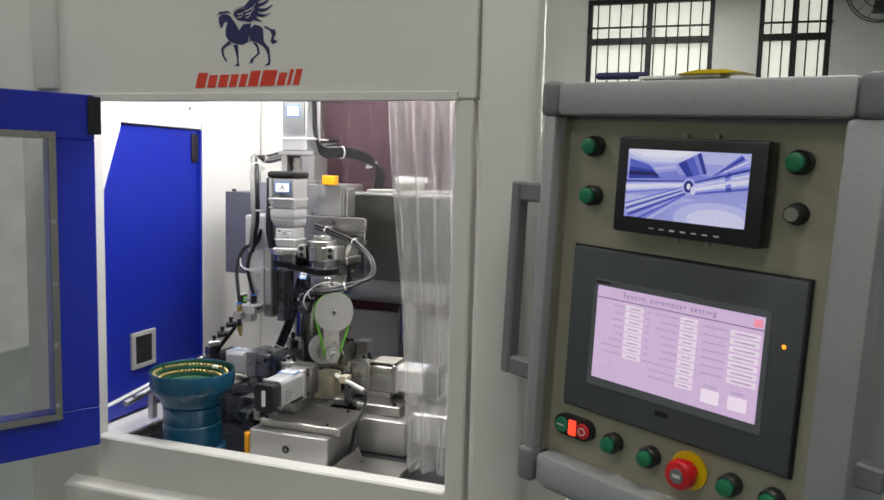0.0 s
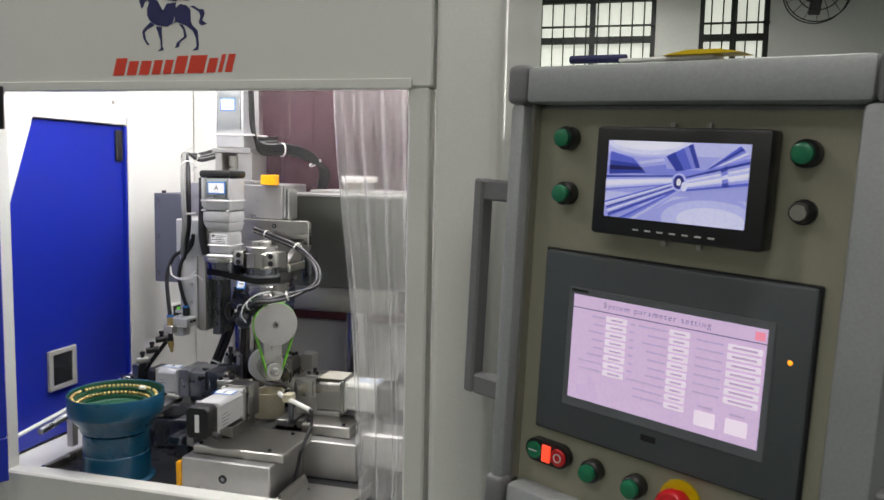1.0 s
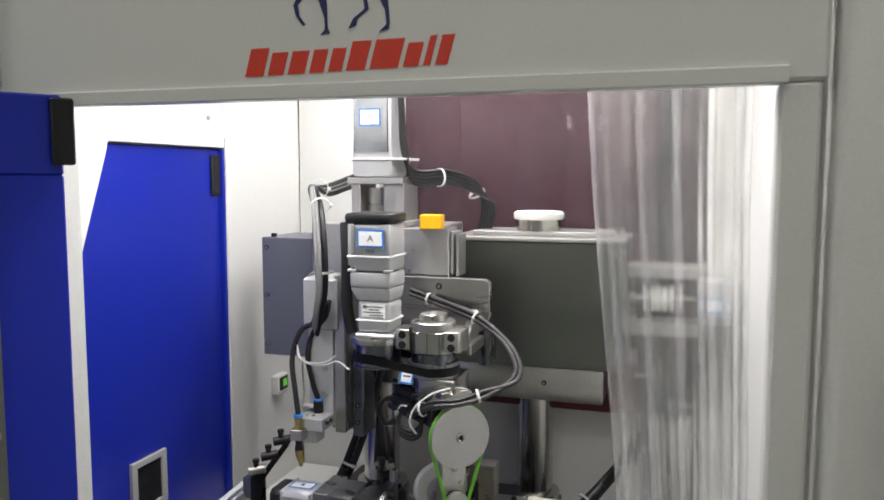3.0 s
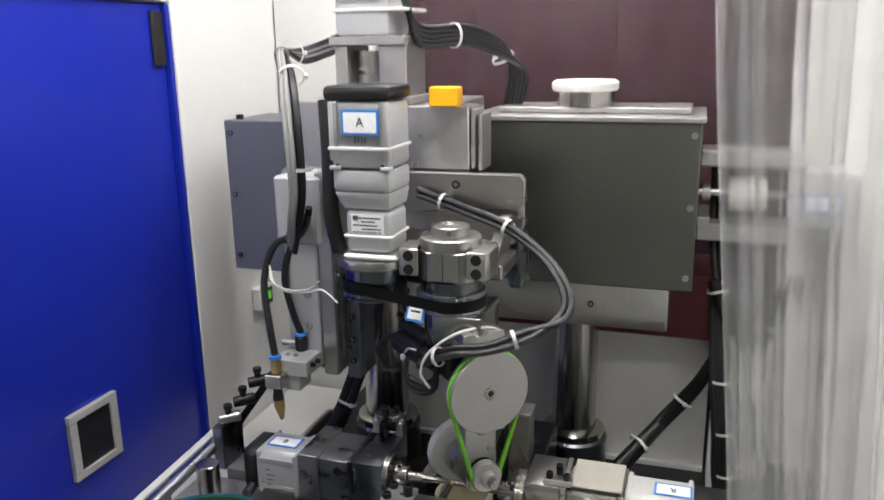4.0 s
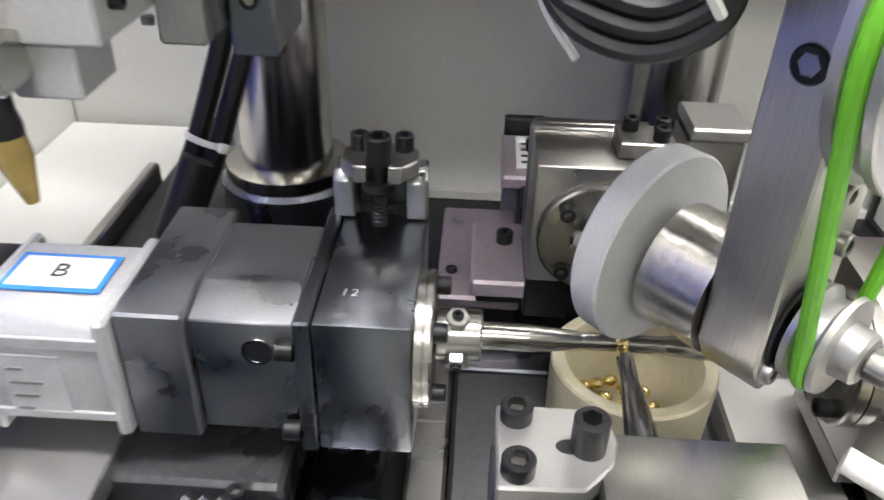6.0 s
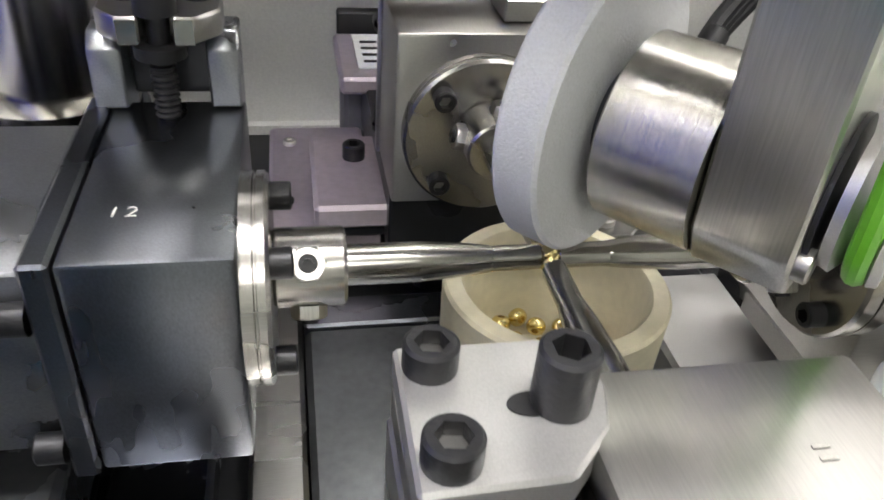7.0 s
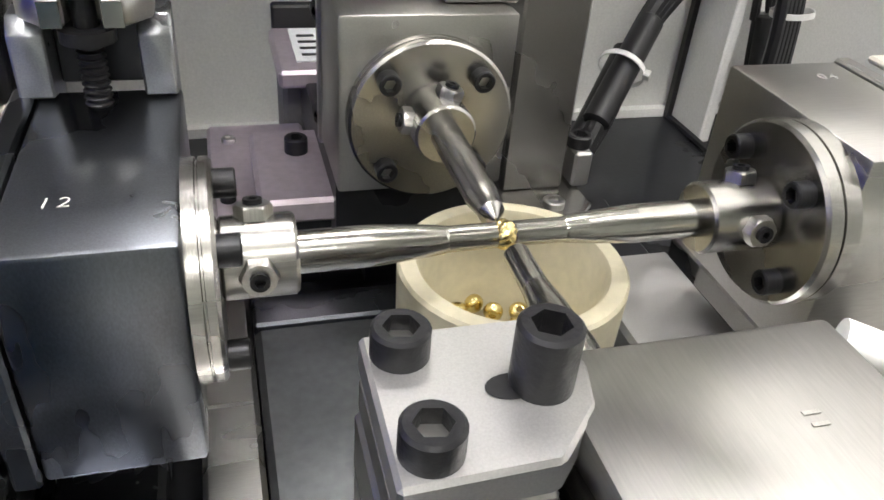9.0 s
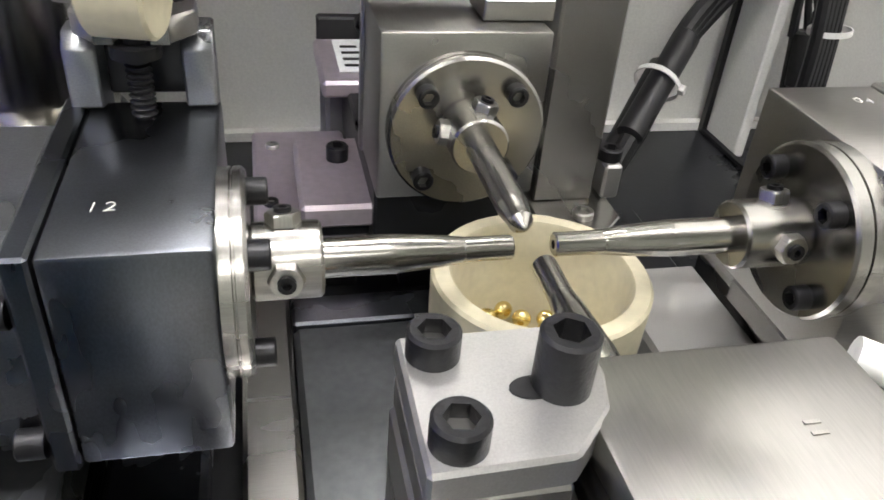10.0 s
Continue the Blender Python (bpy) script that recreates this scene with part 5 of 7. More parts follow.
# ---- the work piece, the catch bowl and the feeder ----
def beads_and_bowls():
    ring = thing("bead", "small fluted gold bead held between the rods", "bead", m=Matrix.Translation((CX, CY, CZ)))
    b = bm_new()
    n, k = 48, 10
    grid = []
    for j in range(k + 1):
        v = j / k
        x = -0.0021 + 0.0042 * v
        base = 0.0036 * math.sqrt(max(0.0, 1 - (0.62 * (2 * v - 1)) ** 2))
        row = []
        for i in range(n):
            a = 2 * math.pi * i / n
            r = base * (1 + 0.075 * math.sin(8 * a + 3.2 * (2 * v - 1)))
            row.append(b.verts.new((x, r * math.cos(a), r * math.sin(a))))
        grid.append(row)
    inner = [[b.verts.new((x, 0.0016 * math.cos(2 * math.pi * i / n), 0.0016 * math.sin(2 * math.pi * i / n))) for i in range(n)] for x in (0.0021, -0.0021)]
    loops = grid + inner
    for p, q in zip(loops, loops[1:] + loops[:1]):
        for i in range(n):
            b.faces.new([p[i], p[(i + 1) % n], q[(i + 1) % n], q[i]])
    part("bead_body", b, GOLD, ring, smooth=60)

    c = Vector((-0.5773, 1.6565, 1.0362))
    bowl = thing("catch_bowl", "round cream nylon bowl catching finished gold beads", "bowl", tuple(c))
    part("shell", lathe([(0, 0), (0, 0.0300), (0.0480, 0.0312), (0.0490, 0.0304), (0.0490, 0.0262), (0.0480, 0.0254), (0.018, 0.0225), (0.013, 0.019), (0.013, 0)], c, (0, 0, 1), 48), CREAM, bowl)
    rng = random.Random(7)
    bead_me = finish(lathe([(-0.0021, 0.0011), (-0.0021, 0.0019), (-0.0012, 0.0028), (0, 0.0031), (0.0012, 0.0028), (0.0021, 0.0019), (0.0021, 0.0011), (-0.0021, 0.0011)], (0, 0, 0), (0, 0, 1), 14), 50)
    bead_me.materials.append(GOLD)
    placed = []
    tries = 0
    while len(placed) < 56 and tries < 4000:
        tries += 1
        layer = 0 if len(placed) < 30 else 1 if len(placed) < 46 else 2
        a, q = rng.uniform(0, 6.283), 0.0165 * math.sqrt(rng.random()) * (1, 0.8, 0.5)[layer]
        p = Vector((c.x - 0.003 + q * math.cos(a), c.y + 0.003 + q * math.sin(a), c.z + 0.0200 + layer * 0.0046))
        if all((p - o).length > 0.0056 for o in placed):
            placed.append(p)
    for p in placed:
        ob = new("bead", bead_me)
        ob.matrix_world = Matrix.Translation(p) @ pose(0, 0, 0, rng.uniform(0, 180), rng.uniform(0, 180), rng.uniform(0, 180))
        tagged(ob, "small finished gold bead lying in the cream bowl", "bead", "beads in the bowl")

    # vibrating feeder
    fx, fy = -0.769, 1.450
    t = thing("vibrating_feeder", "teal vibrating bowl feeder with a green spiral track of gold beads", "feeder", (fx, fy, 0.965))
    part("foot", lathe([(0, 0), (0, 0.064), (0.012, 0.064), (0.016, 0.058), (0.016, 0)], (fx, fy, 0.955), (0, 0, 1), 48), TEAL, t)
    part("drive_body", lathe([(0, 0), (0, 0.057), (0.045, 0.057), (0.047, 0.055), (0.050, 0.057), (0.082, 0.057), (0.086, 0.050), (0.086, 0)], (fx, fy, 0.971), (0, 0, 1), 48), TEAL, t)
    part("bowl_shell", lathe([(0, 0.0), (0, 0.060), (0.010, 0.062), (0.030, 0.079), (0.036, 0.0805), (0.064, 0.0815), (0.066, 0.0805), (0.064, 0.0790), (0.050, 0.0782), (0.036, 0.064), (0.034, 0)], (fx, fy, 1.057), (0, 0, 1), 56), TEAL, t)
    tr = bm_new()
    rows = []
    n = 150
    for i in range(n + 1):
        u = i / n
        a = radians(-150) + u * 4.4 * math.pi
        r1 = 0.0550 + 0.0232 * u
        r0 = r1 - 0.0115
        z = 1.0935 + 0.0225 * u
        rows.append([tr.verts.new((fx + r0 * math.cos(a), fy + r0 * math.sin(a), z)), tr.verts.new((fx + r1 * math.cos(a), fy + r1 * math.sin(a), z - 0.001)),
                     tr.verts.new((fx + r1 * math.cos(a), fy + r1 * math.sin(a), z - 0.0025)), tr.verts.new((fx + r0 * math.cos(a), fy + r0 * math.sin(a), z - 0.0025 - 0.006))])
    for p, q in zip(rows, rows[1:]):
        for i in range(4):
            tr.faces.new([p[i], p[(i + 1) % 4], q[(i + 1) % 4], q[i]])
    part("spiral_track", tr, BOWLGREEN, t, "dark green lined spiral track")
    part("bowl_floor", lathe([(0, 0.0), (0.0, 0.051), (0.006, 0.057), (0.0075, 0.057), (0.002, 0.050), (0.004, 0.0)], (fx, fy, 1.0915), (0, 0, 1), 40), BOWLGREEN, t)
    part("rim_lining", lathe([(0, 0.0782), (0.012, 0.0788), (0.012, 0.0778), (0, 0.0772), (0, 0.0782)], (fx, fy, 1.1095), (0, 0, 1), 56), BOWLGREEN, t)
    part("gate_block", box(fx + 0.008, fx + 0.020, fy + 0.052, fy + 0.059, 1.112, 1.118, 0.001), WHITEPLASTIC, t)
    part("outlet_chute", prism([(fx - 0.090, fy - 0.008), (fx - 0.076, fy - 0.012), (fx - 0.076, fy + 0.004)], "z", 1.105, 1.109), TEAL, t)
    small = finish(lathe([(-0.0029, 0), (-0.0029, 0.0014), (-0.0019, 0.0027), (0, 0.0033), (0.0019, 0.0027), (0.0029, 0.0014), (0.0029, 0)], (0, 0, 0), (0, 0, 1), 12), 50)
    small.materials.append(BRASS)
    s, total = 0.0, 0
    u = 0.12
    while u < 0.985 and total < 128:
        a = radians(-150) + u * 4.4 * math.pi
        r1 = 0.0550 + 0.0232 * u - 0.0040
        z = 1.0935 + 0.0225 * u + 0.0026
        if rng.random() < 0.93:
            ob = new("bead", small)
            ob.matrix_world = Matrix.Translation((fx + r1 * math.cos(a), fy + r1 * math.sin(a), z)) @ pose(0, 0, 0, rng.uniform(0, 180), rng.uniform(0, 90), 0)
            tagged(ob, "small matt gold bead queuing on the feeder track", "bead", "beads on the feeder track")
            total += 1
        u += (0.0069 + rng.uniform(0, 0.0009)) / (r1 * 4.4 * math.pi)


# ---- the grinding head ----
def grinding_head():
    t = thing("grinding_head", "belt driven grinding head with a white abrasive wheel", "grinding head", (-0.56, 1.66, 1.10))
    a = Vector((math.sin(radians(42)), -math.cos(radians(42)), 0))     # along the wheel's axle, towards the pulleys
    s = Vector((-a.y, a.x, 0)) * -1                                    # to the side that faces the crossing
    o = Vector((-0.5780, 1.6475, 1.1400)) + a * 0.001
    up = Vector((0, 0, 1))
    m = Matrix((( -s.x, -a.x, 0, o.x), (-s.y, -a.y, 0, o.y), (0, 0, 1, o.z), (0, 0, 0, 1)))   # x across, y back along the axle, z up

    def put(name, b, material, parent=t, label=""):
        b.transform(m)
        return part(name, b, material, parent, label)
    w = put("abrasive_wheel", lathe([(-0.001, 0.0), (-0.001, 0.0330), (0, 0.0338), (0.009, 0.0338), (0.010, 0.0330), (0.010, 0)], (0, 0.001, 0), (0, 1, 0), 64), WHEEL, label="white abrasive wheel")
    put("wheel_nut", rod((0, 0.013, 0), (0, 0.020, 0), 0.006, 6), STEEL, w)
    put("spindle_drum", lathe([(0.0040, 0), (0.0040, 0.0200), (0.0048, 0.0210), (0.0265, 0.0210), (0.0265, 0)], (0, 0, -0.0015), (0, -1, 0), 64), DRUM, label="bright turned spindle drum")
    put("wheel_hub", rod((0, 0.0005, -0.0010), (0, -0.0040, -0.0010), 0.0120, 32), DARKSTEEL)
    put("arm_plate", prism([(-0.017, 0.128), (-0.017, -0.010), (-0.011, -0.0205), (0.012, -0.0205), (0.017, -0.012), (0.017, 0.128)], "y", -0.0470, -0.0268, 0.0008), STEEL, label="brushed steel arm")
    put("pivot_ring", lathe([(0, 0), (0, 0.0155), (0.0012, 0.0155), (0.0012, 0)], (0, -0.0471, 0), (0, -1, 0), 40), BLACK)
    h = 0.0905
    p = put("large_pulley", lathe([(0, 0), (0, 0.0405), (0.0030, 0.0410), (0.0048, 0.0385), (0.0075, 0.0385), (0.0093, 0.0410), (0.0118, 0.0410), (0.0124, 0.0404), (0.0124, 0)], (0.002, -0.0505, h), (0, -1, 0), 72), ALU, label="satin aluminium belt pulley")
    put("hub_boss", rod((0.002, -0.0472, h), (0.002, -0.0504, h), 0.014, 28), STEEL, p)
    put("centre_washer", lathe([(0, 0), (0, 0.0068), (0.0008, 0.0068), (0.0010, 0.0045), (0.0006, 0.0042), (0.0006, 0)], (0.002, -0.0630, h), (0, -1, 0), 28), CHROME, p)
    put("centre_recess", lathe([(0, 0), (0, 0.0034), (0.0003, 0.0034), (0.0003, 0)], (0.002, -0.0638, h), (0, -1, 0), 6), BLACK, p)
    q = put("small_pulley", lathe([(0, 0), (0, 0.0150), (0.0022, 0.0155), (0.0040, 0.0125), (0.0075, 0.0125), (0.0092, 0.0155), (0.0110, 0.0150), (0.0112, 0.0085), (0.0170, 0.0080), (0.0180, 0.0068), (0.0180, 0)], (0, -0.0500, 0), (0, -1, 0), 48), ALU)
    put("axle", rod((0, -0.0680, 0), (0, -0.0760, 0), 0.0050, 20, 0.001), STEELX, q)
    # round belt over both pulleys
    R, r, dd = 0.0400, 0.0140, h
    ang = math.asin((R - r) / dd)
    pts = []
    for k in range(25):
        th = -ang + (math.pi + 2 * ang) * k / 24
        pts.append(Vector((0.002 + R * math.cos(th), -0.0566, h + R * math.sin(th))))
    for k in range(1, 8):
        f_ = k / 8
        th0, th1 = math.pi + ang, math.pi + ang
        pts.append(Vector((0.002 + R * math.cos(th0), -0.0566, h + R * math.sin(th0))).lerp(Vector((r * math.cos(th1), -0.0566, r * math.sin(th1))), f_))
    for k in range(17):
        th = math.pi + ang + (math.pi - 2 * ang) * k / 16
        pts.append(Vector((r * math.cos(th), -0.0566, r * math.sin(th))))
    for k in range(1, 8):
        f_ = k / 8
        pts.append(Vector((r * math.cos(-ang), -0.0566, r * math.sin(-ang))).lerp(Vector((0.002 + R * math.cos(-ang), -0.0566, h + R * math.sin(-ang))), f_))
    put("round_belt", tube(pts, 0.0024, 10, 1, closed=True), BELT, label="bright green round belt")
    # screws in the arm
    for xx, zz in ((0.0, 0.043), (-0.011, -0.012), (0.010, 0.024)):
        ob = screw(t, m @ Vector((xx, -0.0470, zz)), m.to_3x3() @ Vector((0, -1, 0)), 0.0036, 0.003, STEEL)
    screw(t, m @ Vector((-0.017, -0.037, 0.078)), m.to_3x3() @ Vector((-1, 0, 0)), 0.005, 0.001)
    # clamp on top of the arm
    put("arm_clamp", box(-0.022, 0.026, -0.050, -0.014, 0.1282, 0.1370, 0.002), STEEL)
    put("clamp_jaw", prism([(-0.020, 0.1372), (0.026, 0.1372), (0.024, 0.1460), (0.008, 0.1470), (0.004, 0.1420), (-0.004, 0.1420), (-0.008, 0.1470), (-0.018, 0.1460)], "y", -0.048, -0.022, 0.0006), STEEL)
    put("cradle", box(-0.034, -0.0172, -0.046, -0.020, 0.100, 0.128, 0.003), BLACK)
    # hub above
    hx, hy = -0.584, 1.642
    part("neck_block", prism([(-0.608, 1.628), (-0.594, 1.611), (-0.546, 1.611), (-0.546, 1.684), (-0.608, 1.684)], "z", 1.2700, 1.3000, 0.0008), GROUND, t)
    n = 60
    b = bm_new()
    prof = []
    for i in range(n):
        an = 2 * math.pi * i / n
        rr = 0.0345 if i % 2 else 0.0332
        prof.append((hx + rr * math.cos(an), hy + rr * math.sin(an)))
    prism(prof, "z", 1.3005, 1.3190, bm=b)
    part("toothed_pulley", b, BLUEGREY, t)
    part("hub_ring", lathe([(0, 0), (0, 0.030), (0.012, 0.030), (0.012, 0)], (hx, hy, 1.3192), (0, 0, 1), 40), DARKSTEEL, t)
    poly = [(-0.0420, 0.006), (-0.028, 0.006), (-0.028, -0.018), (-0.0165, -0.0275), (0.0165, -0.0275), (0.028, -0.018), (0.028, 0.006), (0.0420, 0.006), (0.0420, 0.026), (0.030, 0.036), (-0.030, 0.036), (-0.0420, 0.026)]
    cb = part("hub_block", prism([(hx + u, hy + v) for u, v in poly], "z", 1.3320, 1.3610, 0.0010), STEEL, t)
    for u in (-0.0165, 0.0, 0.0165):
        part("hub_groove", box(hx + u - 0.0004, hx + u + 0.0004, hy - 0.0280, hy - 0.0272, 1.333, 1.360), DARKSTEEL, cb)
    for sx in (-1, 1):
        ear = part("clamp_ear", prism([(hx + sx * 0.0235, hy - 0.030), (hx + sx * 0.0425, hy - 0.030), (hx + sx * 0.0455, hy - 0.024), (hx + sx * 0.0455, hy + 0.0058), (hx + sx * 0.0283, hy + 0.0058), (hx + sx * 0.0283, hy - 0.018)], "z", 1.3375, 1.3640, 0.0008), STEEL, t, "bright steel clamp ear")
        for z in (1.3435, 1.3570):
            part("bore", lathe([(0, 0), (0, 0.0052), (0.0006, 0.0052), (0.0006, 0)], (hx + sx * 0.0335, hy - 0.0299, z), (0, -1, 0), 20), BLACK, ear)
    part("hub_flange", lathe([(0, 0), (0, 0.0300), (0.0105, 0.0300), (0.0120, 0.0288), (0.0120, 0)], (hx, hy, 1.3612), (0, 0, 1), 48), STEEL, t)
    k = part("hub_cap", lathe([(0, 0), (0, 0.0185), (0.0086, 0.0185), (0.0094, 0.0176), (0.0094, 0.0080), (0.0088, 0.0076), (0.0088, 0)], (hx, hy, 1.3734), (0, 0, 1), 40), STEEL, t)
    screw(k, (hx + 0.004, hy - 0.0184, 1.378), (0.2, -1, 0), 0.0020, 0.0006)
    # drive motor A with gearhead
    mx0, mx1, my0, my1 = -0.6905, -0.6315, 1.606, 1.665
    mcx, mcy = (mx0 + mx1) / 2, (my0 + my1) / 2
    mo = part("motor", box(mx0, mx1, my0, my1, 1.4390, 1.5020, 0.006, seg=2), MOTOR, t, "silver servo motor")
    part("motor_cap", box(mx0 - 0.006, mx1 + 0.002, my0 - 0.001, my1 + 0.002, 1.5022, 1.5160, 0.005, seg=2), BLACK, t)
    part("clear_shield", box(mx0 + 0.006, mx1 - 0.002, my0 - 0.0022, my0 - 0.0008, 1.462, 1.5015), CLEAR, mo)
    plaque(mo, Matrix.Translation((mcx + 0.003, my0 - 0.0024, 1.483)) @ pose(0, 0, 0, 90, 0, 0), 0.037, 0.023, "A", 0.012)
    for x0, x1 in ((mx0 - 0.0006, mx0 + 0.0095), (mx1 - 0.0085, mx1 + 0.0006)):
        part("corner_rib", box(x0, x1, my0 - 0.0010, my0 + 0.008, 1.4470, 1.5015, 0.0015, seg=2), MOTOR, mo)
        part("foot_lug", box(x0 - 0.0005, x1 + 0.0005, my0 - 0.0014, my0 + 0.008, 1.4385, 1.4420, 0.0006), MOTOR, mo)
    for k in range(4):
        part("print_bar", box(mcx - 0.004 + 0.0034 * k, mcx - 0.0025 + 0.0034 * k, my0 - 0.0007, my0 + 0.0001, 1.4640, 1.4695), CORNER, mo)
    part("tape_tie", box(mx0 - 0.001, mx1 + 0.001, my0 - 0.0032, my1, 1.4570, 1.4602, 0.0006), TIE, t, "white nylon cable tie")
    for x in (mx0 + 0.007, mx1 - 0.007):
        screw(mo, (x, my0 + 0.003, 1.4422), (0, 0, 1), 0.0028, 0.004)
    gx = mcx + 0.003
    g = part("gearhead", box(mx0 + 0.0005, mx1 - 0.0005, my0 + 0.0005, my1 - 0.0005, 1.4170, 1.4383, 0.004, seg=2), MOTOR, t)
    b = bm_new()
    lo = [b.verts.new((gx + u * 0.0235, mcy + v * 0.0235, 1.4000)) for u, v in ((-1, -1), (1, -1), (1, 1), (-1, 1))]
    hi = [b.verts.new((mcx + u * 0.0285, mcy + v * 0.0285, 1.4172)) for u, v in ((-1, -1), (1, -1), (1, 1), (-1, 1))]
    b.faces.new(lo[::-1])
    b.faces.new(hi)
    for i in range(4):
        j = (i + 1) % 4
        b.faces.new([lo[i], lo[j], hi[j], hi[i]])
    bmesh.ops.bevel(b, geom=b.edges[:], offset=0.002, segments=2, affect="EDGES", profile=0.5)
    part("gear_taper", b, MOTOR, t)
    part("gear_body", box(gx - 0.0238, gx + 0.0238, mcy - 0.0238, mcy + 0.0238, 1.3560, 1.3998, 0.007, seg=3), MOTOR, t)
    lab = part("gearhead_label", box(gx - 0.0165, gx + 0.0170, mcy - 0.0242, mcy - 0.0239, 1.3760, 1.3950), PAPER, g, "white printed label")
    for k in range(4):
        part("print_bar", box(gx - 0.006 - 0.009 * (k % 2), gx + 0.014 - 0.003 * (k % 3), mcy - 0.0244, mcy - 0.0242, 1.3803 + 0.0036 * k, 1.3815 + 0.0036 * k), INK, g)
    part("code_square", box(gx - 0.0145, gx - 0.0095, mcy - 0.0244, mcy - 0.0242, 1.3890, 1.3940), CORNER, g)
    for k in range(12):
        part("print_bar", box(gx - 0.015 + 0.0025 * k, gx - 0.0138 + 0.0025 * k, mcy - 0.0244, mcy - 0.0242, 1.3766, 1.3788), INK, g)
    part("gear_tie", box(gx - 0.0250, gx + 0.0250, mcy - 0.0252, mcy + 0.0250, 1.3715, 1.3748, 0.001), TIE, t, "white nylon cable tie")
    part("gear_flange", box(mx0 + 0.006, mx1 + 0.003, my0 + 0.003, my1 - 0.002, 1.3500, 1.3558, 0.002), MOTOR, t)
    part("motor_plate", lathe([(0, 0), (0, 0.037), (0.005, 0.038), (0.008, 0.037), (0.008, 0)], (mcx, mcy, 1.3418), (0, 0, 1), 44), STEEL, t)
    part("drive_pulley", lathe([(0, 0), (0, 0.0335), (0.002, 0.0335), (0.002, 0.031), (0.030, 0.031), (0.030, 0.0335), (0.0325, 0.0335), (0.0325, 0)], (mcx, mcy, 1.3090), (0, 0, 1), 44), DARKSTEEL, t)
    # flat belt
    pts = []
    c0, c1, r0, r1 = Vector((mcx, mcy, 0)), Vector((hx, hy, 0)), 0.0338, 0.0352
    dv = (c1 - c0).normalized()
    nv = Vector((-dv.y, dv.x, 0))
    th = math.atan2(nv.y, nv.x)
    for i in range(21):
        an = th + math.pi * i / 20
        pts.append((c0.x + r0 * math.cos(an), c0.y + r0 * math.sin(an)))
    for i in range(21):
        an = th + math.pi + math.pi * i / 20
        pts.append((c1.x + r1 * math.cos(an), c1.y + r1 * math.sin(an)))
    b = bm_new()
    lo = [b.verts.new((u, v, 1.3035 + 0.0130 * (1 if i < 21 else 0))) for i, (u, v) in enumerate(pts)]
    hi = [b.verts.new((u, v, 1.3150 + 0.0130 * (1 if i < 21 else 0))) for i, (u, v) in enumerate(pts)]
    for i in range(len(pts)):
        j = (i + 1) % len(pts)
        b.faces.new([lo[i], lo[j], hi[j], hi[i]])
    bmesh.ops.solidify(b, geom=b.faces[:], thickness=0.0014)
    part("flat_belt", b, RUBBER, t, "black toothed drive belt")
    # mounting plate
    pl = part("mounting_plate", prism([(-0.823, 1.300), (-0.700, 1.300), (-0.690, 1.356), (-0.545, 1.340), (-0.533, 1.362), (-0.533, 1.411), (-0.539, 1.4165), (-0.817, 1.4165), (-0.823, 1.411)], "y", 1.744, 1.757, 0.001), GROUND, t, "ground steel mounting plate")
    for x, z in ((-0.815, 1.404), (-0.609, 1.404), (-0.560, 1.352), (-0.815, 1.32)):
        screw(pl, (x, 1.744, z), (0, -1, 0), 0.0046, 0.002)
    part("hub_bracket", box(-0.700, -0.540, 1.672, 1.7435, 1.3200, 1.3360, 0.002), STEEL, t)
    part("bracket_web", prism([(1.68, 1.3365), (1.7435, 1.3365), (1.7435, 1.372), (1.735, 1.372)], "x", -0.560, -0.548, 0.001), STEEL, t)
    part("bracket_drop", box(-0.555, -0.535, 1.7578, 1.80, 1.285, 1.345, 0.006, seg=2), DARKSTEEL, t)
    part("carriage", box(-0.692, -0.598, 1.7575, 1.803, 1.4170, 1.4870, 0.0015), ALU, t)
    part("carriage_fin", box(-0.5965, -0.592, 1.760, 1.800, 1.420, 1.4830, 0.0006), ALU, t)
    part("carriage_fin", box(-0.588, -0.584, 1.760, 1.800, 1.4175, 1.4780, 0.0006), ALU, t)
    part("sensor", box(-0.636, -0.604, 1.736, 1.756, 1.4875, 1.5085, 0.0015), ORANGE, t, "yellow sensor block")
    part("sensor_base", box(-0.640, -0.600, 1.738, 1.80, 1.4172 + 0.07, 1.4874, 0.0), STEEL, t)
    # tag and connectors near the neck
    tag = plaque(t, Matrix.Translation((-0.6110, 1.6120, 1.3030)) @ pose(0, 0, 0, 68, 0, -12), 0.020, 0.022, "", 0.01)
    for k in range(2):
        bb = box(-0.005, 0.006 - 0.003 * k, -0.002 + 0.005 * k, 0.0 + 0.005 * k, 0.0007, 0.0009)
        bb.transform(Matrix.Translation((-0.6110, 1.6120, 1.3030)) @ pose(0, 0, 0, 68, 0, -12))
        part("print_bar", bb, INK, tag)
    for k, (dx, dy, dz) in enumerate(((0.0, 0.0, 0.0), (0.006, 0.004, 0.0115), (-0.004, 0.002, -0.0105), (0.012, 0.010, -0.003), (0.002, 0.012, 0.010))):
        a0, a1 = Vector((-0.643 + dx, 1.645 + dy, 1.262 + dz)), Vector((-0.580 + dx, 1.602 + dy, 1.255 + dz * 0.75))
        plug = part("cable_plug", rod(a0, a0.lerp(a1, 0.55), 0.0066, 14, 0.0015), RUBBER, t, "black cable plug")
        part("plug_collar", rod(a0.lerp(a1, 0.55), a1, 0.0050, 12, 0.001), BLACK, plug)
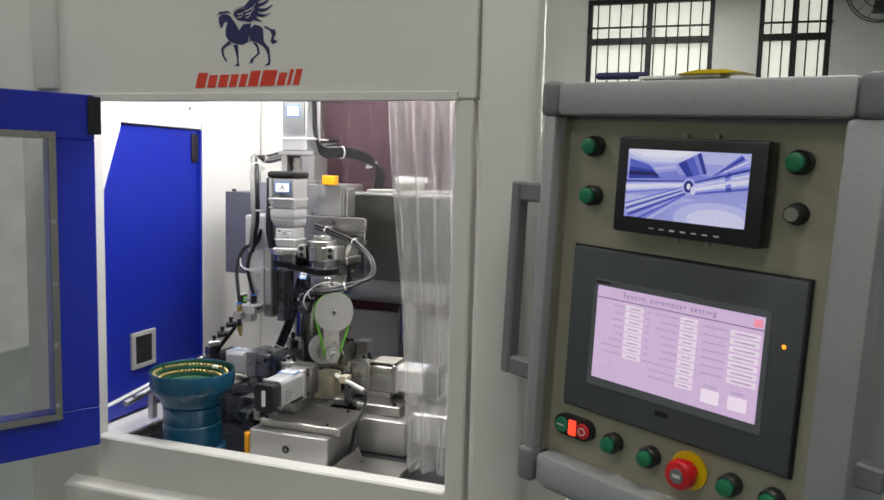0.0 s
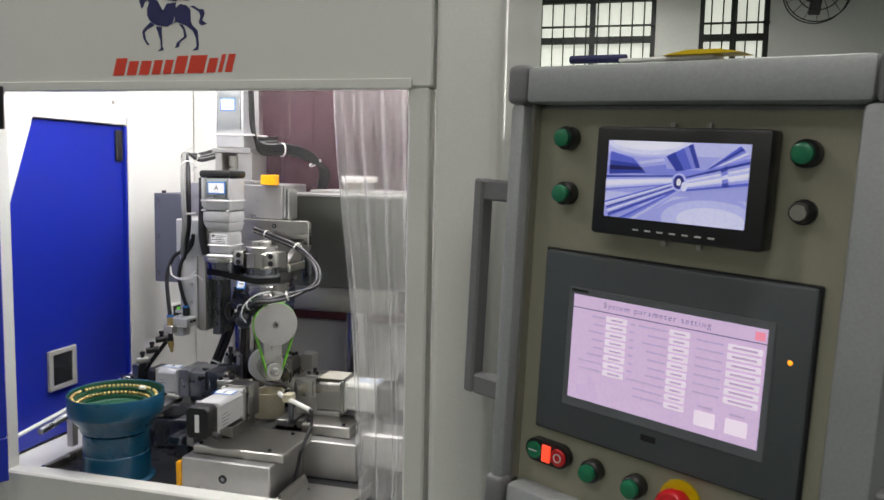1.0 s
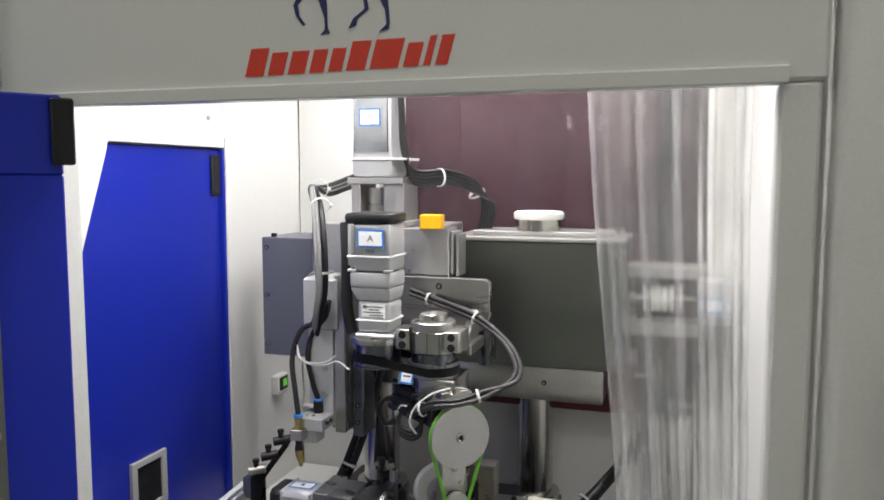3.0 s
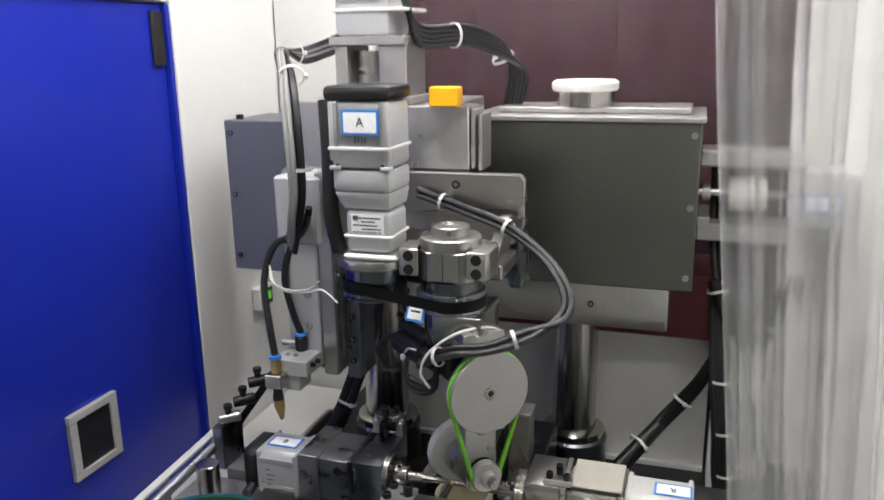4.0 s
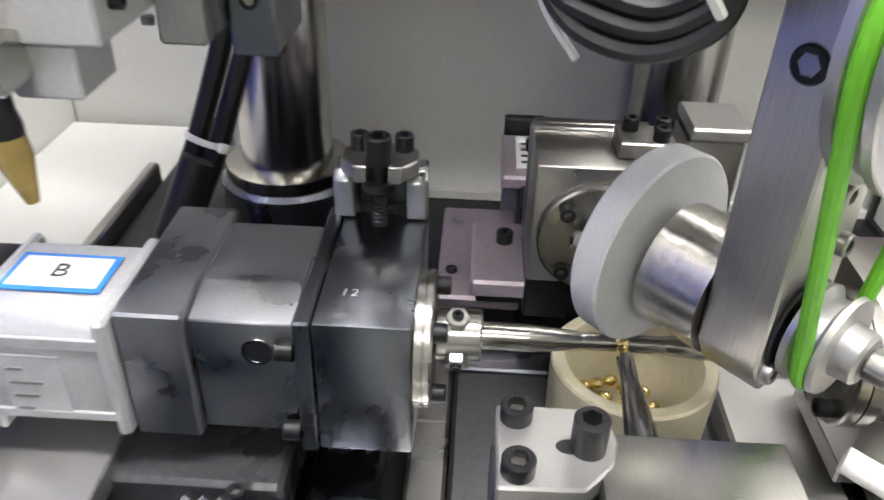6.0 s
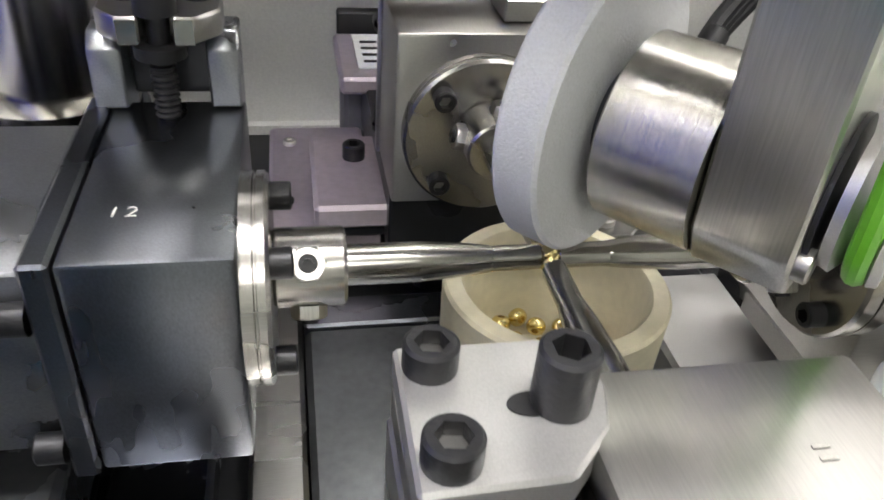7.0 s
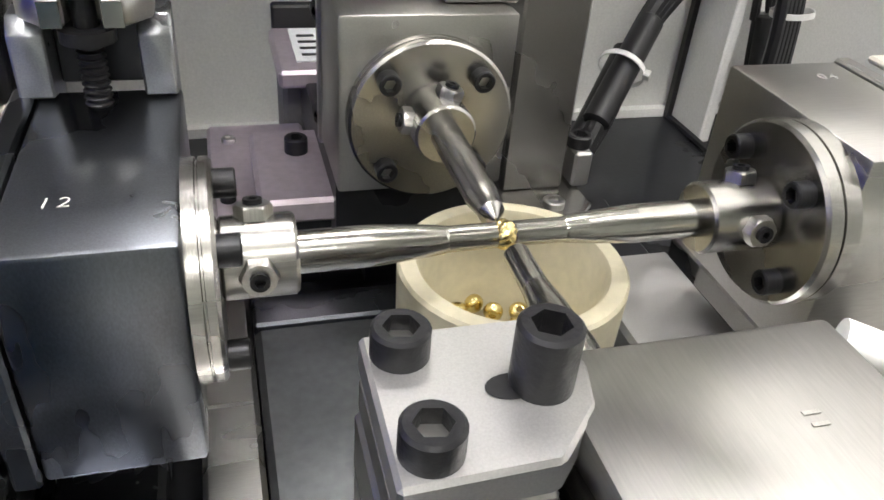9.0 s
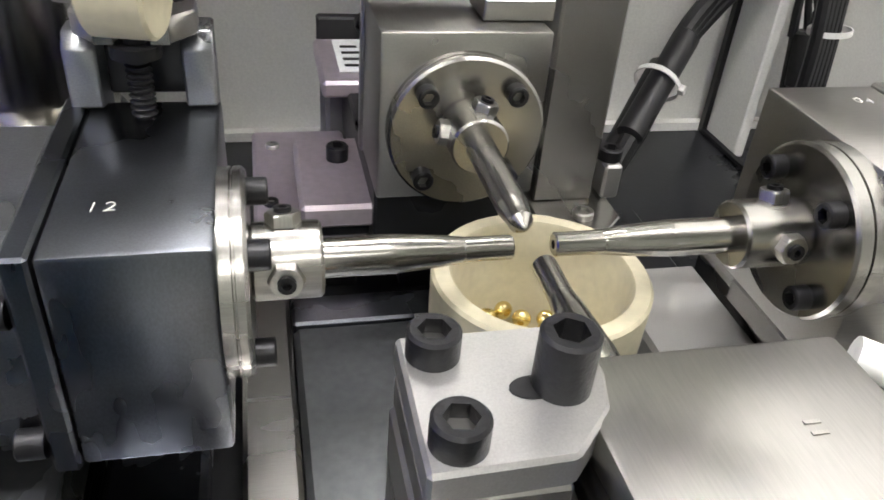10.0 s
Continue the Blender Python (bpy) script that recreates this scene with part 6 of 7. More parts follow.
    for k in range(2):
        part("cable_loop", tube([(-0.641, 1.645, 1.264 - 0.008 * k), (-0.658, 1.650, 1.256), (-0.666 - 0.002 * k, 1.650, 1.240), (-0.660 + 0.003 * k, 1.650, 1.223), (-0.640, 1.638, 1.228 + 0.004 * k)], 0.0028, 8, 6), RUBBER, t)
    for k in range(3):
        z = 1.220 + 0.005 * k
        part("cable_loop", tube([(-0.628, 1.630, 1.248), (-0.627, 1.622, 1.232), (-0.618, 1.612, z + 0.002), (-0.602, 1.606, z), (-0.589, 1.601, z + 0.010), (-0.588, 1.602, 1.250)], 0.0028, 8, 6), RUBBER, t)
    for x, y, z in ((-0.634, 1.636, 1.288), (-0.622, 1.628, 1.284), (-0.600, 1.610, 1.276)):
        screw(t, (x, y, z), (-0.6, -0.7, 0.3), 0.0026, 0.006)
    for off in (0.0, 0.0068):
        part("grey_cable", tube([(-0.606, 1.602 + off, 1.250), (-0.568, 1.585 + off, 1.272 + off * 0.6), (-0.5365, 1.590 + off, 1.276 + off * 0.6), (-0.505, 1.605 + off, 1.284 + off), (-0.478 + off, 1.630, 1.300), (-0.475 + off, 1.655, 1.316), (-0.501 + off, 1.690, 1.340), (-0.545, 1.715, 1.362 + off), (-0.600, 1.728, 1.378 + off), (-0.650, 1.735, 1.392 + off)], 0.0034, 10, 8), GREYCABLE, t, "grey motor cable")
    cable_tie(t, (-0.582, 1.592, 1.266), (0.9, -0.3, 0.3), 0.0085)
    cable_tie(t, (-0.512, 1.604, 1.286), (0.8, 0.35, 0.25), 0.0085)
    cable_tie(t, (-0.545, 1.715, 1.366), (0.9, -0.3, -0.35), 0.0085)
    cable_tie(t, (-0.620, 1.731, 1.387), (0.9, -0.2, -0.2), 0.0085)
    part("long_tie", tube([(-0.592, 1.594, 1.232), (-0.600, 1.592, 1.246), (-0.594, 1.592, 1.266), (-0.574, 1.596, 1.284), (-0.556, 1.608, 1.2900), (-0.538, 1.622, 1.2890), (-0.531, 1.628, 1.282)], 0.0014, 6, 6), TIE, t, "white nylon cable tie")
    part("long_tie", tube([(-0.612, 1.612, 1.262), (-0.624, 1.622, 1.258), (-0.631, 1.630, 1.246), (-0.627, 1.624, 1.226), (-0.618, 1.616, 1.214)], 0.0013, 6, 6), TIE, t, "white nylon cable tie")
    part("tie_lock", box(-0.6345, -0.6285, 1.6260, 1.6320, 1.2430, 1.2490, 0.001), TIE, t)
    return t


def upper_axis():
    t = thing("vertical_drive", "silver servo motor and coupling of the vertical axis", "motor", (-0.72, 1.80, 1.487))
    part("base", box(-0.765, -0.665, 1.765, 1.835, 1.4878, 1.4960, 0.001), ALU, t)
    for x0, x1 in ((-0.758, -0.743), (-0.705, -0.672)):
        part("post", box(x0, x1, 1.768, 1.832, 1.4962, 1.5520, 0.001), ALU, t)
    part("coupling", lathe([(0, 0), (0, 0.0165), (0.020, 0.0165), (0.0205, 0.013), (0.024, 0.013), (0.0245, 0.0165), (0.046, 0.0165), (0.046, 0)], (-0.724, 1.795, 1.5), (0, 0, 1), 32), STEEL, t)
    part("flange", box(-0.762, -0.672, 1.762, 1.838, 1.5522, 1.5620, 0.001), ALU, t)
    mo = part("motor", box(-0.756, -0.690, 1.766, 1.832, 1.5622, 1.7000, 0.006, seg=2), MOTOR, t)
    part("clear_shield", box(-0.750, -0.696, 1.7625, 1.7655, 1.60, 1.69), CLEAR, mo)
    plaque(mo, Matrix.Translation((-0.724, 1.7618, 1.652)) @ pose(0, 0, 0, 90, 0, 0), 0.034, 0.026, "7", 0.012)
    part("cap", box(-0.754, -0.692, 1.768, 1.830, 1.7002, 1.735, 0.006, seg=2), BLACK, t)
    part("motor_tie", box(-0.757, -0.670, 1.7632, 1.834, 1.5880, 1.5915, 0.0006), TIE, t, "white nylon cable tie")
    for k in range(5):
        o = 0.005 * k
        part("hose", tube([(-0.684, 1.775 + o * 0.6, 1.74), (-0.680, 1.775 + o * 0.6, 1.66), (-0.678 + o * 0.3, 1.780, 1.60 - o * 0.4), (-0.665, 1.800, 1.572 - o), (-0.630, 1.86, 1.572 - o), (-0.600 + o * 0.5, 1.92, 1.552 - o), (-0.594 + o, 1.94, 1.515), (-0.602 + o, 1.945, 1.476)], 0.0032, 8, 6), RUBBER, t)
    cable_tie(t, (-0.640, 1.842, 1.562), (0.6, 0.9, 0), 0.014)
    cable_tie(t, (-0.602, 1.93, 1.535), (0.3, 0.4, -0.8), 0.014)
    for k in range(7):
        o = 0.0045 * k
        f_ = -0.009 if k in (2, 4) else 0.0
        part("bundle_cable", tube([(-0.790, 2.12, 1.60 - o), (-0.775, 1.98, 1.590 - o), (-0.795, 1.86, 1.565 - o * 0.7), (-0.815 + o * 0.3, 1.79, 1.548 - o * 0.5), (-0.806 + o * 0.4, 1.725, 1.548), (-0.778 + o * 0.5, 1.680 + f_, 1.520), (-0.764 + o * 0.6, 1.655 + f_, 1.47), (-0.758 + o * 0.5, 1.650 + f_, 1.41), (-0.764 + o * 0.4, 1.655 + f_, 1.375), (-0.775 + o * 0.3, 1.664, 1.350 - o * 0.5)], 0.0028, 8, 6), PALECABLE if k in (2, 4) else RUBBER, t)
    for k in range(2):
        part("stub_cable", tube([(-0.82, 1.98, 1.640 - 0.05 * k), (-0.79, 1.90, 1.640 - 0.05 * k), (-0.757, 1.80, 1.622 - 0.05 * k)], 0.0035, 8, 6), RUBBER, t)
    cable_tie(t, (-0.806, 1.755, 1.545), (0.2, -0.9, 0.0), 0.014)
    cable_tie(t, (-0.768, 1.682, 1.522), (0.4, -0.6, -0.5), 0.013)
    cable_tie(t, (-0.747, 1.652, 1.43), (0, 0, 1), 0.011)
    part("sleeve", tube([(-0.712, 1.645, 1.50), (-0.706, 1.635, 1.45), (-0.703, 1.628, 1.39), (-0.697, 1.630, 1.352)], 0.0080, 12, 6), RUBBER, t)


def nozzle_slide():
    t = thing("nozzle_slide", "vertical slide carrying a brass nozzle with an amber tip", "slide", (-0.76, 1.69, 1.18))
    s = part("slide_plate", box(-0.7925, -0.7530, 1.686, 1.7435, 1.2060, 1.4000, 0.0015), MOTOR, t)
    part("slide_head", box(-0.8000, -0.7460, 1.684, 1.7438, 1.3400, 1.4160, 0.003), MOTOR, t)
    part("slide_rail", box(-0.7528, -0.7360, 1.690, 1.7430, 1.1870, 1.4200, 0.001), STEEL, t)
    part("back_rail", box(-0.7355, -0.7180, 1.715, 1.760, 1.1750, 1.3000, 0.001), DARKSTEEL, t)
    for z in (1.283, 1.246, 1.209):
        screw(s, (-0.7665, 1.686, z), (0, -1, 0), 0.0042, 0.0025, STEEL)
    for z in (1.25, 1.223, 1.197):
        screw(t, (-0.727, 1.715, z), (0, -1, 0), 0.0036, 0.0025)
    lift = Matrix.Translation((0.0, 0.010, 0.011))
    fixed = {ob.name for ob in t.children}
    b = part("nozzle_block", box(-0.7960, -0.7540, 1.640, 1.7000, 1.1880, 1.2060, 0.001), MOTOR, t)
    for x, y in ((-0.785, 1.655), (-0.775, 1.655), (-0.776, 1.684), (-0.766, 1.684)):
        screw(b, (x, y, 1.2060), (0, 0, 1), 0.0026, 0.002, STEEL)
    for y, z in ((1.652, 1.199), (1.664, 1.199)):
        screw(b, (-0.754, y, z), (1, 0, 0), 0.0028, 0.004)
    part("lower_clamp", box(-0.786, -0.764, 1.642, 1.668, 1.1700, 1.1878, 0.001), MOTOR, t)
    for x in (-0.781, -0.769):
        screw(t, (x, 1.642, 1.179), (0, -1, 0), 0.0024, 0.003, STEEL)
    nx, ny = -0.7880, 1.634
    part("nozzle_body", box(nx - 0.010, nx + 0.010, ny - 0.010, ny + 0.012, 1.1770, 1.1930, 0.001), TURNED, t)
    part("brass_fitting", lathe([(0, 0), (0, 0.0055), (0.002, 0.0062), (0.015, 0.0062), (0.016, 0.005), (0.016, 0)], (nx - 0.001, ny + 0.001, 1.1932), (0, 0, 1), 6), BRASS, t)
    part("push_ring", lathe([(0, 0), (0, 0.0068), (0.0035, 0.0068), (0.0035, 0)], (nx - 0.001, ny + 0.001, 1.2094), (0, 0, 1), 20), LABELBLUE, t, "blue push-in ring")
    part("nozzle_neck", lathe([(0, 0), (0, 0.0052), (0.008, 0.0052), (0.012, 0.0062), (0.0155, 0.0062), (0.0155, 0)], (nx, ny, 1.1768), (0, 0, -1), 20), SCREWBLACK, t)
    part("nozzle_tip", lathe([(0, 0), (0, 0.0060), (0.008, 0.0060), (0.024, 0.0022), (0.024, 0)], (nx, ny, 1.1612), (0.12, 0, -1), 24), AMBERPLASTIC, t, "amber nozzle tip")
    part("hose", tube([(nx - 0.001, ny + 0.001, 1.213), (nx - 0.008, ny + 0.006, 1.245), (nx - 0.020, 1.655, 1.290), (nx - 0.012, 1.668, 1.328), (-0.775, 1.672, 1.342), (-0.752, 1.662, 1.368)], 0.0040, 10, 8), RUBBER, t, "black air hose")
    part("elbow", rod((-0.7760, 1.672, 1.2062), (-0.7760, 1.672, 1.2240), 0.0070, 14, 0.001), RUBBER, t)
    part("push_ring", lathe([(0, 0), (0, 0.0066), (0.003, 0.0066), (0.003, 0)], (-0.7760, 1.672, 1.2242), (0, 0, 1), 20), LABELBLUE, t, "blue push-in ring")
    part("side_valve", rod((-0.800, 1.672, 1.2140), (-0.783, 1.672, 1.2140), 0.0036, 12, 0.0008), STEEL, t)
    part("hose", tube([(-0.7760, 1.672, 1.2270), (-0.783, 1.670, 1.250), (-0.792, 1.672, 1.290), (-0.784, 1.676, 1.325), (-0.760, 1.668, 1.352), (-0.750, 1.660, 1.375)], 0.0038, 10, 8), RUBBER, t, "black air hose")
    for ob in t.children:
        if ob.name not in fixed:
            ob.matrix_local = lift @ ob.matrix_local
    part("thin_wire", tube([(-0.797, 1.660, 1.322), (-0.792, 1.655, 1.306), (-0.770, 1.648, 1.300), (-0.742, 1.640, 1.305), (-0.722, 1.630, 1.318)], 0.0009, 6, 8), WHITEPLASTIC, t, "thin white wire")
    part("thin_wire", tube([(-0.797, 1.661, 1.320), (-0.788, 1.655, 1.302), (-0.765, 1.648, 1.297), (-0.740, 1.640, 1.302), (-0.715, 1.622, 1.312), (-0.690, 1.605, 1.306)], 0.0009, 6, 8), WHITEPLASTIC, t, "thin white wire")


def small_fittings():
    # slim rail and sensor stand at the trough
    t = thing("sensor_stand", "slim steel bar with black air fittings and a turned post", "sensor stand", (-0.88, 1.62, 0.978))
    part("bar", rod((-0.935, 1.45, 1.030), (-0.899, 1.722, 1.087), 0.0070, 18, 0.001), BLUEGREY, t)
    b = bm_new()
    ends = [[b.verts.new((x + dx, y, z + dz)) for dx, dz in ((-0.006, -0.003), (0.004, -0.003), (0.004, 0.0), (-0.006, 0.0))] for x, y, z in ((-0.958, 1.42, 1.030), (-0.927, 1.722, 1.078))]
    for i in range(4):
        b.faces.new([ends[0][i], ends[0][(i + 1) % 4], ends[1][(i + 1) % 4], ends[1][i]])
    b.faces.new(ends[0])
    b.faces.new(ends[1][::-1])
    part("guard_strip", b, INNER, t, "white sheet metal guard strip")
    part("strip_post", box(-0.946, -0.936, 1.62, 1.632, 0.9785, 1.058, 0.001), ALU, t)
    part("bar_support", box(-0.936, -0.922, 1.52, 1.535, 0.9785, 1.040, 0.001), ALU, t)
    part("platform", box(-0.905, -0.768, 1.580, 1.652, 1.044, 1.056, 0.001), ALU, t)
    part("platform_leg", box(-0.880, -0.840, 1.59, 1.62, 0.966, 1.0438, 0.001), ALU, t)
    part("post", rod((-0.8560, 1.598, 1.0562), (-0.8560, 1.598, 1.1070), 0.0125, 28, 0.001), STEELX, t)
    part("bracket", box(-0.902, -0.888, 1.675, 1.72, 1.050, 1.106, 0.001), DARKSTEEL, t)
    part("fitting_arm", rod((-0.893, 1.700, 1.085), (-0.850, 1.722, 1.150), 0.0045, 12, 0.001), BLACK, t)
    part("bracket_foot", box(-0.890, -0.850, 1.68, 1.72, 0.966, 1.0498, 0.001), CORNER, t)
    for k, (x, y, z) in enumerate(((-0.887, 1.690, 1.112), (-0.872, 1.702, 1.132), (-0.857, 1.714, 1.154))):
        part("fitting", rod((x - 0.010, y - 0.006, z), (x + 0.012, y + 0.008, z + 0.003), 0.0068, 12, 0.001), BLACK if k else STEEL, t)
        part("fitting_stem", lathe([(0, 0), (0, 0.004), (0.010, 0.004), (0.011, 0.0052), (0.016, 0.0052), (0.016, 0)], (x, y, z + 0.003), (0, 0, 1), 12), BLACK, t)
    # pressure gauge on the side wall
    g = thing("pressure_gauge", "small square digital gauge with green digits", "gauge", (-1.036, 2.02, 1.15))
    part("case", box(-1.0378, -1.022, 2.000, 2.042, 1.134, 1.172, 0.002), WHITEPLASTIC, g)
    part("face", box(-1.0219, -1.0212, 2.005, 2.037, 1.142, 1.168), BLACK, g)
    part("digits", box(-1.0211, -1.0208, 2.018, 2.033, 1.148, 1.163), GAUGEGREEN, g)
    # white tubes at the front of the right slide
    r = thing("air_tube", "white plastic air tube in a cream clip", "tube", (-0.50, 1.57, 1.05))
    part("tube_run", tube([(-0.526, 1.5975, 1.1008), (-0.5104, 1.5875, 1.098), (-0.484, 1.576, 1.094), (-0.4558, 1.5647, 1.089), (-0.446, 1.5605, 1.087)], 0.0044, 14, 8), WHITEPLASTIC, r)
    part("clip", box(-0.509, -0.492, 1.577, 1.598, 1.0905, 1.1055, 0.001), CREAM, r)
    part("clip_post", box(-0.503, -0.495, 1.588, 1.597, 1.0465, 1.0903, 0.001), DARKSTEEL, r)
    # cable runs
    c = thing("cable_run", "black cables strapped with white nylon ties", "cable", (-0.35, 2.0, 0.97), group="cable runs")
    for k in range(5):
        o = 0.006 * k
        part("cable", tube([(-0.318 + o * 0.9, 2.03, 1.86), (-0.332 + o * 0.9, 2.025, 1.5), (-0.330 + o * 0.7, 2.01, 1.35), (-0.345 + o * 0.6, 1.945, 1.24 + o * 0.3), (-0.340 + o * 0.6, 1.91, 1.137), (-0.334 + o * 0.7, 1.90 + o * 0.3, 1.07), (-0.330 + o * 0.9, 1.90 + o * 0.4, 1.01), (-0.322 + o * 0.8, 1.895, 0.967)], 0.0042, 8, 6), RUBBER, c)
    for x, y, z, r in ((-0.333, 1.942, 1.24, 0.0115), (-0.329, 1.91, 1.137, 0.0115), (-0.322, 1.905, 1.07, 0.0125), (-0.316, 1.905, 1.012, 0.0135)):
        cable_tie(c, (x, y, z), (0.05, -0.3, -0.9) if z > 1.2 else (0.08, -0.1, -1), r)
    c.location.x += 0.016
    c = thing("cable_run", "black cable pair with a moulded connector hanging in a loop", "cable", (-0.29, 1.93, 1.17), group="cable runs")
    for k in range(2):
        o = 0.009 * k
        part("cable", tube([(-0.338 + o, 2.00, 1.40), (-0.334 + o, 1.95, 1.30), (-0.322 + o * 0.6, 1.932, 1.240), (-0.302 + o * 0.5, 1.93, 1.196 + o), (-0.284, 1.93, 1.176 + o), (-0.267, 1.93, 1.188 + o), (-0.255 - o * 0.4, 1.932, 1.218 + o), (-0.235, 1.94, 1.262 + o)], 0.0048, 10, 6), RUBBER, c)
        part("connector", rod((-0.331 + o, 1.935, 1.262), (-0.309 + o, 1.93, 1.208), 0.0088, 14, 0.002), RUBBER, c)
    cable_tie(c, (-0.325, 1.934, 1.250), (0.3, 0, -0.9), 0.0135)
    cable_tie(c, (-0.262, 1.931, 1.206), (0.3, 0, 0.9), 0.0095)
    c = thing("cable_run", "thin black leads in a small loop beside the rear cables", "cable", (-0.29, 1.96, 0.97), group="cable runs")
    for k in range(3):
        o = 0.005 * k
        part("cable", tube([(-0.312 + o, 1.99, 1.25), (-0.300 + o, 1.975, 1.15), (-0.298 + o, 1.97, 1.085), (-0.294 + o * 2, 1.968, 1.045), (-0.289 + o, 1.965, 1.0), (-0.284 + o, 1.955, 0.967)], 0.0026, 8, 6), RUBBER, c)
    part("cable", tube([(-0.296, 1.968, 1.045), (-0.298, 1.968, 1.075), (-0.287, 1.968, 1.090), (-0.279, 1.968, 1.074), (-0.285, 1.968, 1.052)], 0.0026, 8, 6), RUBBER, c)
    part("connector", rod((-0.287, 1.966, 1.05), (-0.284, 1.96, 1.010), 0.0085, 12, 0.002), RUBBER, c)
    cable_tie(c, (-0.286, 1.962, 1.0), (0.05, -0.1, -1), 0.0105)
    c.location.x += 0.012
    c = thing("cable_run", "black cables strapped with white nylon ties", "cable", (-0.42, 1.9, 0.97), group="cable runs")
    for k in range(3):
        o = 0.007 * k
        part("cable", tube([(-0.325, 1.92, 1.15 + o), (-0.345, 1.935, 1.105 + o), (-0.385, 1.935, 1.050 + o), (-0.425 , 1.895, 1.008 + o), (-0.455, 1.870, 0.985), (-0.47, 1.86, 0.968)], 0.0058, 10, 6), RUBBER, c)
    part("connector", rod((-0.386, 1.932, 1.058), (-0.436, 1.886, 1.010), 0.0088, 14, 0.002), RUBBER, c)
    part("connector", rod((-0.400, 1.930, 1.040), (-0.446, 1.884, 0.996), 0.0080, 14, 0.002), RUBBER, c)
    cable_tie(c, (-0.410, 1.913, 1.034), (-0.6, -0.55, -0.5), 0.0145)
    cable_tie(c, (-0.358, 1.94, 1.092), (-0.6, -0.1, -0.9), 0.013)
    c = thing("cable_run", "black cables strapped with white nylon ties", "cable", (-0.80, 1.78, 0.97), group="cable runs")
    for k in range(2):
        o = 0.013 * k
        part("cable", tube([(-0.752 + o, 1.845, 1.255), (-0.770 + o, 1.835, 1.17), (-0.795 + o, 1.818, 1.09), (-0.818 + o, 1.80, 1.03), (-0.83 + o, 1.79, 0.968)], 0.0058, 10, 6), RUBBER, c)
    part("connector", rod((-0.793, 1.816, 1.080), (-0.812, 1.800, 1.032), 0.0115, 14, 0.002), RUBBER, c)
    cable_tie(c, (-0.789, 1.82, 1.088), (-0.3, -0.3, -0.9), 0.0130)
    c = thing("cable_run", "black motor leads strapped with white nylon ties", "cable", (-0.70, 1.58, 0.97), group="cable runs")
    for k in range(3):
        o = 0.006 * k
        part("cable", tube([(-0.735 + o, 1.600, 1.058), (-0.715 + o, 1.590, 1.052), (-0.690 + o, 1.578, 1.040), (-0.676 + o, 1.560, 1.010), (-0.672 + o, 1.54, 0.968)], 0.0042, 8, 6), RUBBER, c)
    cable_tie(c, (-0.680, 1.570, 1.028), (0.3, -0.5, -0.8), 0.0115)
    c = thing("cable_run", "thin black lead hanging beside the front unit", "cable", (-0.46, 1.47, 0.97), group="cable runs")
    part("cable", tube([(-0.4465, 1.5607, 1.0871), (-0.441, 1.556, 1.082), (-0.438, 1.545, 1.060), (-0.440, 1.51, 1.03), (-0.442, 1.50, 1.0), (-0.445, 1.48, 0.968)], 0.0032, 8, 8), RUBBER, c)
    # strip lights inside the cabinet
    for y, x0, x1 in ((1.52, -0.93, -0.31), (1.98, -0.87, -0.37)):
        l = thing("strip_light", "white strip light under the cabinet ceiling", "light", (-0.62, y, 1.868), group="cabinet lights")
        part("housing", box(x0 - 0.01, x1 + 0.01, y - 0.06, y + 0.06, 1.856, 1.8695, 0.002), WHITEPLASTIC, l)
        part("diffuser", box(x0, x1, y - 0.05, y + 0.05, 1.850, 1.8558, 0.001), LAMPGLOW, l)


def roller_arm():
    t = thing("pickup_roller", "cream plastic roller on a slim steel rod", "roller", m=Matrix.Translation((-0.676, 1.660, 1.1615)))
    part("roller", lathe([(0, 0), (0, 0.0098), (0.0007, 0.0105), (0.0128, 0.0105), (0.0135, 0.0098), (0.0135, 0.0090), (0.0131, 0.0084), (0.0131, 0)], (-0.0075, 0.0010, 0), (1, -0.22, 0), 40), CREAM, t, "cream roller")
    part("hanger", rod((-0.0125, 0.0, -0.003), (-0.0125, 0.0, 0.150), 0.0032, 16, 0.0006), STEELX, t)
    part("hub_pin", rod((-0.0150, 0.0030, 0.0), (-0.0073, 0.0012, 0.0), 0.0034, 14), STEELX, t)
    return t


hall()
cabinet()
control_panel()
machine_bed()
rear_film()
LEFT, RIGHT, BACK, FRONT = spindle_units()
beads_and_bowls()
HEAD = grinding_head()
upper_axis()
nozzle_slide()
small_fittings()
ROLLER = roller_arm()


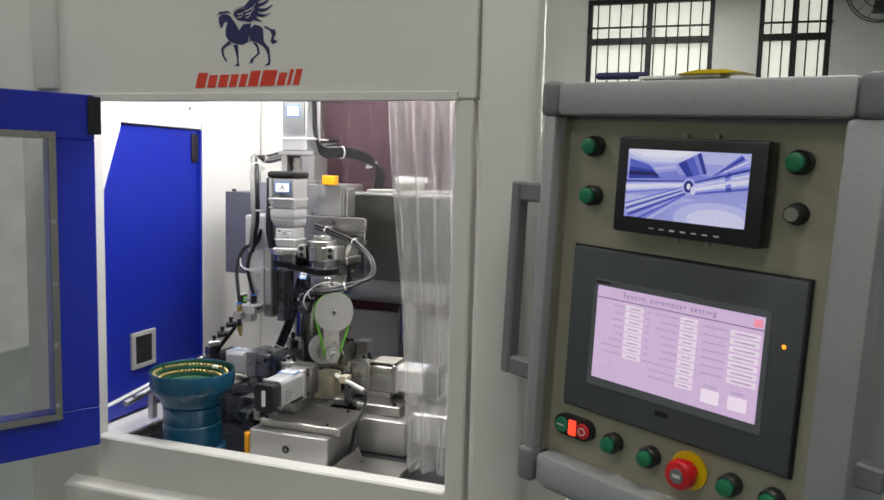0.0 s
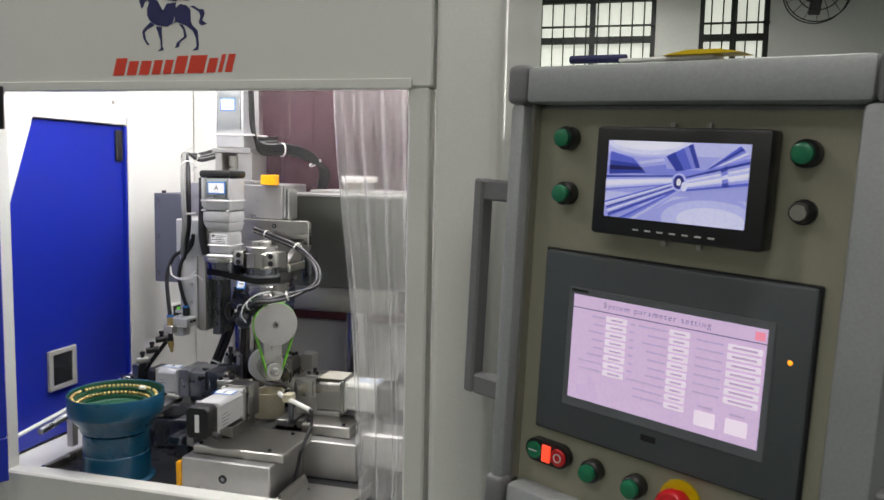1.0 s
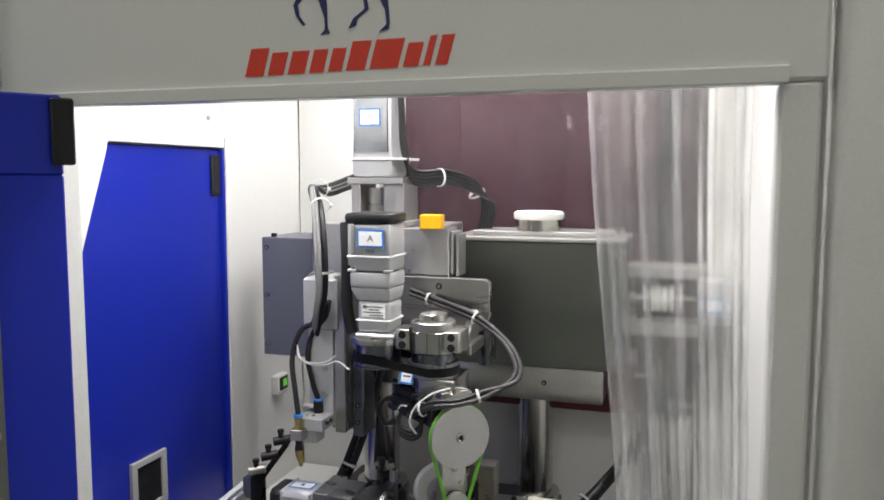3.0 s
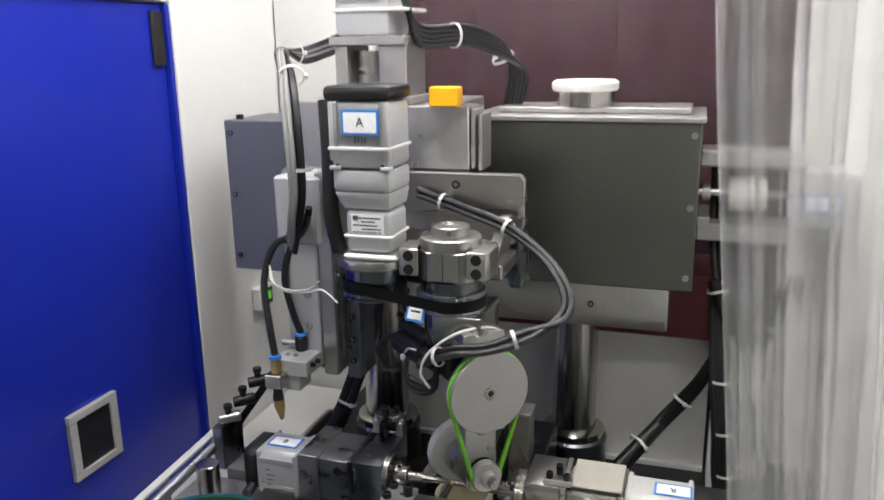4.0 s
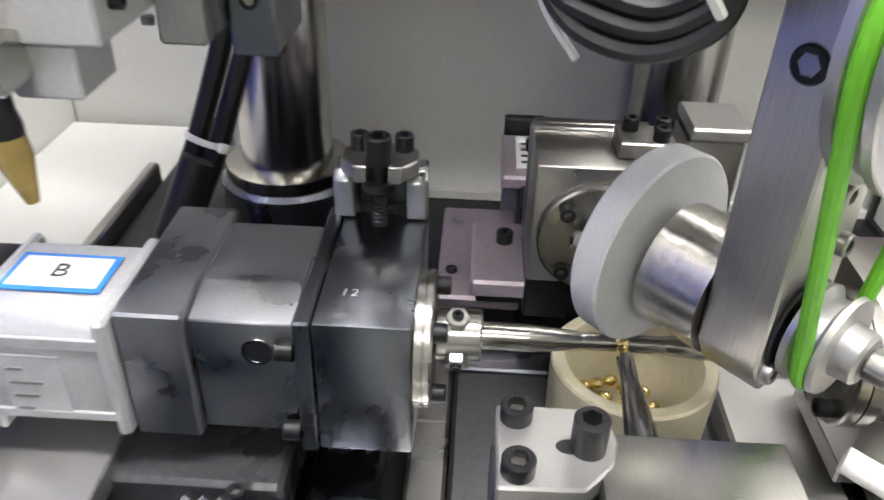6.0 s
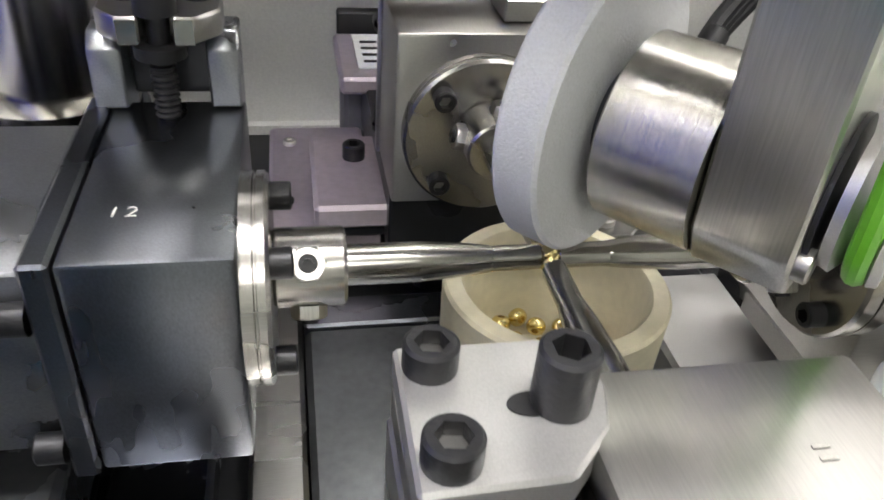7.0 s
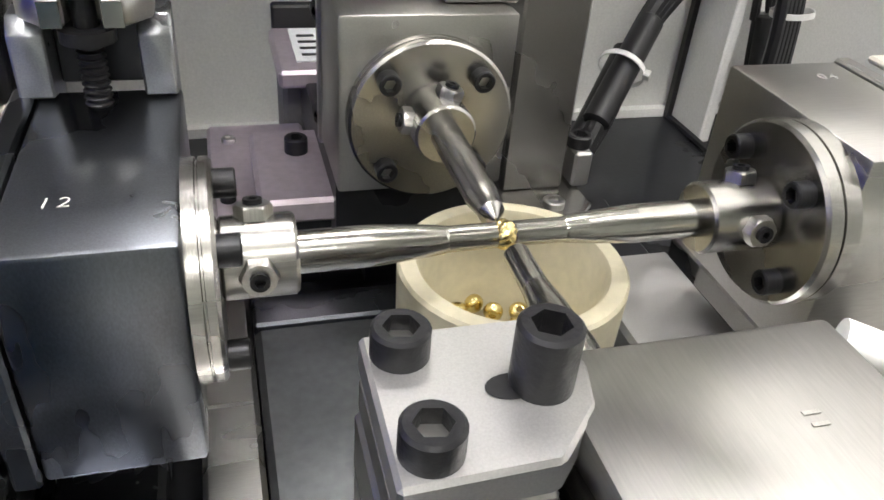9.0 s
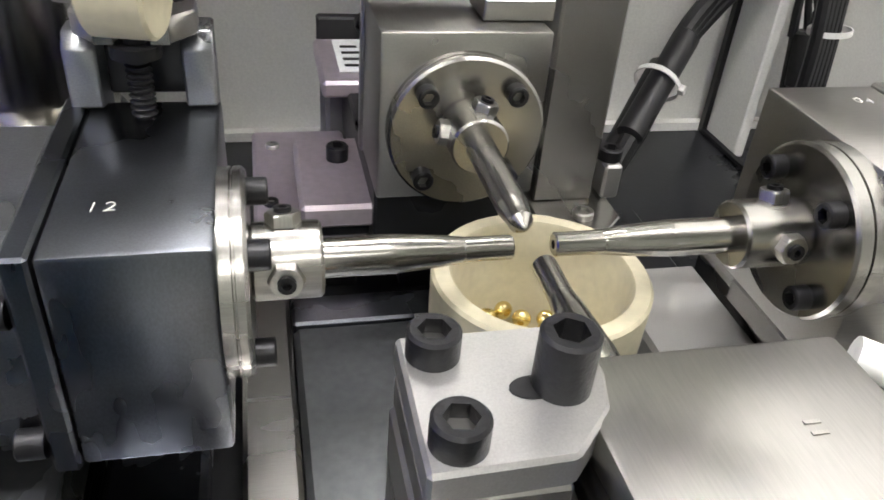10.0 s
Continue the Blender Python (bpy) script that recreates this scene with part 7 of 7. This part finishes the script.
# ---- what moves ----
def motions():
    at = Matrix.Translation((CX, CY, CZ))

    def unit(u, turn, rows):
        walk(u[0], [(t, at @ pose(0, 0, 0, 0, 0, turn) @ pose(d, 0, 0)) for t, d in rows])
    unit(LEFT, 0, [(0, 0), (7.42, 0), (7.5, -0.0036), (7.68, -0.0036), (7.78, 0), (9.72, 0), (9.82, -0.0036), (10, -0.0037)])
    unit(RIGHT, 180, [(0, 0), (7.42, 0), (7.5, -0.0036), (7.68, -0.0036), (7.78, 0), (9.72, 0), (9.82, -0.0030), (10, -0.0032)])
    unit(FRONT, 90, [(0, -0.0062), (6.9, -0.0062), (7.05, -0.0021), (7.9, -0.0021), (8.02, -0.0062), (10, -0.0062)])
    unit(BACK, -90, [(0, -0.0022), (6.9, -0.0022), (7.05, 0.002), (7.9, 0.002), (8.02, 0), (9.72, 0), (9.85, -0.001), (10, -0.001)])
    turns = [(0, 36), (6.65, 36), (7.0, 66), (7.15, 0), (8.12, 0), (8.32, 36), (8.82, 36), (9.0, 0), (10, 0)]
    walk(LEFT[1], [(t, pose(0, 0, 0, a, 0, 0)) for t, a in turns])
    walk(RIGHT[1], [(t, pose(0, 0, 0, -a, 0, 0)) for t, a in turns])
    bead = bpy.data.objects["bead"]
    fall = {9.82: -0.004, 9.92: -0.040, 10: -0.0475}
    walk(bead, [(t, at @ pose(0, 0, 0, a, 0, 0)) for t, a in turns[:-1]] + [(9.72, at)] + [(t, at @ pose(0, 0, d, 0, 0, 0)) for t, d in fall.items()])
    o = Vector((-0.56, 1.66, 1.10))
    walk(HEAD, [(t, pose(o.x + (0.0024 if t > 6.8 else 0), o.y - (0.0008 if t > 6.8 else 0), o.z + d)) for t, d in ((0, 0), (6.6, 0), (6.9, 0), (8.22, 0), (8.35, 0.006), (8.5, 0.022), (8.6, 0.031), (8.7, 0.041), (8.8, 0.055), (8.9, 0.075), (9.1, 0.10), (10, 0.10))])
    walk(ROLLER, [(t, pose(-0.676, y, z)) for t, y, z in ((0, 1.66, 1.70), (5.4, 1.66, 1.70), (6.2, 1.565, 1.62), (8.0, 1.565, 1.36), (9.2, 1.60, 1.25), (9.58, 1.655, 1.186), (9.75, 1.66, 1.163), (9.9, 1.66, 1.1615), (10, 1.66, 1.1615))])


motions()
